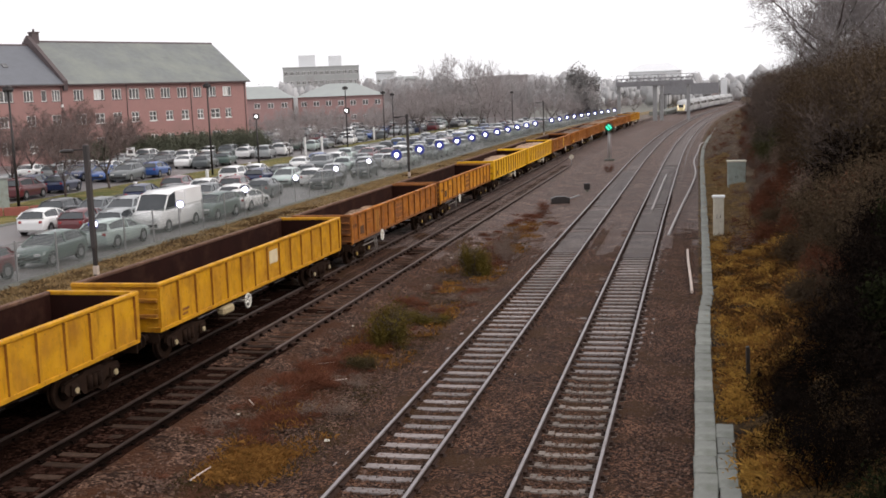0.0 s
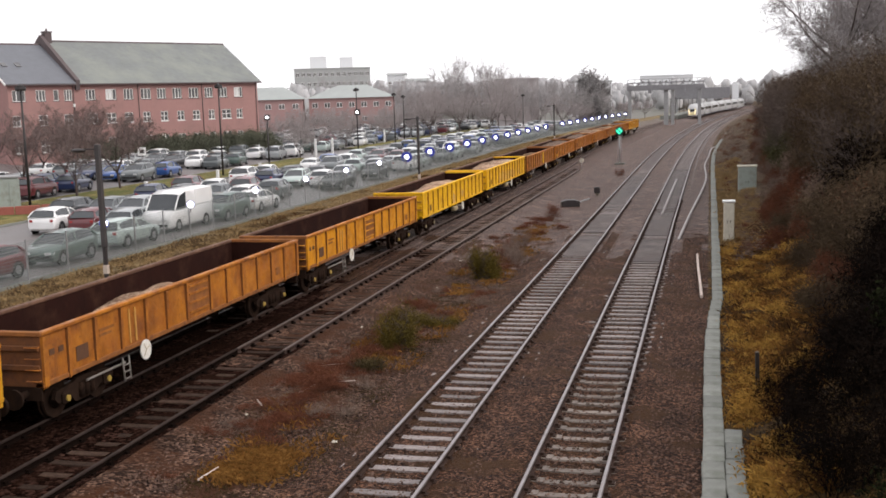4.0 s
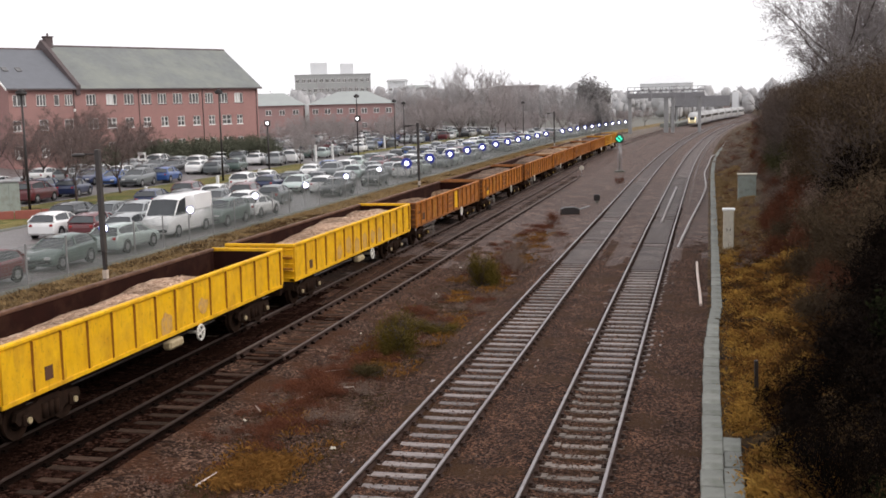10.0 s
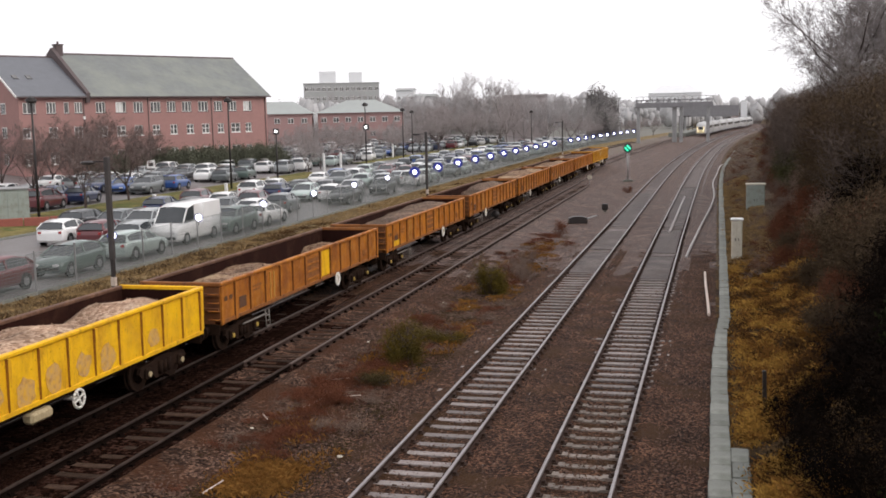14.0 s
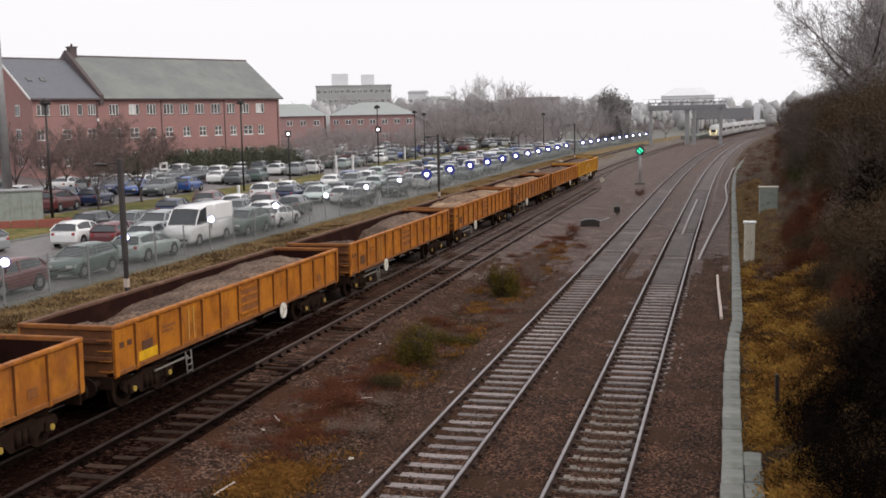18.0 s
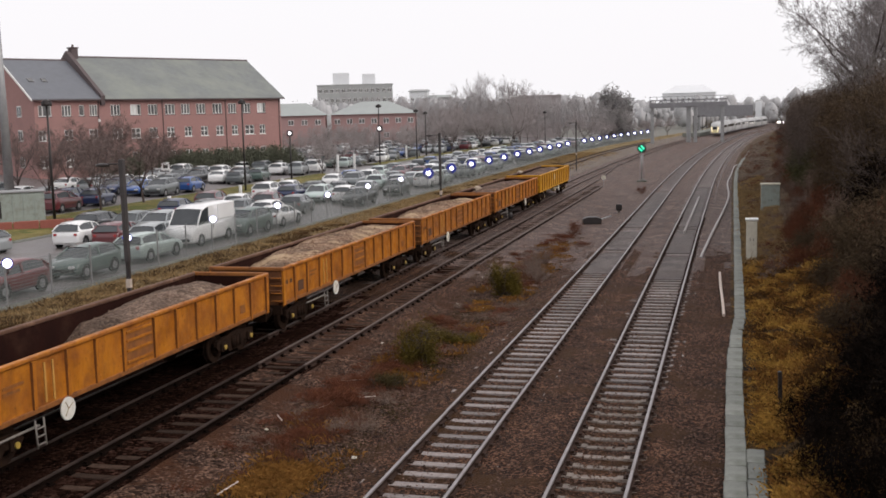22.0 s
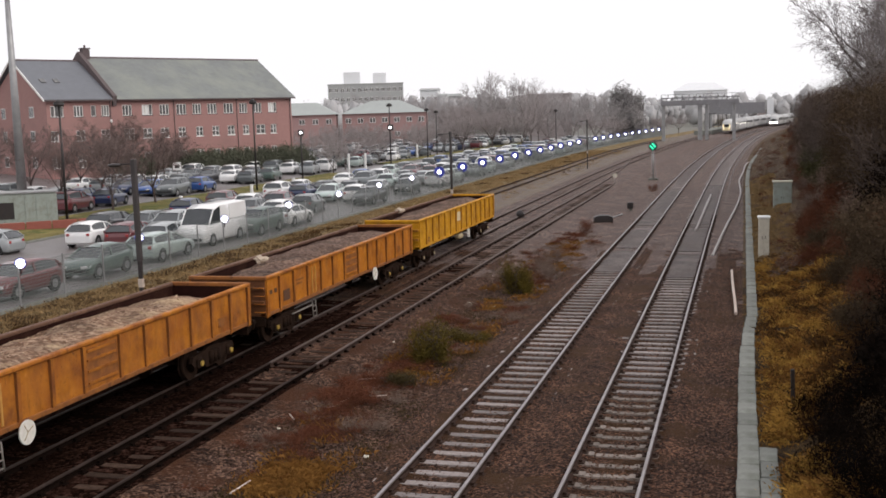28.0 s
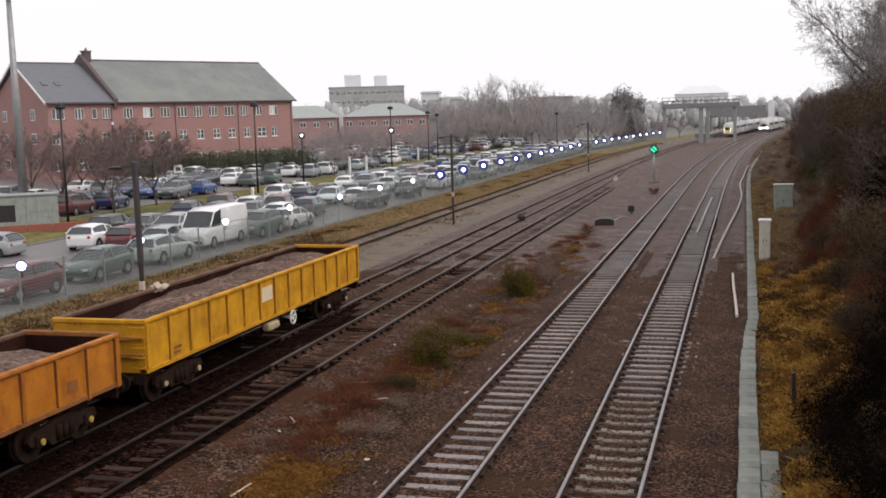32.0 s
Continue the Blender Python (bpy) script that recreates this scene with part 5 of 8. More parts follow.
def build_cabinet(x, y, z0, w, d, h, mats, label, feet=False):
    root = empty("equipment_cabinet", pose(x, y, z0))
    tagged(root, label, "cabinet", "line-side cabinets")
    bm = bm_new()
    box(bm, -w / 2, w / 2, -d / 2, d / 2, 0, h, bevel=0.025)
    part("body", bm, M[mats[0]], root)
    bm = bm_new()
    box(bm, -w / 2 - 0.05, w / 2 + 0.05, -d / 2 - 0.06, d / 2 + 0.05, h, h + 0.1, bevel=0.02)
    part("lid", bm, M[mats[1]], root, "pale lid")
    for s in (-1, 1):
        bm = bm_new()
        a, b = sorted((s * 0.015, s * (w / 2 - 0.04)))
        box(bm, a, b, -d / 2 - 0.025, -d / 2 - 0.002, 0.1, h - 0.08, bevel=0.006)
        dr = part("door", bm, M[mats[0]], root)
        bm = bm_new()
        rod(bm, (s * 0.08, -d / 2 - 0.05, h * 0.48), (s * 0.08, -d / 2 - 0.05, h * 0.56), 0.015, n=6)
        part("handle", bm, M["black_metal"], dr)
    bm = bm_new()
    box(bm, -w / 2 - 0.08, w / 2 + 0.08, -d / 2 - 0.08, d / 2 + 0.08, -0.4, 0.0, bevel=0.02)
    part("plinth", bm, M["concrete"], root)


build_cabinet(2.56, 75.3, 0.15, 1.2, 0.7, 2.1, ("cabinet_green", "concrete_light"), "grey-green line-side cabinet with a pale lid on the bank")
build_cabinet(1.0, 54.5, -0.02, 0.52, 0.5, 1.95, ("concrete_light", "white_paint"), "narrow cream line-side cabinet beside the cable trough")


def build_ground_box():
    root = empty("point_machine", pose(-9.15, 72.6, -0.12, 0, 0, 12))
    tagged(root, "low black metal point box on the ballast", "box")
    bm = bm_new()
    prism(bm, [(-0.62, 0), (0.62, 0), (0.62, 0.34), (0.3, 0.46), (-0.3, 0.46), (-0.62, 0.34)], -0.42, 0.42, axis="y")
    part("case", bm, M["black_metal"], root)
    for q in (-0.55, 0.55):
        bm = bm_new()
        box(bm, q - 0.08, q + 0.08, -0.55, 0.55, -0.06, 0.03)
        part("timber", bm, M["sleeper_dark"], root)
    bm = bm_new()
    rod(bm, (0.5, 0.3, 0.2), (1.5, 1.9, 0.3), 0.05, n=6)
    part("rod", bm, M["galv"], root)
    root = empty("signal_light", pose(-8.1, 80.5, -0.1))
    tagged(root, "small black ground signal beside the track", "ground signal")
    bm = bm_new()
    box(bm, -0.22, 0.22, -0.2, 0.2, 0.15, 0.62, bevel=0.05)
    part("head", bm, M["black_metal"], root)
    bm = bm_new()
    box(bm, -0.1, 0.1, -0.1, 0.1, 0, 0.15)
    part("stand", bm, M["concrete"], root)
    root = empty("point_lever", pose(-15.15, 73.9, 0.02))
    tagged(root, "squat dark hand point lever between the rails", "point lever")
    bm = bm_new()
    ball(bm, (0, 0, 0.28), 0.3, scale=(1, 0.8, 1.0), seg=12)
    part("weight", bm, M["black_metal"], root)
    bm = bm_new()
    rod(bm, (0.1, 0, 0.3), (0.25, 0, 0.62), 0.04, n=8)
    box(bm, -0.4, 0.4, -0.25, 0.25, -0.04, 0.06)
    part("stand", bm, M["iron_dark"], root)
    root = empty("limit_board", pose(-12.33, 107.5, 0.02))
    tagged(root, "round pale limit sign on a short post by the siding", "sign")
    bm = bm_new()
    rod(bm, (0, 0, 0), (0, 0, 0.85), 0.03, n=6)
    part("post", bm, M["galv"], root)
    bm = bm_new()
    rod(bm, (0, 0.02, 0.85), (0, -0.02, 0.85), 0.24, n=18)
    part("board", bm, M["concrete_light"], root)


build_ground_box()


def sweep(name, pts, r, material, label, category, n=8):
    """A round pipe or cable along smooth points."""
    root_bm = bm_new()
    fine = []
    for i in range(len(pts) - 1):
        p0, p1, p2, p3 = (Vector(pts[max(0, min(len(pts) - 1, i + k))]) for k in (-1, 0, 1, 2))
        for k in range(8):
            t = k / 8
            fine.append(0.5 * ((2 * p1) + (p2 - p0) * t + (2 * p0 - 5 * p1 + 4 * p2 - p3) * t * t + (3 * p1 - p0 - 3 * p2 + p3) * t ** 3))
    fine.append(Vector(pts[-1]))
    rings = []
    for i, p in enumerate(fine):
        d = (fine[min(i + 1, len(fine) - 1)] - fine[max(i - 1, 0)]).normalized()
        a = d.cross(Vector((0, 0, 1))).normalized()
        b = a.cross(d)
        rings.append([root_bm.verts.new(p + (a * math.cos(k * 2 * math.pi / n) + b * math.sin(k * 2 * math.pi / n)) * r) for k in range(n)])
    for q, w in zip(rings, rings[1:]):
        for k in range(n):
            f = root_bm.faces.new((q[k], q[(k + 1) % n], w[(k + 1) % n], w[k]))
            f.smooth = True
    root_bm.faces.new(rings[0])
    root_bm.faces.new(rings[-1][::-1])
    bmesh.ops.recalc_face_normals(root_bm, faces=root_bm.faces)
    return tagged(part(name, root_bm, material), label, category)


M["conduit"] = mat("conduit", (0.40, 0.37, 0.36), 0.6, second=(0.3, 0.27, 0.26), scale=3)
M["bleached_wood"] = mat("bleached_wood", (0.62, 0.52, 0.46), 0.8, second=(0.45, 0.36, 0.31), scale=8)
sweep("cable_conduit", [(-1.45, 54.5, 0.02), (-1.33, 58, 0.06), (-0.95, 69, 0.06), (-0.45, 82, 0.06), (-0.18, 94, 0.06), (-0.35, 110, 0.06), (0.0, 124, 0.06), (0.35, 140, 0.08), (0.75, 146, 0.05)], 0.075, M["conduit"], "pale plastic cable conduit snaking along the ballast", "conduit")
sweep("loose_pole", [(-0.47, 49.6, 0.03), (-0.40, 46, 0.05), (-0.26, 41, 0.05), (-0.22, 39.2, 0.03)], 0.055, M["bleached_wood"], "bleached pinkish timber pole lying on the ballast", "pole")
bm = bm_new()
rod(bm, (-2.72, 65.6, 0.09), (-2.58, 92, 0.09), 0.08, n=6)
tagged(part("spare_rail", bm, M["conduit"]), "pale spare length of rail lying between the running rails", "rail")
bm = bm_new()
box(bm, -0.045, 0.045, -0.045, 0.045, -0.3, 0.85, m=pose(1.22, 27.1, 0.1, 3, -2, 10), bevel=0.01)
tagged(part("stake", bm, M["black_metal"]), "dark wooden stake in the grassy bank", "stake")


# ---- signal gantry, footbridge and platform at the station throat ----
def build_gantry():
    root = empty("signal_gantry", pose(0, 250, 0))
    tagged(root, "grey steel lattice signal gantry on legs over the tracks", "gantry")
    z0, z1 = 8.0, 9.6
    x0, x1 = -18.0, -0.9
    for y in (-0.8, 0.8):
        for z in (z0, z1):
            bm = bm_new()
            box(bm, x0, x1, y - 0.1, y + 0.1, z - 0.12, z + 0.12)
            part("chord", bm, M["gantry_grey"], root)
        bm = bm_new()
        n = 14
        for k in range(n):
            a, b = x0 + (x1 - x0) * k / n, x0 + (x1 - x0) * (k + 1) / n
            za, zb = (z0, z1) if k % 2 else (z1, z0)
            rod(bm, (a, y, za), (b, y, zb), 0.09, n=5)
            rod(bm, (a, y, z0), (a, y, z1), 0.07, n=5)
        part("lattice", bm, M["gantry_grey"], root)
    bm = bm_new()
    box(bm, x0, x1, -0.95, 0.95, z0 + 0.1, z0 + 1.0)
    part("walkway", bm, M["gantry_grey"], root)
    for y in (-0.85, 0.85):
        bm = bm_new()
        for k in range(12):
            x = x0 + (x1 - x0) * k / 11
            rod(bm, (x, y, z1), (x, y, z1 + 0.8), 0.04, n=5)
        rod(bm, (x0, y, z1 + 0.8), (x1, y, z1 + 0.8), 0.045, n=5)
        part("handrail", bm, M["gantry_grey"], root)
    for x, s in ((-17.5, 0.38), (-9.4, 0.5), (-7.9, 0.38), (-2.0, 0.38)):
        bm = bm_new()
        box(bm, x - s, x + s, -0.3, 0.3, -0.2, z0, bevel=0.03)
        part("leg", bm, M["galv"], root, "pale grey steel leg")
    for x in (-13.0, -5.5):
        bm = bm_new()
        box(bm, x - 0.4, x + 0.4, -1.0, -0.8, 7.2, 9.0, bevel=0.05)
        part("signal_head", bm, M["gantry_grey"], root)


build_gantry()


def build_bridge():
    root = empty("footbridge", pose(0, 335, 0))
    tagged(root, "grey station footbridge with a pale tower beyond", "bridge")
    bm = bm_new()
    box(bm, -10, 6.2, 0, 3, 5.1, 8.4, bevel=0.05)
    part("span", bm, M["gantry_grey"], root)
    bm = bm_new()
    box(bm, 9.4, 11.9, 125, 128.4, -0.2, 10.0, bevel=0.05)
    part("lift_tower", bm, M["far_pale"], root, "pale lift tower")
    for x in (-9.5, -3.4):
        bm = bm_new()
        box(bm, x - 0.35, x + 0.35, 0.6, 2.2, -0.2, 5.1)
        part("pier", bm, M["galv"], root)
    plat = empty("platform", pose(0, 0, 0))
    tagged(plat, "pale-edged station platform beyond the gantry", "platform", kind="structure")
    vs, fs = [], []
    ys = list(range(302, 470, 8))
    for y in ys:
        for a, z in ((-21, -0.2), (-21, 1.0), (-16.2, 1.0), (-16.2, -0.2)):
            vs.append((a + curve(y), y, z))
    for j in range(len(ys) - 1):
        for i in range(3):
            fs.append((j * 4 + i, j * 4 + i + 1, j * 4 + i + 5, j * 4 + i + 4))
    fs += [(0, 1, 2, 3)]
    part("slab", (vs, [], fs), M["concrete"], plat)
    rng = random.Random(9)
    for k in range(9):
        y = 310 + k * 11
        bm = bm_new()
        rod(bm, (-19 + curve(y), y, 1.0), (-19 + curve(y), y, 5.4), 0.09, n=6)
        box(bm, -19.3 + curve(y), -18.3 + curve(y), y - 0.15, y + 0.15, 5.3, 5.5)
        part("platform_lamp", bm, M["pole_grey"], plat)


build_bridge()

# ---- passenger trains ----
M["train_white"] = mat("train_white", (0.44, 0.44, 0.435), 0.45, second=(0.35, 0.35, 0.345), scale=1.0, coat=0.2)
M["train_yellow"] = mat("train_yellow", (0.80, 0.72, 0.42), 0.4, second=(0.74, 0.66, 0.38), scale=1.0)
M["marker_glow"] = mat("marker_glow", (0.8, 0.7, 0.5), 0.3, emit=(1.0, 0.80, 0.52), emit_strength=1.1)
M["train_dark"] = mat("train_dark", (0.05, 0.05, 0.06), 0.4)


def build_unit(name, label, nose, cars, lights):
    """A passenger train facing -y with its nose at y = 0: nose car, windows, doors, wheels in skirts. Cars follow the curve of the line from pose to pose."""
    made = []
    for c in range(cars):
        root = empty(name)
        tagged(root, label if c == 0 else "white passenger coach with dark window band", "train", "coaches of " + name.replace("_", " "))
        L = 22.0
        bm = bm_new()
        prof = [(-1.38, 0.75), (-1.4, 1.7), (-1.36, 2.6), (-1.2, 3.3), (-0.7, 3.75), (0, 3.85), (0.7, 3.75), (1.2, 3.3), (1.36, 2.6), (1.4, 1.7), (1.38, 0.75)]
        st = [(0.0, 1.0)] if c else [(0.0, 0.55), (0.35, 0.74), (1.0, 0.88), (2.6, 0.98), (4.5, 1.0)]
        rings = []
        for y, k in st + [(L, 1.0)]:
            rings.append([bm.verts.new((x * (0.5 + 0.5 * k), y, 0.75 + (z - 0.75) * (k if not c else 1.0))) for x, z in prof])
        for q, w in zip(rings, rings[1:]):
            for k in range(len(prof) - 1):
                f = bm.faces.new((q[k], q[k + 1], w[k + 1], w[k]))
                f.smooth = True
        bm.faces.new(rings[0])
        bm.faces.new(rings[-1][::-1])
        bmesh.ops.recalc_face_normals(bm, faces=bm.faces)
        part("body", bm, M["train_white"], root)
        if c == 0:
            bm = bm_new()
            box(bm, -0.98, 0.98, -0.06, 0.1, 0.85, 1.75, bevel=0.04)
            part("nose_panel", bm, M[nose], root, "bright nose panel")
            for s in (-1, 1):
                bm = bm_new()
                box(bm, min(s * 0.62, s * 1.02), max(s * 0.62, s * 1.02), -0.12, 0.25, 1.75, 2.6, bevel=0.03)
                part("nose_side", bm, M[nose], root)
            bm = bm_new()
            box(bm, -0.62, 0.62, -0.02, 0.2, 1.78, 2.5, bevel=0.05)
            part("windscreen", bm, M["glass_dark"], root)
            for s in (-1, 1):
                bm = bm_new()
                if lights:
                    ball(bm, (s * 0.42, -0.12, 1.3), 0.24, scale=(1.1, 0.5, 0.9), seg=12)
                    ball(bm, (s * 1.12, -0.05, 1.3), 0.26, scale=(1.2, 0.5, 0.9), seg=12)
                else:
                    box(bm, -0.11, 0.11, -0.03, 0.03, -0.62, 0.62, m=pose(s * 0.80, -0.13, 1.75, 0, s * 12, 0), bevel=0.02)
                part("headlight", bm, M["headlight_glow" if lights else "marker_glow"], root)
        for s in (-1, 1):
            for k in range(8):
                y = 4.6 + k * 2.1 if c == 0 else 2.2 + k * 2.3
                bm = bm_new()
                box(bm, min(s * 1.36, s * 1.41), max(s * 1.36, s * 1.41), y, y + 1.5, 2.0, 2.75)
                part("window", bm, M["glass_dark"], root)
            bm = bm_new()
            box(bm, min(s * 1.2, s * 1.36), max(s * 1.2, s * 1.36), 1.5, L - 0.5, 0.35, 0.9)
            part("skirt", bm, M["train_dark"], root)
        made.append(root)
    return made


def coach_pose(u, y):
    """On the line at offset u, its nose at distance y."""
    ya, yb = y, y + 22.0
    return Matrix.Translation((u + curve(ya), ya, 0.1)) @ pose(0, 0, 0, 0, 0, -math.degrees(math.atan2(curve(yb) - curve(ya), 22.0)))


for k, c in enumerate(build_unit("waiting_train", "white passenger train with pale yellow nose at the platform", "train_yellow", 7, False)):
    c.matrix_basis = coach_pose(-12.1, 299 + k * 22.4)


def unit_pose(k, t):
    """The arriving train: nose at 560 m at first, braking to the platform."""
    y = lerp_table(t, [(0, 700.0), (19, 500.0), (23, 448.0), (28, 386.0), (30, 364.0), (32, 345.0)])
    return coach_pose(-6.02, y + k * 22.4)


for k, c in enumerate(build_unit("arriving_train", "white passenger train arriving with bright headlights", "train_white", 3, True)):
    c.matrix_basis = unit_pose(k, 0)
    MOVING.append(("unit", c, k))


# ---- parked cars ----
CAR_COLOURS = {
    "white": (0.80, 0.80, 0.79), "silver": (0.33, 0.35, 0.355), "grey": (0.13, 0.145, 0.148), "black": (0.022, 0.023, 0.025), "blue": (0.03, 0.085, 0.27),
    "navy": (0.02, 0.032, 0.085), "red": (0.12, 0.020, 0.024), "green": (0.09, 0.13, 0.115), "pale": (0.42, 0.50, 0.47),
}
M_CAR = {k: mat("car_" + k, v, 0.28, 0.15 if k in ("silver", "grey", "pale") else 0.0, second=tuple(c * 0.9 for c in v), scale=0.7, coat=0.6) for k, v in CAR_COLOURS.items()}
M["tail_red"] = mat("tail_red", (0.35, 0.02, 0.02), 0.3)
M["lamp_clear"] = mat("lamp_clear", (0.7, 0.7, 0.7), 0.15)
M["plate_bar"] = mat("plate_bar", (0.7, 0.65, 0.45), 0.5)
CAR_SHAPES = {
    # length, half width, belt line (y, z), roof stations (y, z) from windscreen foot to rear window foot
    "hatch": (4.1, 0.90, [(-2.05, 0.56), (-2.0, 0.70), (-1.75, 0.84), (-1.2, 0.97), (0.4, 1.03), (1.5, 1.08), (1.94, 1.06), (2.05, 0.72)], [(-1.15, 0.98), (-0.38, 1.39), (0.05, 1.48), (0.55, 1.51), (1.1, 1.48), (1.58, 1.38), (1.98, 1.06)]),
    "saloon": (4.65, 0.92, [(-2.32, 0.54), (-2.27, 0.66), (-2.0, 0.80), (-1.3, 0.93), (0.6, 0.99), (1.6, 1.04), (2.2, 1.02), (2.32, 0.72)], [(-1.25, 0.94), (-0.35, 1.36), (0.1, 1.43), (0.55, 1.45), (1.0, 1.41), (1.35, 1.30), (2.0, 1.04)]),
    "suv": (4.45, 0.95, [(-2.22, 0.66), (-2.17, 0.84), (-1.9, 1.0), (-1.35, 1.10), (0.6, 1.15), (1.6, 1.20), (2.1, 1.18), (2.22, 0.82)], [(-1.3, 1.11), (-0.55, 1.55), (-0.1, 1.64), (0.4, 1.68), (1.15, 1.65), (1.75, 1.55), (2.14, 1.18)]),
    "estate": (4.65, 0.92, [(-2.32, 0.55), (-2.27, 0.68), (-2.0, 0.82), (-1.3, 0.95), (0.6, 1.01), (1.6, 1.06), (2.2, 1.05), (2.32, 0.74)], [(-1.25, 0.96), (-0.4, 1.38), (0.1, 1.46), (0.7, 1.49), (1.4, 1.46), (1.85, 1.37), (2.24, 1.05)]),
    "van": (5.9, 1.02, [(-2.9, 0.72), (-2.82, 1.0), (-2.2, 1.26), (1.0, 1.3), (2.85, 1.3), (2.9, 0.9)], [(-2.15, 1.26), (-1.45, 2.16), (-0.6, 2.36), (2.8, 2.36), (2.88, 1.3)]),
}
CAR_TEMPLATES = {}


def car_template(shape, colour, simple):
    key = (shape, colour, simple)
    if key in CAR_TEMPLATES:
        return CAR_TEMPLATES[key]
    L, w, belt, roof = CAR_SHAPES[shape]
    paint = M_CAR[colour]
    out = []

    def add(name, bm, material, label=""):
        me = bpy.data.meshes.new(name)
        bmesh.ops.recalc_face_normals(bm, faces=bm.faces)
        bm.to_mesh(me)
        bm.free()
        me.materials.append(material)
        out.append((name, me, label))

    bm = bm_new()
    rings = []
    for i, (y, z) in enumerate(belt):
        k = 0.9 if i in (0, len(belt) - 1) else (0.96 if i in (1, len(belt) - 2) else 1.0)
        ww = w * k
        low = 0.24 if 0 < i < len(belt) - 1 else 0.36
        pts = [(-ww * 0.93, low), (-ww, low + 0.16), (-ww, z - 0.14), (-ww * 0.93, z), (0, z + 0.03), (ww * 0.93, z), (ww, z - 0.14), (ww, low + 0.16), (ww * 0.93, low)]
        rings.append([bm.verts.new((x, y, zz)) for x, zz in pts])
    for q, r in zip(rings, rings[1:]):
        for k in range(9):
            f = bm.faces.new((q[k], q[(k + 1) % 9], r[(k + 1) % 9], r[k]))
            f.smooth = k not in (8,)
    bm.faces.new(rings[0])
    bm.faces.new(rings[-1][::-1])
    # roof skin and pillars
    wr = w * 0.74
    if shape == "van":
        wr = w * 0.9
    for (ya, za), (yb, zb) in zip(roof[1:-1], roof[2:-1]):
        q = [bm.verts.new(p) for p in ((-wr, ya, za), (0, ya, za + 0.05), (wr, ya, za), (wr, yb, zb), (0, yb, zb + 0.05), (-wr, yb, zb), (-wr * 1.03, ya, za - 0.06), (wr * 1.03, ya, za - 0.06), (wr * 1.03, yb, zb - 0.06), (-wr * 1.03, yb, zb - 0.06))]
        for f in ((0, 1, 4, 5), (1, 2, 3, 4), (0, 5, 9, 6), (2, 7, 8, 3)):
            bm.faces.new([q[k] for k in f]).smooth = True
    wb = w * 0.93
    zbelt = lambda y: lerp_table(y, belt)
    pill = [(roof[0], roof[1]), ((roof[2][0] - 0.05, zbelt(roof[2][0])), (roof[2][0] - 0.02, roof[2][1] - 0.04)), ((roof[3][0] - (0.5 if shape != "van" else 2.2), zbelt(roof[3][0])), (roof[3][0] - (0.45 if shape != "van" else 2.2), roof[3][1] - 0.03)), (roof[-1], roof[-2])]
    for (y0, z0), (y1, z1) in pill:
        for s in (-1, 1):
            rod(bm, (s * wb, y0, z0 - 0.02), (s * wr, y1, z1), 0.045, n=4, smooth=False)
    add("body", bm, paint)
    # glass house
    n = len(roof)
    g = 0.985

    def sidepane(s, a, b):
        bm2 = bm_new()
        lo, hi = [], []
        for y, z in roof[a:b + 1]:
            zb_ = zbelt(y)
            top = z - 0.05 if 0 < roof.index((y, z)) < n - 1 else zb_
            xr = wr * g * 1.03 if top > zb_ + 0.05 else wb * g
            lo.append(bm2.verts.new((s * wb * g, y, zb_ - 0.02)))
            hi.append(bm2.verts.new((s * xr, y, top)))
        for k in range(len(lo) - 1):
            bm2.faces.new((lo[k], lo[k + 1], hi[k + 1], hi[k]))
        return bm2

    def cross(i, j):
        bm2 = bm_new()
        (ya, za), (yb, zb_) = roof[i], roof[j]
        v = [bm2.verts.new(p) for p in ((-wb * g, ya, za - 0.01), (0, ya + (-0.08 if i == 0 else 0.04), za), (wb * g, ya, za - 0.01), (wr * g, yb, zb_ - 0.03), (0, yb, zb_ + 0.02), (-wr * g, yb, zb_ - 0.03))]
        bm2.faces.new((v[0], v[1], v[4], v[5])).smooth = True
        bm2.faces.new((v[1], v[2], v[3], v[4])).smooth = True
        return bm2

    glass = M["glass_dark"]
    last = n - 2 if shape != "van" else 2
    if simple:
        bm = cross(0, 1)
        for extra in (cross(n - 1, n - 2), sidepane(-1, 0, last), sidepane(1, 0, last)):
            me = bpy.data.meshes.new("tmp")
            extra.to_mesh(me)
            extra.free()
            bm.from_mesh(me)
            bpy.data.meshes.remove(me)
        add("glasshouse", bm, glass)
    else:
        add("windscreen", cross(0, 1), glass)
        add("rear_window", cross(n - 1, n - 2), glass)
        for s in (-1, 1):
            add("side_window", sidepane(s, 0, last), glass)
    for s in (-1, 1):
        bm = sidepane(s, last, n - 1)
        add("side_panel", bm, paint)
    for s in (-1, 1):
        if simple:
            continue
        bm = bm_new()
        box(bm, s * w * 0.62 - 0.17, s * w * 0.62 + 0.17, -L / 2 - 0.015, -L / 2 + 0.2, belt[0][1] + 0.0, belt[0][1] + 0.13, bevel=0.02)
        add("headlight", bm, M["lamp_clear"])
        bm = bm_new()
        box(bm, s * w * 0.72 - 0.1, s * w * 0.72 + 0.1, L / 2 - 0.15, L / 2 + 0.005, belt[-1][1] + 0.02, belt[-1][1] + 0.18, bevel=0.02)
        add("tail_light", bm, M["tail_red"])
    if not simple:
        bm = bm_new()
        for sx in (-1, 1):
            for k in (-0.31, 0.30):
                rod(bm, (sx * (w - 0.06), L * k, 0.34), (sx * (w + 0.006), L * k, 0.34), 0.40, n=16)
        add("wheel_arch", bm, M["tyre"])
        bm = bm_new()
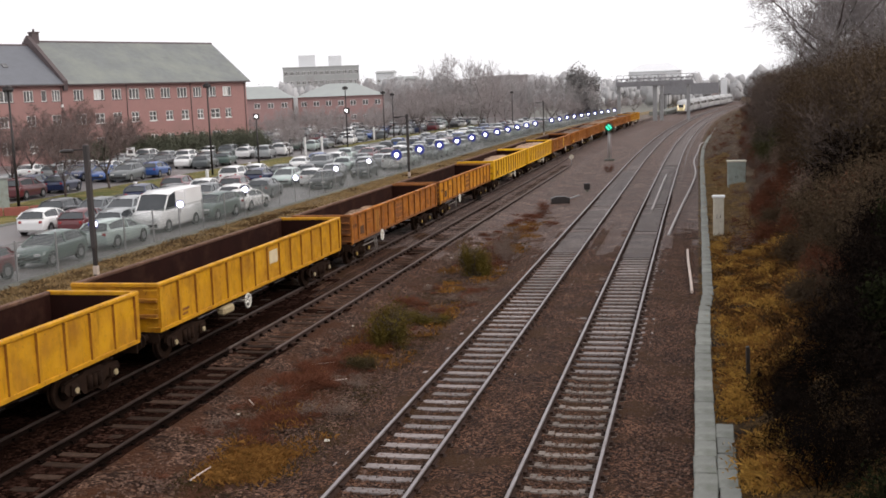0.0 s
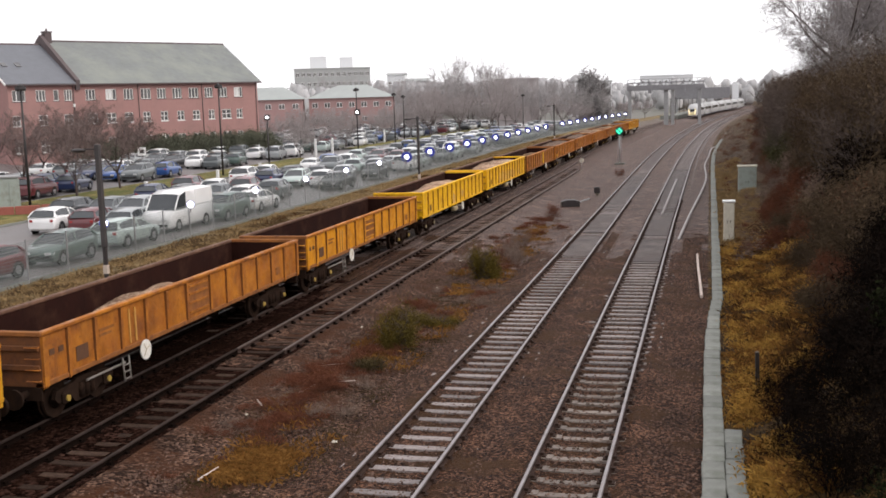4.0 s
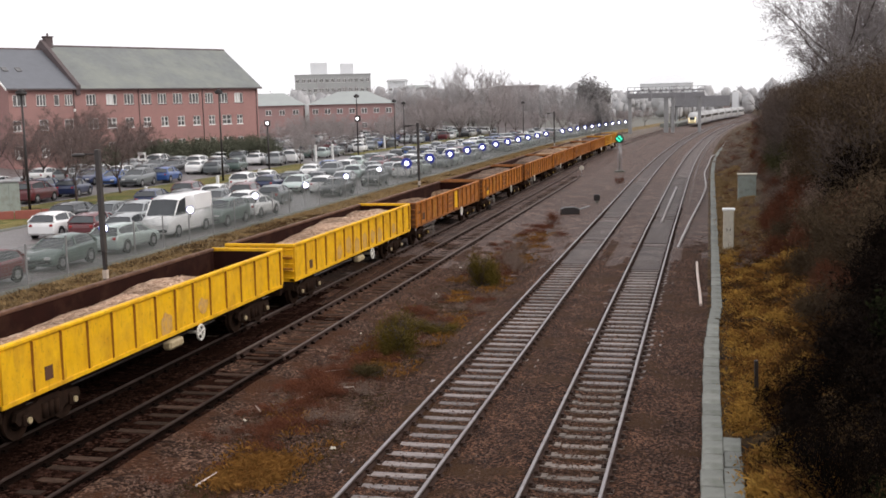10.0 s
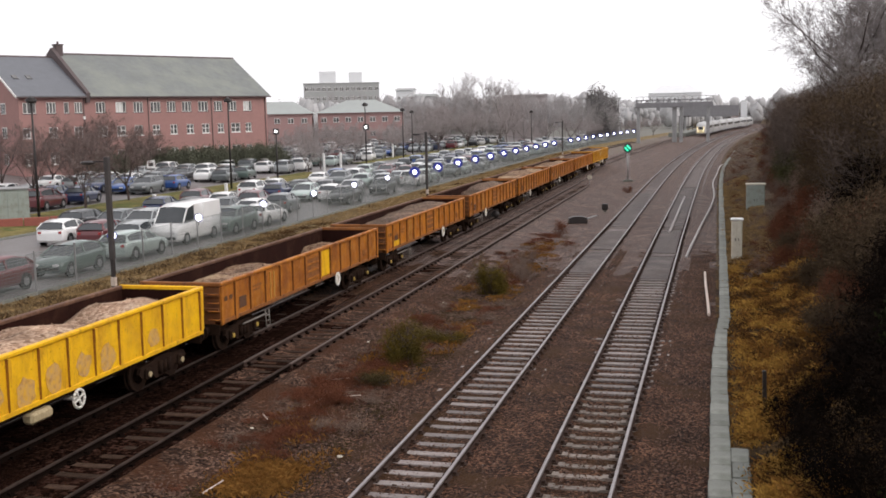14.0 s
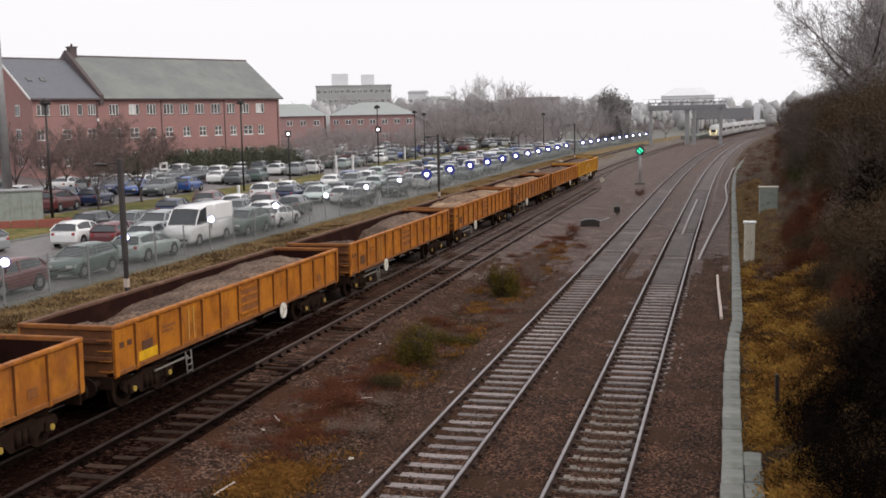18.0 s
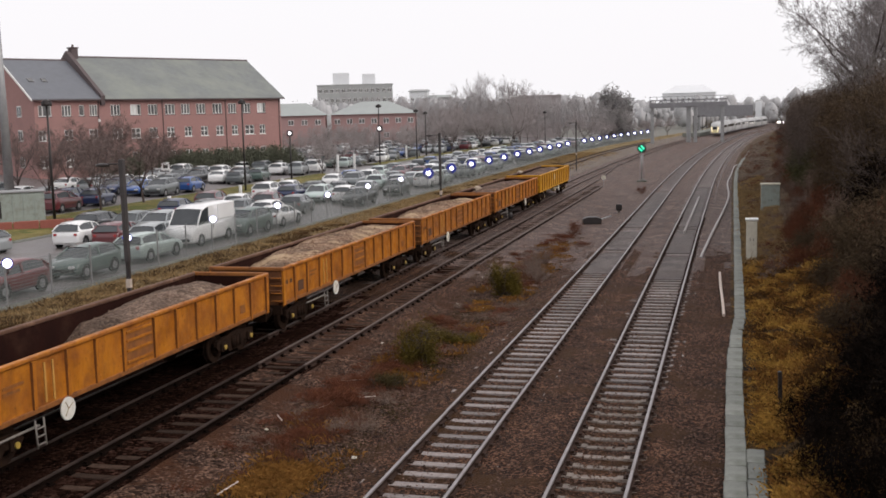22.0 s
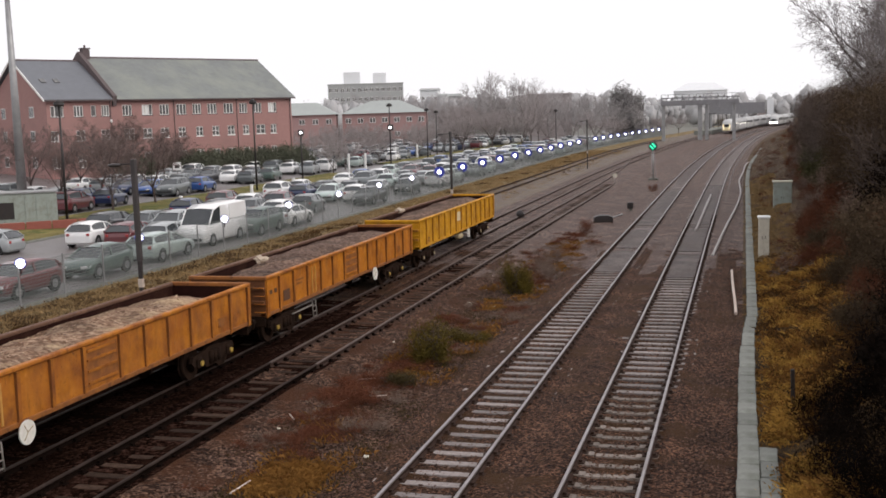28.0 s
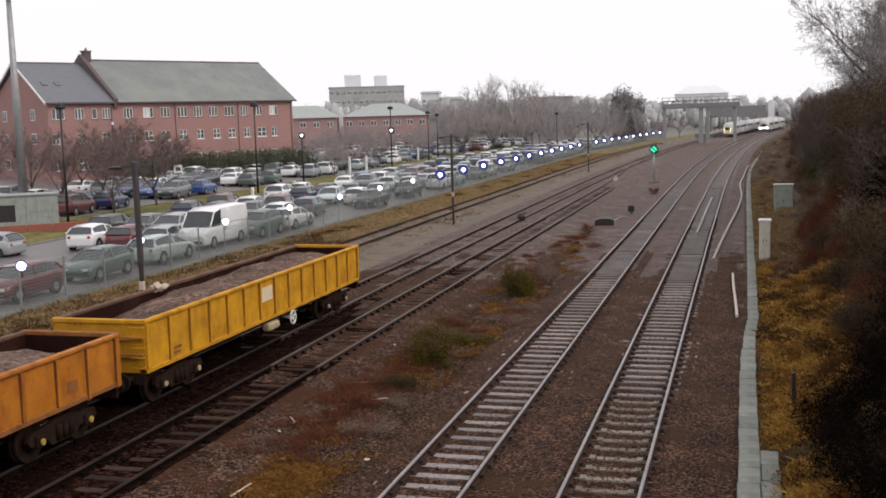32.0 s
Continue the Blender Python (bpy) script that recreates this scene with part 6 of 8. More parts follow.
        box(bm, -w * 0.8, w * 0.8, -L / 2 - 0.03, -L / 2 + 0.1, 0.36, 0.52, bevel=0.02)
        add("grille", bm, M["tyre"])
    r = 0.33 if shape != "van" else 0.34
    bm = bm_new()
    rod(bm, (-0.1, 0, 0), (0.1, 0, 0), r, n=14)
    rod(bm, (-0.115, 0, 0), (0.115, 0, 0), r * 0.62, n=10, mat=1)
    wheel = bpy.data.meshes.new("wheel")
    bm.to_mesh(wheel)
    bm.free()
    wheel.materials.append(M["tyre"])
    wheel.materials.append(M["alloy"])
    CAR_TEMPLATES[key] = (out, wheel, r, w, L)
    return CAR_TEMPLATES[key]


CAR_WORDS = {"hatch": "hatchback", "saloon": "saloon car", "suv": "tall off-road car", "estate": "estate car", "van": "panel van"}


def park(shape, colour, x, y, z, rz, simple):
    out, wheel, r, w, L = car_template(shape, colour, simple)
    root = empty("parked_car" if shape != "van" else "parked_van", pose(x, y, z, 0, 0, rz))
    word = {"pale": "pale green"}.get(colour, colour)
    tagged(root, f"{word} {CAR_WORDS[shape]} parked on wet tarmac", "car" if shape != "van" else "van", "cars in the car park")
    for name, me, lab in out:
        share(name, me, root)
    for sx in (-1, 1):
        for k in (-0.31, 0.30):
            share("wheel", wheel, root, pose(sx * (w - 0.095), L * k, r))


def build_cars():
    rng = random.Random(21)
    bag = ["white"] * 15 + ["silver"] * 9 + ["grey"] * 9 + ["black"] * 9 + ["blue"] * 4 + ["navy"] * 4 + ["red"] * 5 + ["pale"] * 3 + ["green"] * 2
    shapes = ["hatch"] * 7 + ["saloon"] * 2 + ["suv"] * 5 + ["estate"] * 2
    # parked one by one along the fence
    first = [("hatch", "red", 40.5, 0), ("hatch", "green", 46.5, 0), ("estate", "pale", 52.6, 180), ("van", "white", 60.0, 0), ("suv", "green", 65.1, 0), ("saloon", "white", 70.4, 180)]
    for shape, col, y, rz in first:
        park(shape, col, -31.9 if shape == "van" else -31.2, y, -0.0, rz + rng.uniform(-2, 2), False)
    park("hatch", "silver", -42.9, 52.9, 0.03, -86, False)
    y = 76.5
    while y < 270:
        if rng.random() < 0.8:
            park(rng.choice(shapes), rng.choice(("white", "silver", "silver", "grey", "white", "pale", "black")), -31.2 + fence_curve(y), y, -0.0, rng.choice((0, 180)) + bend(y) + rng.uniform(-2, 2), y > 110)
        y += 5.5 if rng.random() < 0.5 else 11.0
    # rows across the car park, side by side: distance, first and last offset, chosen colours from the fence outwards
    known = {57.5: ["silver", "red", "white"], 63.0: ["pale", "silver", "grey", "black", "grey"], 74.0: ["white", "grey", "black", "navy", "grey"], 79.5: ["grey", "red", "white", "red", "black", "navy"],
             90.5: ["white", "pale", "navy", "white", "red"], 96.0: ["silver", "black", "black", "white", "green", "red"], 107.0: ["silver", "pale", "grey"],
             76.0: ["red", "red", "white", "white", "silver"], 82.0: ["navy", "navy", "silver", "white", "grey"], 93.0: ["grey", "blue", "navy", "silver", "white", "grey"], 98.5: ["blue", "grey", "white", "white", "silver"]}

    def lot(ys, u0, u1, pitch, fill, bare_until=0.0):
        for y in ys:
            cols = known.get(y, [])
            n = int((u0 - u1) / pitch)
            for k in range(n):
                u = u0 - k * pitch
                col = cols[k] if k < len(cols) else rng.choice(bag)
                if k >= len(cols) and (rng.random() > fill or y < bare_until):
                    continue
                shape = "hatch" if y == 57.5 else rng.choice(shapes)
                yy = y + rng.uniform(-0.35, 0.35) + 0.12 * k
                park(shape, col, u + fence_curve(yy) + rng.uniform(-0.12, 0.12), yy, ground_z(u) + 0.02, 188 + rng.uniform(-3, 3) + bend(yy) + (180 if rng.random() < 0.35 and y != 57.5 else 0), yy > 100)

    near = [57.5, 63.0]
    y = 74.0
    while y < 250:
        near += [y, y + 5.5]
        y += 16.5
    lot(near, -33.6, -46.0, 2.55, 0.93, 60)
    far = []
    y = 76.0
    while y < 250:
        far += [y, y + (6.0 if y < 80 else 5.5)]
        y += 17.0
    lot([v for v in far], -53.2, -67.0, 2.6, 0.94)
    lot([v for v in far if v > 118], -69.6, -76.0, 2.6, 0.9)


build_cars()


def build_car_park_ground():
    """Grass islands with kerbs between the rows."""
    M["lawn"] = gravel("lawn", (0.10, 0.09, 0.03), (0.17, 0.14, 0.05), (0.23, 0.18, 0.07), (0.09, 0.10, 0.03), 0.5, pebble=40, bump=0.5)
    for u0, u1, y0, y1 in ((-51.0, -43.4, 57, 70), (-51.0, -46.2, 70.2, 128), (-64.2, -62.6, 82, 150), (-52.5, -50.0, 150, 250)):
        vs, fs = [], []
        ys = np.linspace(y0, y1, 40)
        for y in ys:
            for a in (u0, (u0 + u1) / 2, u1):
                vs.append((a + fence_curve(y), y, ground_z(a) + 0.12 + (0.08 if a == (u0 + u1) / 2 else 0)))
        for j in range(len(ys) - 1):
            for i in range(2):
                fs.append((j * 3 + i, j * 3 + i + 1, j * 3 + i + 4, j * 3 + i + 3))
        ob = part("grass_island", (vs, [], fs), M["lawn"])
        tagged(ob, "strip of worn winter grass between car rows", "grass", kind="structure")
        for u in (u0, u1):
            bm = bm_new()
            for j in range(len(ys) - 1):
                box(bm, u + fence_curve(ys[j]) - 0.07, u + fence_curve(ys[j]) + 0.07, ys[j], ys[j + 1], ground_z(u) - 0.1, ground_z(u) + 0.13)
            tagged(part("kerb", bm, M["concrete"]), "pale concrete kerb", "kerb", kind="structure")
    for x, y in ((-50.2, 133.0), (-48.4, 134.5), (-52, 170), (-46.5, 96), (-46.4, 101), (-46.4, 106), (-46.4, 88), (-46.4, 82)):
        bm = bm_new()
        h = 2.4 if y > 120 else 0.9
        box(bm, x - 0.13, x + 0.13, y - 0.13, y + 0.13, 0.3, 0.3 + h, bevel=0.03)
        tagged(part("bollard", bm, M["white_paint"]), "white painted post at the grass edge", "bollard", "white posts")
    root = empty("sign_board", pose(-60.5, 106.5, 0.6, 0, 0, 30))
    tagged(root, "small white notice board on a post", "sign")
    bm = bm_new()
    rod(bm, (0, 0, 0), (0, 0, 1.7), 0.05, n=6)
    part("post", bm, M["pole_grey"], root)
    bm = bm_new()
    box(bm, -0.45, 0.45, -0.03, 0.03, 1.6, 2.5, bevel=0.01)
    part("board", bm, M["white_paint"], root)
    bm = bm_new()
    box(bm, -0.25, 0.25, -0.05, -0.032, 1.85, 2.25)
    part("marks", bm, M["pole_grey"], root, "plain dark marks")


build_car_park_ground()


# ---- plants ----
M["bark"] = mat("bark", (0.115, 0.09, 0.08), 0.9, second=(0.07, 0.054, 0.048), scale=8, bump=0.5)
# twig_grey, twig_purple and twig_bank are paled by mist put into the colour
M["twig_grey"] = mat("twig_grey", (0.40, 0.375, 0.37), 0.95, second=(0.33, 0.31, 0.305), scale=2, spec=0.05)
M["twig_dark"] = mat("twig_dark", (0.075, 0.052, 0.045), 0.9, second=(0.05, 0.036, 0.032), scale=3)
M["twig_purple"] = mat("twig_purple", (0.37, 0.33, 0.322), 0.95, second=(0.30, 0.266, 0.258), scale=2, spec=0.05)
M["twig_haze"] = mat("twig_haze", (0.115, 0.088, 0.076), 0.95, second=(0.075, 0.058, 0.05), scale=2, spec=0.05)
M["twig_bank"] = mat("twig_bank", (0.25, 0.225, 0.22), 0.95, second=(0.18, 0.16, 0.155), scale=2, spec=0.05)
# leaf_brown, leaf_tall and leaf_dead are lightened to paint mist on far scrub
M["leaf_brown"] = mat("leaf_brown", (0.20, 0.142, 0.112), 0.95, second=(0.125, 0.088, 0.07), scale=0.5, spec=0.05, vary=0.3, island=True)
# twig_black, leaf_ivy and leaf_dark hold the near thicket's shade in their colour
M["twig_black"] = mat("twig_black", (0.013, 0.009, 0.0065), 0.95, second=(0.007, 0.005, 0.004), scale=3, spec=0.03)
M["twig_umber"] = mat("twig_umber", (0.082, 0.056, 0.042), 0.95, second=(0.05, 0.034, 0.026), scale=3, spec=0.03)
M["leaf_tall"] = mat("leaf_tall", (0.145, 0.112, 0.092), 0.95, second=(0.085, 0.066, 0.054), scale=0.5, spec=0.03, vary=0.35, island=True)
M["leaf_bracken"] = mat("leaf_bracken", (0.078, 0.050, 0.028), 0.95, second=(0.042, 0.028, 0.016), scale=0.5, spec=0.03, vary=0.35, island=True)
M["leaf_umber"] = mat("leaf_umber", (0.098, 0.068, 0.041), 0.95, second=(0.054, 0.038, 0.024), scale=0.5, spec=0.03, vary=0.4, island=True)
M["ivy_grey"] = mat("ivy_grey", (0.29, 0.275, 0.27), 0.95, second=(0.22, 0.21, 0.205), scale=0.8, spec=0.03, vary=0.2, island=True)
M["leaf_dead"] = mat("leaf_dead", (0.22, 0.165, 0.135), 0.95, second=(0.14, 0.10, 0.08), scale=0.5, spec=0.05, vary=0.3, island=True)
M["leaf_russet"] = mat("leaf_russet", (0.155, 0.058, 0.032), 0.95, second=(0.080, 0.031, 0.018), scale=0.5, spec=0.05, vary=0.35, island=True)
M["leaf_olive"] = mat("leaf_olive", (0.070, 0.066, 0.028), 0.95, second=(0.040, 0.039, 0.018), scale=0.5, spec=0.05, vary=0.35, island=True)
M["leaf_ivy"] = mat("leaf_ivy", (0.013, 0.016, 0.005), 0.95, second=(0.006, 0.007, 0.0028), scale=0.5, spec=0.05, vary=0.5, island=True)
M["leaf_moss"] = mat("leaf_moss", (0.075, 0.056, 0.024), 0.95, second=(0.042, 0.032, 0.015), scale=0.8, spec=0.05, vary=0.35, island=True)
M["leaf_gorse"] = mat("leaf_gorse", (0.145, 0.104, 0.020), 0.95, second=(0.042, 0.034, 0.011), scale=1, spec=0.05, vary=0.4, island=True)
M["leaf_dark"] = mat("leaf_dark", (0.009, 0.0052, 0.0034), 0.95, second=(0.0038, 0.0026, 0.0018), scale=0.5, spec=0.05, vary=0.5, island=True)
M["twig_russet"] = mat("twig_russet", (0.12, 0.052, 0.032), 0.9, second=(0.075, 0.033, 0.022), scale=3, spec=0.1)
M["grass_brown"] = mat("grass_brown", (0.10, 0.05, 0.018), 0.95, second=(0.055, 0.028, 0.012), scale=1, vary=0.4, island=True, spec=0.05)
M["grass_straw"] = mat("grass_straw", (0.37, 0.255, 0.125), 0.9, second=(0.20, 0.132, 0.066), scale=1, vary=0.35, island=True, spec=0.1)
M["grass_faded"] = mat("grass_faded", (0.18, 0.122, 0.062), 0.95, second=(0.105, 0.068, 0.036), scale=1.2, spec=0.05, vary=0.25, island=True)
M["grass_umber"] = mat("grass_umber", (0.125, 0.082, 0.045), 0.95, second=(0.085, 0.055, 0.03), scale=1.2, spec=0.05, vary=0.25, island=True)
M["grass_dry"] = mat("grass_dry", (0.50, 0.30, 0.075), 0.95, second=(0.30, 0.16, 0.036), scale=1.2, spec=0.05, vary=0.35, island=True)
M["grass_tan"] = mat("grass_tan", (0.29, 0.145, 0.038), 0.95, second=(0.15, 0.072, 0.022), scale=1.2, spec=0.05, vary=0.35, island=True)
M["hedge_green"] = mat("hedge_green", (0.125, 0.13, 0.088), 0.85, second=(0.085, 0.09, 0.06), scale=2, vary=0.4, island=True)


def seg_mesh(segs, sides):
    vs, fs = [], []
    for p, q, r, s, _ in segs:
        d = (q - p).normalized()
        a = d.orthogonal().normalized()
        b = d.cross(a)
        base = len(vs)
        for c, rad in ((p, r), (q, s)):
            for k in range(sides):
                an = 2 * math.pi * k / sides
                vs.append(tuple(c + a * (math.cos(an) * rad) + b * (math.sin(an) * rad)))
        for k in range(sides):
            m = (k + 1) % sides
            fs.append((base + k, base + m, base + sides + m, base + sides + k))
    return vs, [], fs


def tube(segs, sides):
    """One unbroken tapering tube along a chain of segments."""
    vs, fs = [], []
    pts = [segs[0][0]] + [g[1] for g in segs]
    rad = [segs[0][2]] + [g[3] for g in segs]
    for c, r in zip(pts, rad):
        for k in range(sides):
            a = 2 * math.pi * k / sides
            vs.append((c.x + r * math.cos(a), c.y + r * math.sin(a), c.z))
    for j in range(len(pts) - 1):
        for k in range(sides):
            m = (k + 1) % sides
            fs.append((j * sides + k, j * sides + m, (j + 1) * sides + m, (j + 1) * sides + k))
    return vs, [], fs


def fan_branches(seed, height, clear, leaders, thick, tip, spread=0.5, kids=6, levels=4):
    """Segments of a tree with a clear stem that forks into leaders, each fanning out into ever finer twigs."""
    rng = random.Random(seed)
    segs = []
    p = Vector((0, 0, -0.3))
    r = thick
    for k in range(4):
        q = p + Vector((rng.gauss(0, 0.06), rng.gauss(0, 0.06), 1)) * ((clear + 0.3) / 4)
        segs.append((p, q, r, r * 0.92, 0))
        p, r = q, r * 0.92

    def grow(p, d, length, r, level):
        n = 5 if level < 3 else 3
        for k in range(n):
            d = (d + Vector((rng.gauss(0, 0.13), rng.gauss(0, 0.13), rng.gauss(0.05, 0.09)))).normalized()
            q = p + d * (length / n)
            r2 = max(tip, r * 0.82)
            segs.append((p, q, r, r2, level))
            p, r = q, r2
            if level < levels:
                for _ in range(kids if level < 2 else max(2, kids // 2)):
                    if k == 0 and rng.random() < 0.5:
                        continue
                    side = d.orthogonal().normalized()
                    side.rotate(Matrix.Rotation(rng.uniform(0, 6.283), 3, d))
                    nd = (d * rng.uniform(0.6, 1.0) + side * rng.uniform(0.5, 1.0)).normalized()
                    grow(p, nd, length * rng.uniform(0.28, 0.5) * (1.15 - 0.12 * k), max(tip, r * rng.uniform(0.35, 0.55)), level + 1)

    for k in range(leaders):
        a = 2 * math.pi * k / leaders + rng.uniform(-0.4, 0.4)
        d = Vector((math.cos(a) * spread, math.sin(a) * spread, 1)).normalized()
        grow(p - Vector((0, 0, rng.uniform(0, clear * 0.25))), d, (height - clear) * rng.uniform(0.75, 1.0), r * rng.uniform(0.5, 0.7), 1)
    return segs


def bare_tree(name, label, segs, twig, bark="bark", category="tree", haze=0):
    root = empty(name)
    tagged(root, label, category, "bare winter trees")
    part("trunk", tube([s for s in segs if s[4] == 0], 8), M[bark], root, "trunk")
    limbs = seg_mesh([s for s in segs if s[4] == 1], 5)
    tagged(part("limbwork", limbs, M[bark], root, "spreading limbs"), kind="stuff")
    P, _, F = seg_mesh([s for s in segs if s[4] >= 2], 3)
    if haze:
        rng = random.Random(haze)
        tips = [s for s in segs if s[4] >= 3]
        for s in tips:
            for _ in range(3):
                p = s[0].lerp(s[1], rng.random())
                q = p + Vector((rng.gauss(0, 0.22), rng.gauss(0, 0.22), rng.gauss(0.12, 0.16)))
                w = Vector((rng.gauss(0, 0.011), rng.gauss(0, 0.011), 0.0))
                b = len(P)
                P += [tuple(p - w), tuple(p + w), tuple(q)]
                F.append((b, b + 1, b + 2))
    tagged(part("crown", (P, [], F), M[twig], root, "crown of fine bare twigs"), kind="stuff")
    return root


def leaf_cloud(seed, n, rx, ry, rz, size, lumps=7, hollow=0.35, wide=0.45, spill=1.25):
    """Small leaf triangles and quads in several overlapping lumps of a bush."""
    rng = np.random.RandomState(seed)
    cs = np.stack([rng.uniform(-0.6, 0.6, lumps), rng.uniform(-0.6, 0.6, lumps), rng.uniform(0.15, 0.75, lumps)], 1)
    rs = rng.uniform(0.28, 0.55, lumps)
    pick = rng.randint(0, lumps, n)
    v = rng.normal(size=(n, 3))
    v /= np.linalg.norm(v, axis=1, keepdims=True)
    rad = rs[pick] * (hollow + (1 - hollow) * rng.uniform(0, 1, n)) * rng.uniform(0.8, spill, n)
    c = cs[pick] + v * rad[:, None]
    c *= np.array([rx, ry, rz])
    c[:, 2] = np.maximum(c[:, 2], 0.02)
    a = rng.normal(size=(n, 3))
    a /= np.linalg.norm(a, axis=1, keepdims=True)
    b = rng.normal(size=(n, 3))
    b = np.cross(a, b)
    b /= np.linalg.norm(b, axis=1, keepdims=True)
    s = size * rng.uniform(0.5, 1.4, (n, 1))
    P = np.stack([c - a * s, c + b * s * wide, c + a * s, c - b * s * wide], 1).reshape(-1, 3)
    return P.tolist(), [], [(4 * k, 4 * k + 1, 4 * k + 2, 4 * k + 3) for k in range(n)]


def lump_core(seed, rx, ry, rz, lumps):
    """Uneven solid cores of the lumps that leaf_cloud() draws with the same seed."""
    rng = np.random.RandomState(seed)
    cs = np.stack([rng.uniform(-0.6, 0.6, lumps), rng.uniform(-0.6, 0.6, lumps), rng.uniform(0.15, 0.75, lumps)], 1)
    rs = rng.uniform(0.28, 0.55, lumps)
    vs, fs = [], []
    nu, nv = 10, 6
    for c, r in zip(cs, rs):
        b = len(vs)
        for j in range(nv + 1):
            for i in range(nu):
                a, e = 2 * math.pi * i / nu, math.pi * (j / nv - 0.5)
                d = Vector((math.cos(a) * math.cos(e), math.sin(a) * math.cos(e), math.sin(e)))
                k = r * (0.70 + 0.4 * noise.noise(d * 2.2 + Vector((seed, 0, c[0] * 9))))
                vs.append(((c[0] + d.x * k) * rx, (c[1] + d.y * k) * ry, max(0.0, (c[2] + d.z * k) * rz)))
        for j in range(nv):
            for i in range(nu):
                m = (i + 1) % nu
                fs.append([b + j * nu + i, b + j * nu + m, b + (j + 1) * nu + m, b + (j + 1) * nu + i])
    return vs, fs


def stems(seed, n, rx, ry, rz, r=0.012):
    rng = random.Random(seed)
    segs = []
    for _ in range(n):
        a = rng.uniform(0, 2 * math.pi)
        p = Vector((rng.uniform(-0.25, 0.25) * rx, rng.uniform(-0.25, 0.25) * ry, -0.1))
        d = Vector((math.cos(a) * rng.uniform(0.1, 0.8) * rx, math.sin(a) * rng.uniform(0.1, 0.8) * ry, rng.uniform(0.5, 1.1) * rz))
        rad = r * rng.uniform(0.7, 1.8)
        for k in range(5):
            q = p + d / 5 + Vector((rng.gauss(0, 0.05 * rx), rng.gauss(0, 0.05 * ry), -0.02 * k * rz))
            segs.append((p, q, rad, rad * 0.8, 2))
            if k > 1:
                for _ in range(2):
                    segs.append((q, q + Vector((rng.gauss(0, 0.16 * rx), rng.gauss(0, 0.16 * ry), rng.uniform(0, 0.2) * rz)), rad * 0.6, rad * 0.3, 2))
            p, rad = q, rad * 0.82
    return seg_mesh(segs, 3)


def bush(name, label, seed, n, rx, ry, rz, size, leaf, twig="twig_dark", nstems=60, r=0.014, category="bush", wide=0.16, lumps=9):
    root = empty(name)
    tagged(root, label, category, "scrub on the railway bank" if name == "scrub_bush" else "")
    part("branchwork", stems(seed, nstems, rx, ry, rz, r), M[twig], root)
    part("foliage", leaf_cloud(seed + 1, n, rx, ry, rz, size, wide=wide, lumps=lumps, hollow=0.15, spill=1.45), M[leaf], root)
    return root


def grass_stuff(name, label, spots, material, h0, h1, blades, seed, droop=0.5, loose=0.11):
    """Tufts of dry blades at the spots, one sheet of blades."""
    rng = np.random.RandomState(seed)
    spots = np.array(spots)
    n = len(spots) * blades
    c = np.repeat(spots, blades, axis=0) + np.c_[rng.normal(0, loose, (n, 2)), np.zeros(n)]
    h = rng.uniform(h0, h1, n)
    ang = rng.uniform(0, 2 * np.pi, n)
    lean = np.abs(rng.normal(0.25, droop, n)) * h
    tip = c + np.c_[np.cos(ang) * lean, np.sin(ang) * lean, h * rng.uniform(0.55, 1.0, n)]
    mid = c + np.c_[np.cos(ang) * lean * 0.3, np.sin(ang) * lean * 0.3, h * 0.6]
    w = 0.004 + 0.005 * rng.uniform(0, 1, n)
    wx = np.c_[-np.sin(ang) * w, np.cos(ang) * w, np.zeros(n)]
    P = np.stack([c - wx, c + wx, mid + wx * 0.8, tip, mid - wx * 0.8], 1).reshape(-1, 3)
    ob = part(name, (P.tolist(), [], [(5 * k, 5 * k + 1, 5 * k + 2, 5 * k + 3, 5 * k + 4) for k in range(n)]), M[material])
    return tagged(ob, label, "grass", kind="stuff")


def bank_z(x, y):
    u = x - curve(y)
    z = ground_z(u)
    if u > 1.2:
        z += 0.22 * (noise.noise((u * 0.6, y * 0.35, 1.7)) + 0.4 * noise.noise((u * 2.1, y * 1.3, 4.1)))
    elif -11.2 < u < -7.8:
        z += 0.12 * (noise.noise((u * 0.6, y * 0.35, 1.7)) + 0.4 * noise.noise((u * 2.1, y * 1.3, 4.1)))
    return z


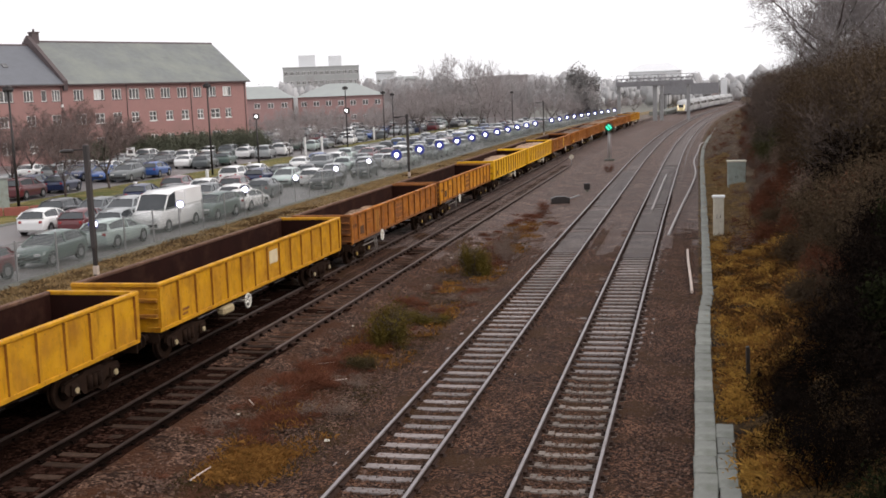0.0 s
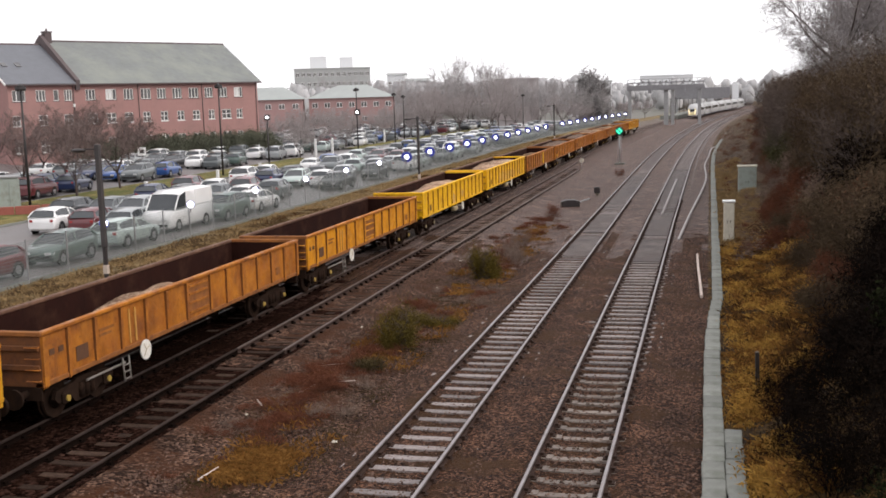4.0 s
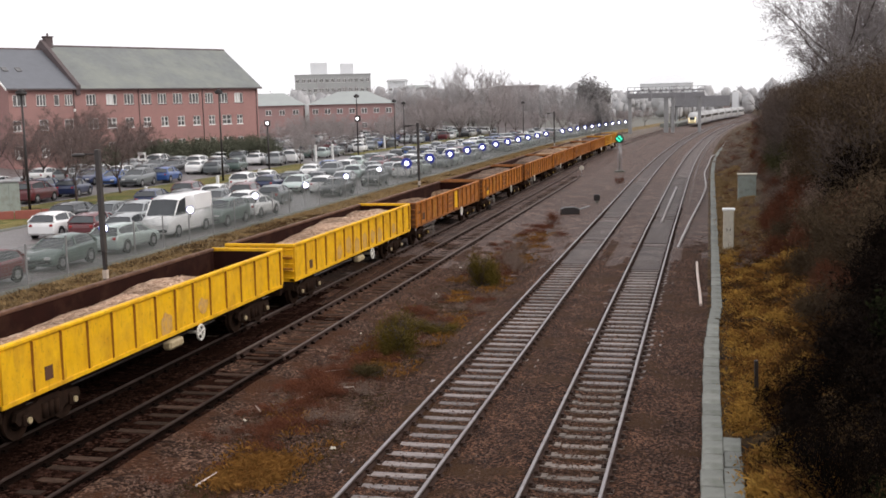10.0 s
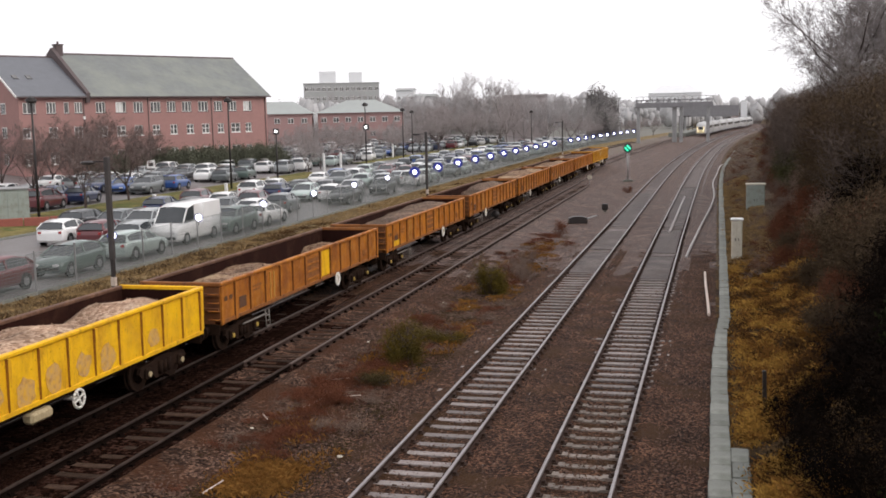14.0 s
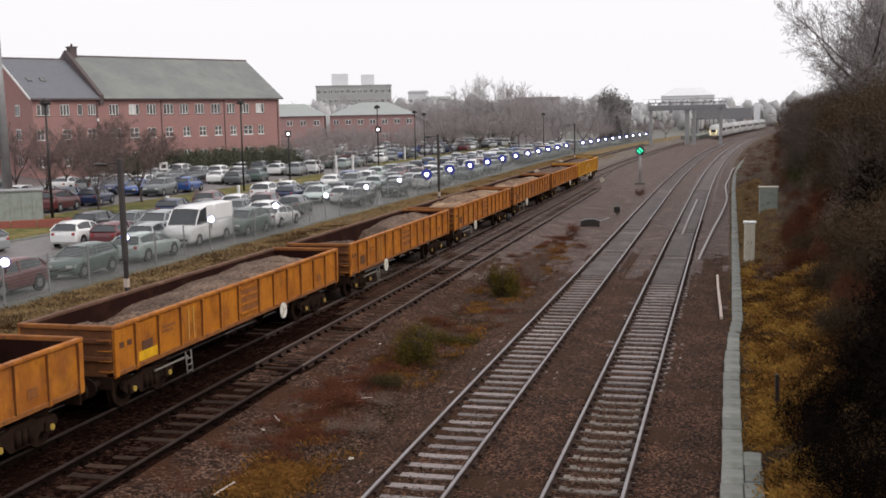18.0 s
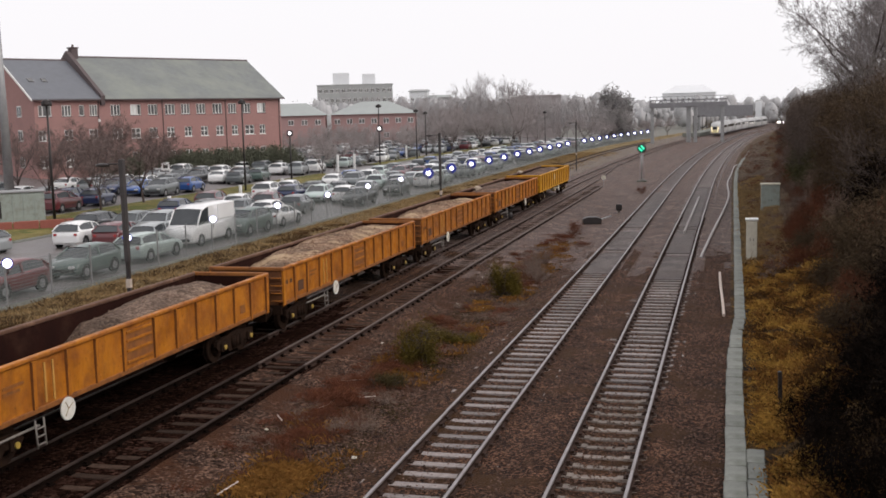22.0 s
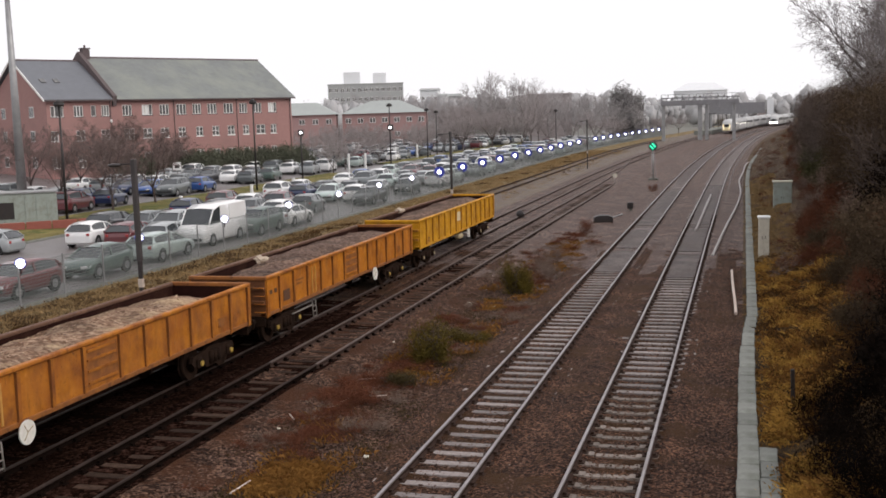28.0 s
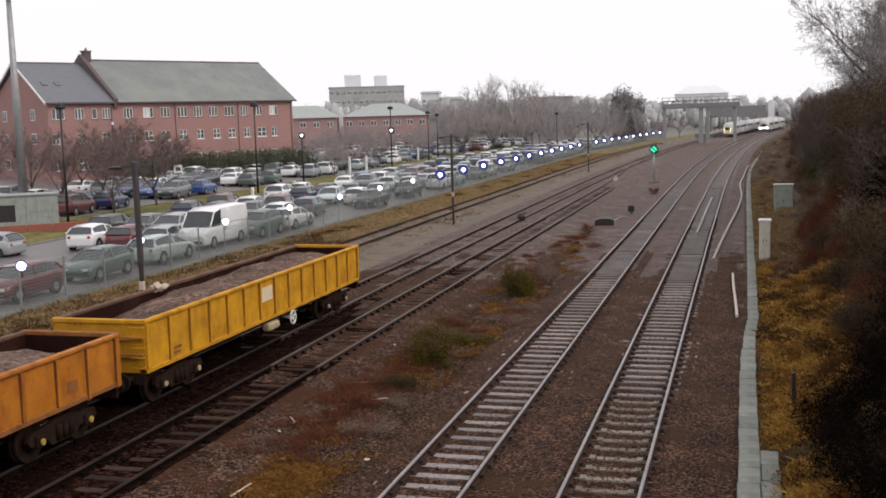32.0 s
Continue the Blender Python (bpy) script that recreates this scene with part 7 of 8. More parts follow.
def build_bank():
    """The overgrown bank on the near side: scrub, dry grass at its foot, a bare tree."""
    kinds = []
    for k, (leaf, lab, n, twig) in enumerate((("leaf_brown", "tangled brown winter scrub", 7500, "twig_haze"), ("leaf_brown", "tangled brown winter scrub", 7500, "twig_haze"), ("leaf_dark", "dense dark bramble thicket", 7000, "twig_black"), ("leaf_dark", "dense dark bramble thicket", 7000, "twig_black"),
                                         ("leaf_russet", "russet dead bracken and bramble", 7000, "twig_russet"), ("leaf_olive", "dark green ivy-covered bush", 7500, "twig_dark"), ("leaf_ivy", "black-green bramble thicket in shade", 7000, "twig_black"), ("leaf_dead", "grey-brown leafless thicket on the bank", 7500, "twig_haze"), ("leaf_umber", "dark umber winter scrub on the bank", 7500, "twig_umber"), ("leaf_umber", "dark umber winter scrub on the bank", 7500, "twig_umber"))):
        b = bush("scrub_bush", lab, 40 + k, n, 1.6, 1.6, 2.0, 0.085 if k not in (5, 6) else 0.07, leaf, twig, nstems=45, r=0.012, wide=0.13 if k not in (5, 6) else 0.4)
        kinds.append(b)
    tall = [bush("scrub_bush", lab, 70 + k, 15000, 2.3, 2.3, 5.6, 0.10, leaf, twig, nstems=110, r=0.016, wide=0.12, lumps=26)
            for k, (leaf, twig, lab) in enumerate((("leaf_umber", "twig_umber", "tall dark umber thicket on the bank"), ("leaf_tall", "twig_haze", "tall grey-brown thicket on the bank"), ("leaf_bracken", "twig_umber", "tall russet-brown thicket on the bank")))]
    tall_used = set()
    rng = random.Random(77)
    used = set()
    spots = []
    # foot of the bank to its top, near to far
    y = 17.0
    while y < 250:
        step = 2.1 if y < 60 else (3.2 if y < 120 else 6.0)
        edge = lerp_table(y, [(15, 2.4), (20, 2.7), (23, 2.0), (25, 2.8), (28, 3.6), (36, 3.9), (45, 3.8), (54, 3.4), (62, 3.9), (78, 4.4), (90, 3.9), (110, 4.9), (150, 6.2), (250, 8.5)])
        for u in (edge, edge + 1.3, edge + 2.8, edge + 4.6, edge + 6.8):
            if u / max(y, 1) > 0.26:
                continue
            spots.append((u + rng.uniform(-0.5, 0.5), y + rng.uniform(-0.7, 0.7), u - edge))
        y += step
    for i, (u, y, inner) in enumerate(spots):
        # near thickets take the tones with shade painted in
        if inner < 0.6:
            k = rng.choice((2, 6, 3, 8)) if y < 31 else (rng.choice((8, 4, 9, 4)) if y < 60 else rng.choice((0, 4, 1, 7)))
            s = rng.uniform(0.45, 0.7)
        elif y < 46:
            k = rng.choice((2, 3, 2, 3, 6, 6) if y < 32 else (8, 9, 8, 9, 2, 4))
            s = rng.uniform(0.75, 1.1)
        elif 72 < y < 90 and 4.5 < u < 7 and inner < 3:
            k = 5
            s = rng.uniform(0.9, 1.1)
        elif y < 66 or y < 92 and inner > 3:
            k = rng.choice((8, 9, 8, 9, 2, 4, 5, 3) if inner > 1.5 else (0, 8, 4, 9))
            s = rng.uniform(0.9, 1.15) * lerp_table(inner, [(0, 0.6), (2, 1.0), (4, 1.65), (8, 2.1)])
        else:
            k = rng.choice((0, 1, 0, 1, 9, 4, 7, 7))
            s = rng.uniform(0.9, 1.3) * lerp_table(inner, [(0, 0.6), (2, 1.0), (4, 1.3), (8, 1.5)])
        z = bank_z(u + curve(y), y)
        m = pose(u + curve(y), y, z - 0.1, rng.uniform(-8, 8), rng.uniform(-8, 8), rng.uniform(0, 360))
        if 52 < y < 135 and inner > 2.0:
            top = 8.3 + 0.40 * (inner - 2.0) + 0.010 * (y - 55) + rng.uniform(-0.8, 0.2)
            k = rng.choice((0, 0, 2)) if y < 75 else rng.choice((0, 1, 1))
            if k in tall_used:
                ob = copy_thing(tall[k], m)
            else:
                tall_used.add(k)
                ob = tall[k]
                ob.matrix_basis = m
            ob.scale = (1.0, 1.0, max(0.6, (top - z) / 6.2))
            continue
        src = kinds[k]
        if k not in used:
            used.add(k)
            ob = src
            ob.matrix_basis = m
        else:
            ob = copy_thing(src, m)
        ob.scale = (s, s, s * rng.uniform(0.85, 1.2))
    # low growth between the trough and the thicket: one sheet of twigs
    for name, leaf, n0 in (("tawny", "leaf_dead", 0), ("russet", "leaf_russet", 1)):
        vs, fs = [], []
        for i in range(150 if n0 == 0 else 70):
            y = 46 + 170 * (i / (150 if n0 == 0 else 70)) ** 1.25
            u = rng.uniform(1.0, lerp_table(y, [(52, 3.0), (80, 4.2), (110, 4.9), (150, 6.0), (220, 7.6)]))
            if 70 < y < 77 and u < 3.6 or u < 1.7 and y < 70:
                continue
            q = rng.uniform(0.4, 0.9)
            P, _, F = leaf_cloud(3000 + i + n0 * 500, 420, q * 1.3, q * 1.6, q * 0.7, 0.06, lumps=6, hollow=0.1, wide=0.13, spill=1.5)
            b = len(vs)
            z = bank_z(u + curve(y), y)
            vs += [(p[0] + u + curve(y), p[1] + y, p[2] + z - 0.05) for p in P]
            fs += [[k + b for k in f] for f in F]
        tagged(part("low_scrub", (vs, [], fs), M[leaf]), "low " + name + " twigs and dead stems on the bank", "scrub", kind="stuff")
    # tall twiggy saplings along the crest
    sap = [bare_tree("sapling", "thin bare grey-brown sapling on the bank", fan_branches(300 + k, 5.5, 0.8, 4, 0.05, 0.010, 0.38, 3, 3), "twig_haze", "twig_dark", "sapling") for k in range(3)]
    for i in range(58):
        y = 46 + i * 2.9 + rng.uniform(-1.5, 1.5)
        low = lerp_table(y, [(40, 5.2), (80, 5.2), (110, 5.6), (150, 7.0), (250, 9.5)])
        u = rng.uniform(low, low + 4.5)
        s = rng.uniform(0.6, 1.0)
        m = pose(u + curve(y), y, bank_z(u + curve(y), y) - 0.1, rng.uniform(-6, 6), rng.uniform(-6, 6), rng.uniform(0, 360))
        ob = sap[i] if i < 3 else copy_thing(sap[i % 3], m)
        ob.matrix_basis = m
        ob.scale = (s, s, s)
    big = bare_tree("bare_tree", "tall bare tree with a wide fan of fine branches", fan_branches(517, 13.4, 6.2, 8, 0.2, 0.009, 0.85, 4, 4), "twig_bank", "twig_dark")
    big.matrix_basis = pose(8.75, 78.0, 3.6, 0, -1, 40)
    big.scale = (0.95, 0.95, 1.0)
    ob = copy_thing(big, pose(12.6, 84.0, 4.2, 0, 3, 200))
    ob = copy_thing(big, pose(13.4, 92.0, 4.3, 2, 0, 300))
    # smaller ones crowd round it along the crest
    for x, y, z, a, k in ((9.0, 72.5, 3.6, 110, 0.62), (10.0, 80.0, 3.9, 255, 0.72), (10.6, 74.5, 3.9, 20, 0.66), (9.6, 86.0, 3.9, 165, 0.58)):
        ob = copy_thing(big, pose(x, y, z, 0, 0, a))
        ob.scale = (k, k, k)
    # dry grass at the foot
    g = []
    while len(g) < 5200:
        y = 18 + 92 * rng.random() ** 1.8
        w = lerp_table(y, [(15, 0.9), (21, 1.2), (24, 1.4), (28, 3.0), (45, 3.2), (60, 2.4), (110, 2.2)])
        u = 0.62 + w * rng.random() ** 0.8 + (0.40 if y < 24 else 0.0)
        if u > 0.9 and 22.5 < y < 24.6 or u > 0.9 and 18.0 < y < 19.6:
            continue
        g.append((u + curve(y), y, bank_z(u + curve(y), y) - 0.03, u))
    kinds3, straw = ([], [], []), []
    for x, y, z, u in g:
        v = noise.noise((x * 1.3, y * 0.5, 2.0)) + 0.9 * noise.noise((x * 4.1, y * 2.3, 7.0)) - 0.20 * max(0.0, u - 1.5) - (0.5 if y > 52 else 0.0) + (0.35 if y < 22.5 else 0.0)
        if y > 53 + rng.uniform(-3, 3):
            straw.append((x, y, z))
            continue
        kinds3[0 if v > 0.06 else (1 if v > -0.30 else 2)].append((x, y, z))
    grass_stuff("bank_grass", "dry golden grass on the bank", kinds3[0], "grass_dry", 0.05, 0.17, 40, 5, droop=0.8, loose=0.2)
    grass_stuff("bank_grass", "pale straw-coloured grass beside the trough", straw, "grass_straw", 0.05, 0.18, 30, 15, droop=0.8, loose=0.25)
    grass_stuff("bank_grass", "tawny dead grass on the bank", kinds3[1], "grass_tan", 0.05, 0.16, 40, 6, droop=0.8, loose=0.22)
    grass_stuff("bank_grass", "dull brown dead grass on the bank", kinds3[2], "grass_brown", 0.05, 0.16, 40, 7, droop=0.8, loose=0.22)


build_bank()


def build_verge():
    """Between the main line and the siding: gorse bushes, russet brambles, tan grass."""
    g1 = bush("gorse_bush", "rounded olive-yellow gorse bush on the verge", 90, 9000, 0.95, 0.9, 1.15, 0.055, "leaf_gorse", nstems=60)
    g1.matrix_basis = pose(-9.2, 30.8, -0.15)
    g1.scale = (0.9, 0.9, 1.2)
    g2 = copy_thing(g1, pose(-9.15, 43.6, -0.15, 0, 0, 130))
    g2.scale = (0.9, 0.9, 1.25)
    g3 = copy_thing(g1, pose(-9.0, 34.2, -0.2, 0, 0, 70))
    g3.scale = (0.6, 1.2, 0.4)
    dark = bush("low_bush", "low dark olive bush beside the gorse", 92, 5000, 0.9, 0.8, 0.6, 0.05, "leaf_moss", nstems=60)
    dark.matrix_basis = pose(-9.35, 27.9, -0.15)
    dark.scale = (0.7, 0.8, 0.75)
    low = bush("low_bramble", "low russet bramble on the stony verge", 95, 2200, 1.0, 1.0, 0.42, 0.04, "leaf_russet", "twig_russet", nstems=45, r=0.005, wide=0.12)
    pale = bush("low_bramble", "low grey-brown dead stems on the stony verge", 96, 1800, 1.0, 1.0, 0.36, 0.045, "leaf_dead", "twig_russet", nstems=35, r=0.005, wide=0.1)
    rng = random.Random(31)
    count = 0
    for i in range(175):
        thick = i % 3 < 2
        y = rng.gauss(27.5, 4.0) if thick and i < 110 else 17 + 48 * rng.random()
        u = rng.gauss(-10.0, 0.6) if thick else rng.uniform(-11.1, -8.1)
        if not (-11.2 < u < -8.0 and 17 < y < 66) or (y < 21.5 and u > -9.9) or (u > -8.7 and y < 28):
            continue
        s = rng.uniform(0.3, 0.9)
        m = pose(u, y, bank_z(u, y) - 0.04, rng.uniform(-6, 6), rng.uniform(-6, 6), rng.uniform(0, 360))
        src = pale if not thick and rng.random() < 0.6 else low
        ob = copy_thing(src, m)
        ob.scale = (s, s, s * rng.uniform(0.5, 1.1))
    low.matrix_basis = pose(-10.2, 26.0, -0.1)
    pale.matrix_basis = pose(-8.9, 24.0, -0.12)
    for x, y, s in ((-9.5, 65.6, 1.0), (-7.9, 99.0, 0.8), (-8.6, 46.8, 1.1), (-8.9, 47.9, 1.2), (-9.9, 33.0, 0.8), (-9.0, 50.5, 1.0), (-9.3, 53.5, 1.0)):
        ob = copy_thing(pale if 44 < y < 60 else low, pose(x, y, -0.1, 0, 0, y * 40))
        ob.scale = (0.75 * s, 0.75 * s, 2.0 * s)
    spots = []
    for _ in range(210):
        x, y = rng.gauss(-9.2, 0.36), rng.gauss(19.9, 0.5)
        if noise.noise((x * 1.5, y * 1.5, 3.0)) > -0.25:
            spots.append((x, y, -0.11))
    for _ in range(420):
        y = rng.uniform(21, 62)
        x = rng.uniform(-10.6, -8.2)
        if noise.noise((x * 0.9, y * 0.4, 5.0)) > 0.05:
            spots.append((x, y, -0.12))
    grass_stuff("verge_grass", "tan dead grass on the stony verge", spots, "grass_tan", 0.04, 0.18, 40, 8, droop=0.7, loose=0.2)
    spots = []
    for _ in range(900):
        x, y = rng.uniform(-11.2, -7.8), 17 + 36 * rng.random() ** 1.3
        if noise.noise((x * 0.8, y * 0.6, 9.0)) > -0.05:
            spots.append((x, y, bank_z(x, y) - 0.01))
    grass_stuff("verge_moss", "low olive moss and weeds among the stones", spots, "leaf_moss", 0.02, 0.07, 30, 11, droop=1.0, loose=0.22)
    spots = []
    for _ in range(4200):
        y = 30 + 170 * rng.random() ** 1.3
        u = rng.uniform(-28.4, -24.2) if rng.random() < 0.85 else rng.uniform(-24.5, -20)
        spots.append((u + fence_curve(y), y, ground_z(u) - 0.02))
    light = [p for p in spots if noise.noise((p[0] * 0.5, p[1] * 0.22, 4.0)) > -0.3]
    dark_spots = [p for p in spots if noise.noise((p[0] * 0.5, p[1] * 0.22, 4.0)) <= -0.3]
    grass_stuff("siding_grass", "long straw-coloured grass below the fence", light, "grass_straw", 0.06, 0.22, 16, 9, droop=0.6, loose=0.3)
    grass_stuff("siding_grass", "brown matted grass below the fence", dark_spots, "grass_brown", 0.06, 0.2, 20, 19, droop=0.6, loose=0.35)
    tall_spots, tall_dark = [], []
    for _ in range(620):
        y = 24 + 40 * rng.random() ** 1.2
        u = rng.uniform(-28.5, -24.4)
        v = noise.noise((u * 0.8, y * 0.5, 14.0))
        if v > -0.1:
            (tall_spots if v > 0.12 else tall_dark).append((u, y, ground_z(u) - 0.03))
    grass_stuff("siding_grass", "tall faded dead grass below the fence", tall_spots, "grass_faded", 0.08, 0.26, 22, 29, droop=0.4, loose=0.22)
    grass_stuff("siding_grass", "tall brown dead stems below the fence", tall_dark, "grass_umber", 0.10, 0.30, 22, 31, droop=0.4, loose=0.25)
    # litter and sticks
    for k, (x, y, l, a) in enumerate(((-10.4, 28.3, 1.3, 20), (-10.2, 25.6, 0.9, 75), (-9.9, 19.2, 0.7, 80), (-9.4, 26.4, 0.5, 10), (-10.9, 24.1, 0.4, 130))):
        bm = bm_new()
        rod(bm, (-l / 2, 0, 0), (l / 2, 0, 0.04), 0.022, 0.016, n=6)
        tagged(part("stick", bm, M["bleached_wood"], at=pose(x, y, bank_z(x, y) + 0.06, 0, 0, a)), "bleached stick lying on the verge", "stick", "sticks on the verge")
    for k in range(18):
        x, y = rng.uniform(-11.2, -8.0), rng.uniform(17, 50)
        bm = bm_new()
        s = rng.uniform(0.03, 0.075)
        box(bm, -s, s, -s * 0.7, s * 0.7, 0, s * 0.8, bevel=s * 0.3)
        tagged(part("pale_stone", bm, M["concrete_light"], at=pose(x, y, bank_z(x, y) - 0.01, rng.uniform(-20, 20), 0, rng.uniform(0, 360))), "pale stone or scrap on the verge", "stone", "pale stones")


build_verge()


def build_far_trees():
    """Bare trees in and behind the car park, the hedge by the brick building and the woods on the skyline."""
    rng = random.Random(8)
    M["twig_brown"] = mat("twig_brown", (0.21, 0.160, 0.148), 0.95, second=(0.15, 0.112, 0.102), scale=2, spec=0.05)
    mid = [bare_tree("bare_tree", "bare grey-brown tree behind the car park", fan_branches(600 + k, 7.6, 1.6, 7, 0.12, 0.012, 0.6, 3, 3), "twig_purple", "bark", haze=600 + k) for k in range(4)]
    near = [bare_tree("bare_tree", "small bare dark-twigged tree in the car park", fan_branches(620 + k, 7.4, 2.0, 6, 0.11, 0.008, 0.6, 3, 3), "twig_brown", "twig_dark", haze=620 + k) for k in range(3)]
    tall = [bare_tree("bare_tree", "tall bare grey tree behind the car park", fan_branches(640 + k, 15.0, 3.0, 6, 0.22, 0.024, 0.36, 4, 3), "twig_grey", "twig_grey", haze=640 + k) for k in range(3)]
    spots = [(-49.5, 76.5, 0.8), (-50.0, 84, 0.9), (-56.8, 80, 0.85), (-58, 88, 0.8), (-63.2, 92, 0.9), (-65, 99, 0.95), (-63.0, 108, 0.8), (-66, 116, 0.8), (-60, 74, 0.9), (-62, 83, 0.9), (-68, 104, 0.9), (-70, 112, 0.9),
             (-50.5, 128, 0.9), (-52, 136, 0.9), (-62, 138, 0.9), (-58, 146, 0.85), (-64, 152, 0.95), (-55, 158, 0.9), (-60, 165, 0.95), (-66, 168, 1.0), (-53, 172, 0.9), (-61, 178, 1.0), (-57, 186, 1.0), (-66, 188, 1.0), (-52, 196, 0.95), (-60, 198, 1.05),
             (-70, 182, 1.1), (-72, 196, 1.1), (-64, 206, 1.1), (-56, 208, 1.0), (-51, 214, 1.0), (-47, 224, 1.0), (-43, 232, 0.9), (-54, 226, 1.1), (-61, 222, 1.1), (-50, 240, 1.1), (-40, 244, 0.9), (-36, 252, 0.9)]
    for i, (x, y, s) in enumerate(spots):
        m = pose(x + curve(y) * 0.6, y, ground_z(x) - 0.05, 0, 0, rng.uniform(0, 360))
        if i < 12:
            ob = near[i] if i < 3 else copy_thing(near[i % 3], m)
        else:
            ob = mid[i - 12] if i < 16 else copy_thing(mid[i % 4], m)
        ob.matrix_basis = m
        s *= rng.uniform(0.9, 1.1)
        if i >= 12 and x / y < -0.285:
            s *= 0.66
        ob.scale = (s * 1.15, s * 1.15, s * 0.95)
    for x, y, s in ((-30.5, 262, 0.6), (-31.5, 270, 0.65), (-30.0, 276, 0.6), (-27.5, 290, 0.6), (-24.5, 298, 0.65), (-21.5, 306, 0.6), (-18.0, 318, 0.7), (-23.0, 312, 0.7), (-33.5, 266, 0.7)):
        ob = copy_thing(mid[int(y) % 4], pose(x, y, 0, 0, 0, rng.uniform(0, 360)))
        ob.scale = (s * 1.2, s * 1.2, s)
    for i in range(22):
        y = rng.uniform(176, 262)
        x = -36 - (262 - y) * 0.28 - rng.uniform(0, 26)
        ob = copy_thing(mid[i % 4], pose(x, y, 0.1, 0, 0, rng.uniform(0, 360)))
        s = rng.uniform(0.7, 1.5) if x / y > -0.275 else rng.uniform(0.5, 0.7)
        ob.scale = (s * 0.8, s * 0.8, s * 1.1)
    spots = [(-57, 245, 1.0), (-52.5, 247, 0.95), (-62, 250, 0.8), (-48.5, 250, 0.9), (-67, 255, 0.75), (-72, 258, 0.75), (-44, 262, 0.75), (-38, 268, 0.7), (-78, 262, 0.7), (-84, 268, 0.75), (-34, 280, 0.65), (-30.5, 276, 0.6), (-26.5, 280, 0.5),
             (-50, 285, 0.8), (-46.5, 289, 0.75), (-42, 284, 0.7), (-39.5, 288, 0.75), (-54.5, 282, 0.85), (-36.5, 292, 0.7), (-95, 300, 0.8), (-104, 310, 0.85), (-88, 305, 0.8), (-112, 320, 0.85), (-122, 330, 0.9), (-80, 310, 0.75), (-70, 310, 0.75), (-62, 315, 0.7)]
    for i, (x, y, s) in enumerate(spots):
        m = pose(x, y, 0, 0, 0, rng.uniform(0, 360))
        ob = tall[i] if i < 3 else copy_thing(tall[i % 3], m)
        ob.matrix_basis = m
        ob.scale = (s * 0.9, s * 0.9, s)
    # dense ivy-clad tree near the gantry
    root = empty("evergreen_tree", pose(-29.4, 285, 0))
    root.scale = (1.12, 1.12, 1.1)
    tagged(root, "dense dark ivy-clad tree near the station", "tree")
    part("trunk", seg_mesh([s for s in fan_branches(700, 11, 2.5, 4, 0.28, 0.04, 0.35, 3, 2) if s[4] == 0], 6), M["bark"], root)
    part("crown", leaf_cloud(701, 30000, 4.9, 4.6, 12.2, 0.24, lumps=20, hollow=0.0, wide=0.5, spill=1.1), M["ivy_grey"], root, "grey-brown dense crown")
    # hedge in front of the brick building
    h0 = bush("hedge_bush", "clipped dark green hedge bush by the building", 120, 9000, 1.7, 1.4, 1.6, 0.06, "hedge_green", nstems=20, category="hedge", wide=0.5)
    for i in range(17):
        k = i * 1.6
        x, y = -72.6 + 0.5 * k + 2.6, 113.8 + 0.866 * k - 1.6
        m = pose(x, y, 1.3, 0, 0, i * 77)
        ob = h0 if i == 0 else copy_thing(h0, m)
        ob.matrix_basis = m
        ob.scale = (1.1, 1.1, rng.uniform(1.45, 1.75))
    # skyline woods: one sheet of crowns
    vs, fs = [], []
    for i in range(120):
        a = radians(rng.uniform(-34, 8))
        d = rng.uniform(420, 640)
        x, y = math.sin(a) * d, math.cos(a) * d
        h = rng.uniform(10, 17) if d < 520 else rng.uniform(13, 22)
        P, _, F = leaf_cloud(2000 + i, 1300, h * 0.55, h * 0.5, h * 0.78, 0.3, lumps=8, hollow=0.6, wide=0.5, spill=1.05)
        core_v, core_f = lump_core(2000 + i, h * 0.55, h * 0.5, h * 0.78, 8)
        F = F + [[k + len(P) for k in f] for f in core_f]
        P = P + core_v
        b = len(vs)
        vs += [(p[0] + x, p[1] + y, p[2]) for p in P]
        fs += [[k + b for k in f] for f in F]
    for i in range(46):
        a = radians(-27 + 15 * i / 45 + rng.uniform(-0.3, 0.3))
        d = rng.uniform(318, 372)
        x, y = math.sin(a) * d, math.cos(a) * d
        h = rng.uniform(12.5, 15.0)
        P, _, F = leaf_cloud(2400 + i, 1500, h * 0.42, h * 0.4, h * 0.85, 0.26, lumps=9, hollow=0.5, wide=0.4, spill=1.15)
        core_v, core_f = lump_core(2400 + i, h * 0.42, h * 0.4, h * 0.85, 9)
        F = F + [[k + len(P) for k in f] for f in core_f]
        P = P + core_v
        b = len(vs)
        vs += [(p[0] + x, p[1] + y, p[2]) for p in P]
        fs += [[k + b for k in f] for f in F]
    # Skyline woods: mist painted in as pale grey
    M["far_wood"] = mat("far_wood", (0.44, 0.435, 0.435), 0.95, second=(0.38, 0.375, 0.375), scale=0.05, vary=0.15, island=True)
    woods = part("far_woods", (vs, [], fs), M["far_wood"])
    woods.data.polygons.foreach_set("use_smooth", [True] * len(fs))
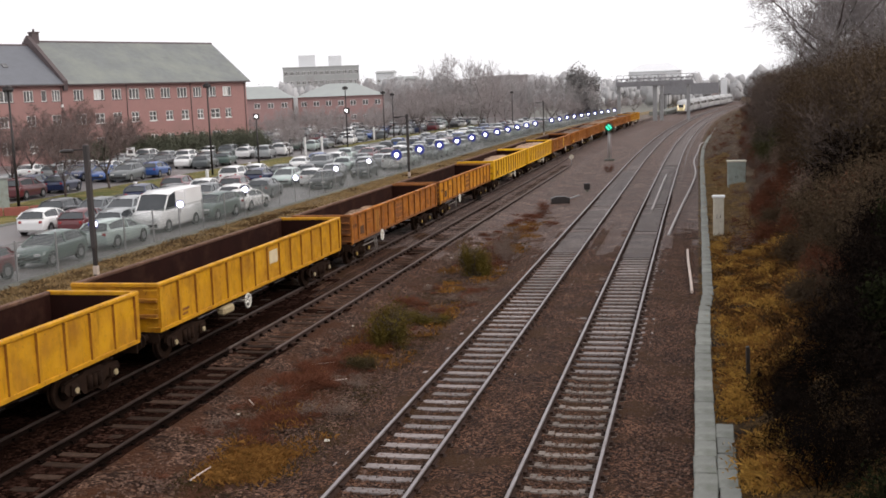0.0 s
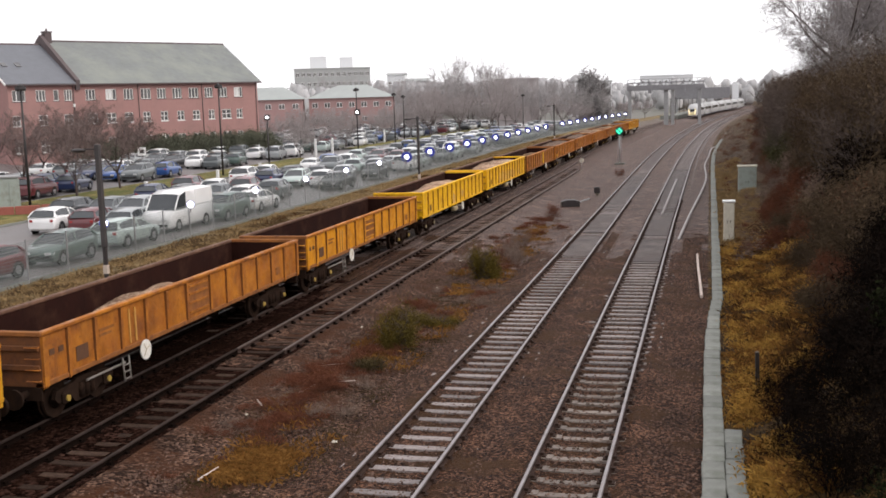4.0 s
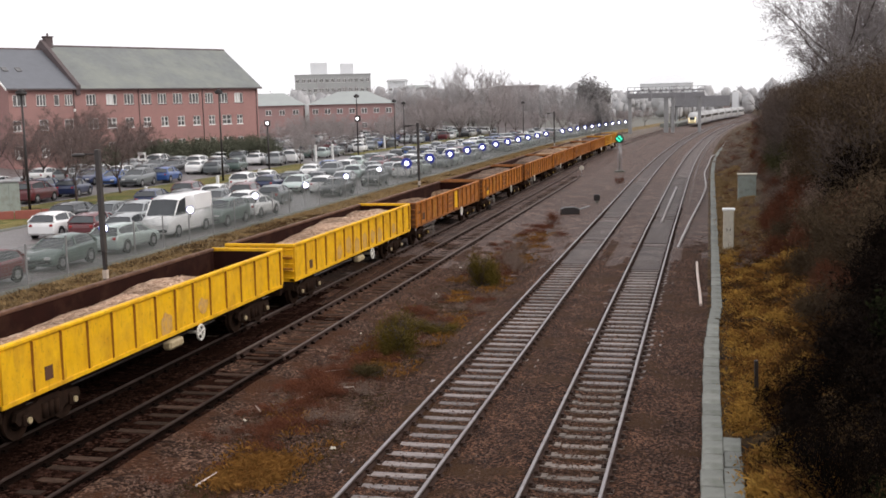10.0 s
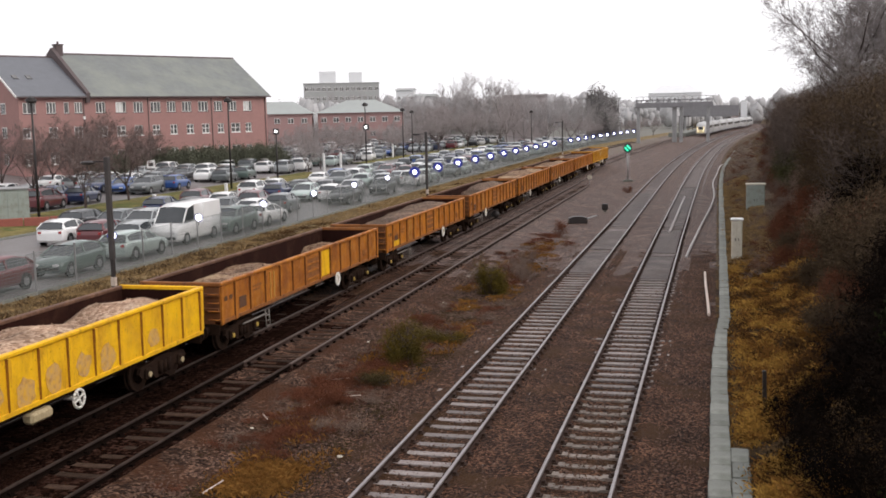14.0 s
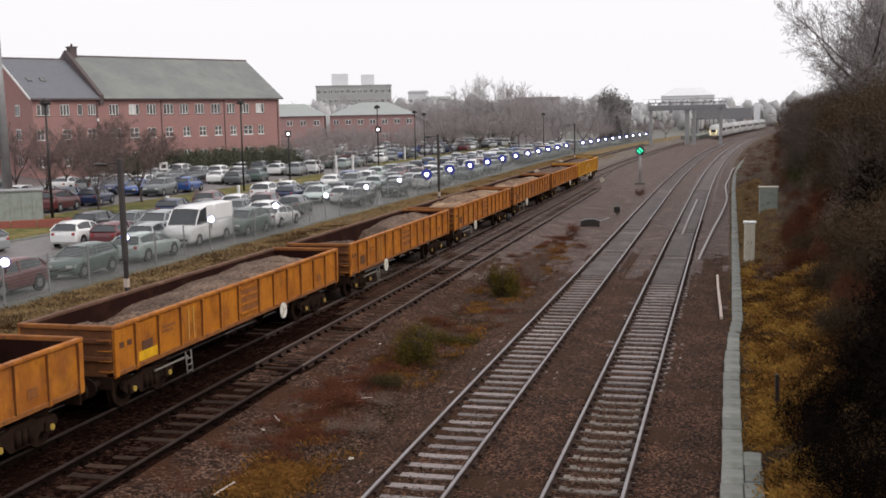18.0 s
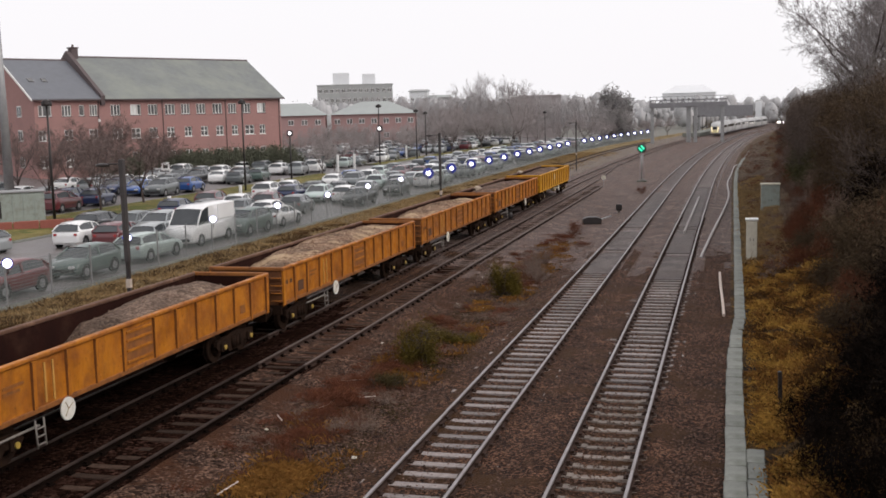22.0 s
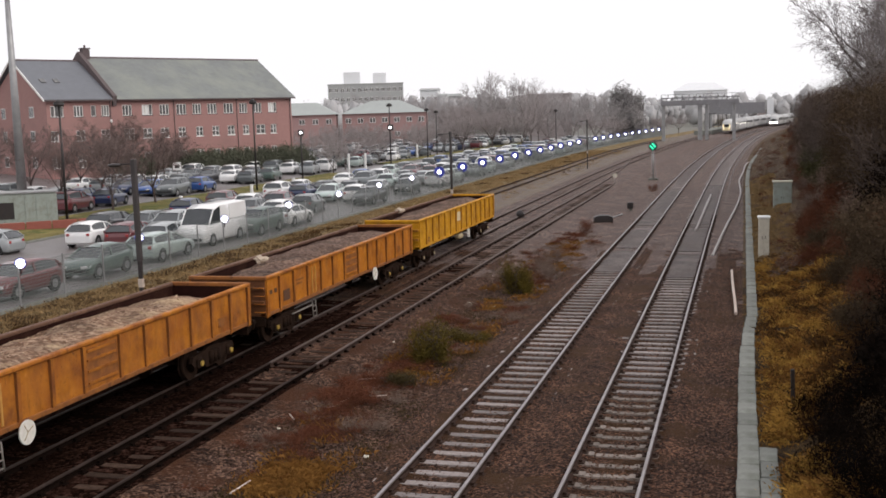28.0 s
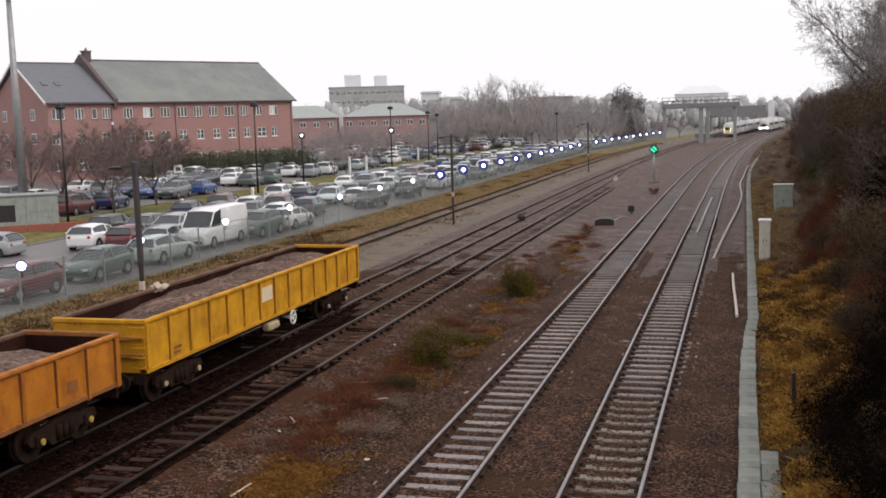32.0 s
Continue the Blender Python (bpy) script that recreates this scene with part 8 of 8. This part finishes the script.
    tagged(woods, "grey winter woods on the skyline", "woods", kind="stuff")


build_far_trees()


# ---- loose ballast stones nearest the bridge ----
def build_stones():
    rng = np.random.RandomState(4)
    n = 36000
    y = 16 + 44 * rng.uniform(0, 1, n) ** 1.6
    x = np.where(rng.uniform(0, 1, n) < 0.62, rng.uniform(-8.2, -0.15, n), rng.uniform(-11.6, -8.2, n))
    keep = np.ones(n, bool)
    for _, u, _, _, _ in TRACKS:
        keep &= ~(np.abs(np.abs(x - u) - 0.7525) < 0.09)
    x, y = x[keep], y[keep]
    n = len(x)
    z = np.array([ground_z(a) for a in x])
    r = rng.uniform(0.018, 0.042, n)
    D = np.array([(1, 0, 0), (0, 1, 0), (-1, 0, 0), (0, -1, 0), (0, 0, 0.8), (0, 0, -0.8)])
    P = np.stack([x, y, z + r * 0.35], 1)[:, None, :] + D[None] * r[:, None, None] * rng.uniform(0.6, 1.25, (n, 6, 1))
    F = [(0, 1, 4), (1, 2, 4), (2, 3, 4), (3, 0, 4)]
    fs = [tuple(6 * i + k for k in q) for i in range(n) for q in F]
    M["stone"] = mat("stone", (0.155, 0.100, 0.077), 0.9, second=(0.05, 0.030, 0.023), spec=0.1, scale=5, vary=0.6, island=True)
    ob = part("ballast_stones", (P.reshape(-1, 3).tolist(), [], fs), M["stone"])
    tagged(ob, "loose brown-grey ballast stones", "ballast", kind="stuff")


build_stones()


# ---- what moves ----
def motions():
    ts = [0, 1, 2, 3, 4.5, 6, 8, 10, 12, 14, 15.5, 17, 19, 21, 23, 25, 26.5, 28, 30, 32]
    fine = [k * 0.1 for k in range(321)]
    for what, ob, y in MOVING:
        if what == "wagon":
            walk(ob, [(t, pose(TRAIN_U + curve(y - train_s(t) - 8), y - train_s(t), 0, 0, 0, bend(y - train_s(t) - 8))) for t in ts])
        elif what == "wheel":
            walk(ob, [(t, pose(0, y, WHEEL_R + 0.165, math.degrees(train_s(t) / WHEEL_R), 0, 0)) for t in fine])
        elif what == "unit":
            walk(ob, [(t, unit_pose(y, t)) for t in ts])


motions()
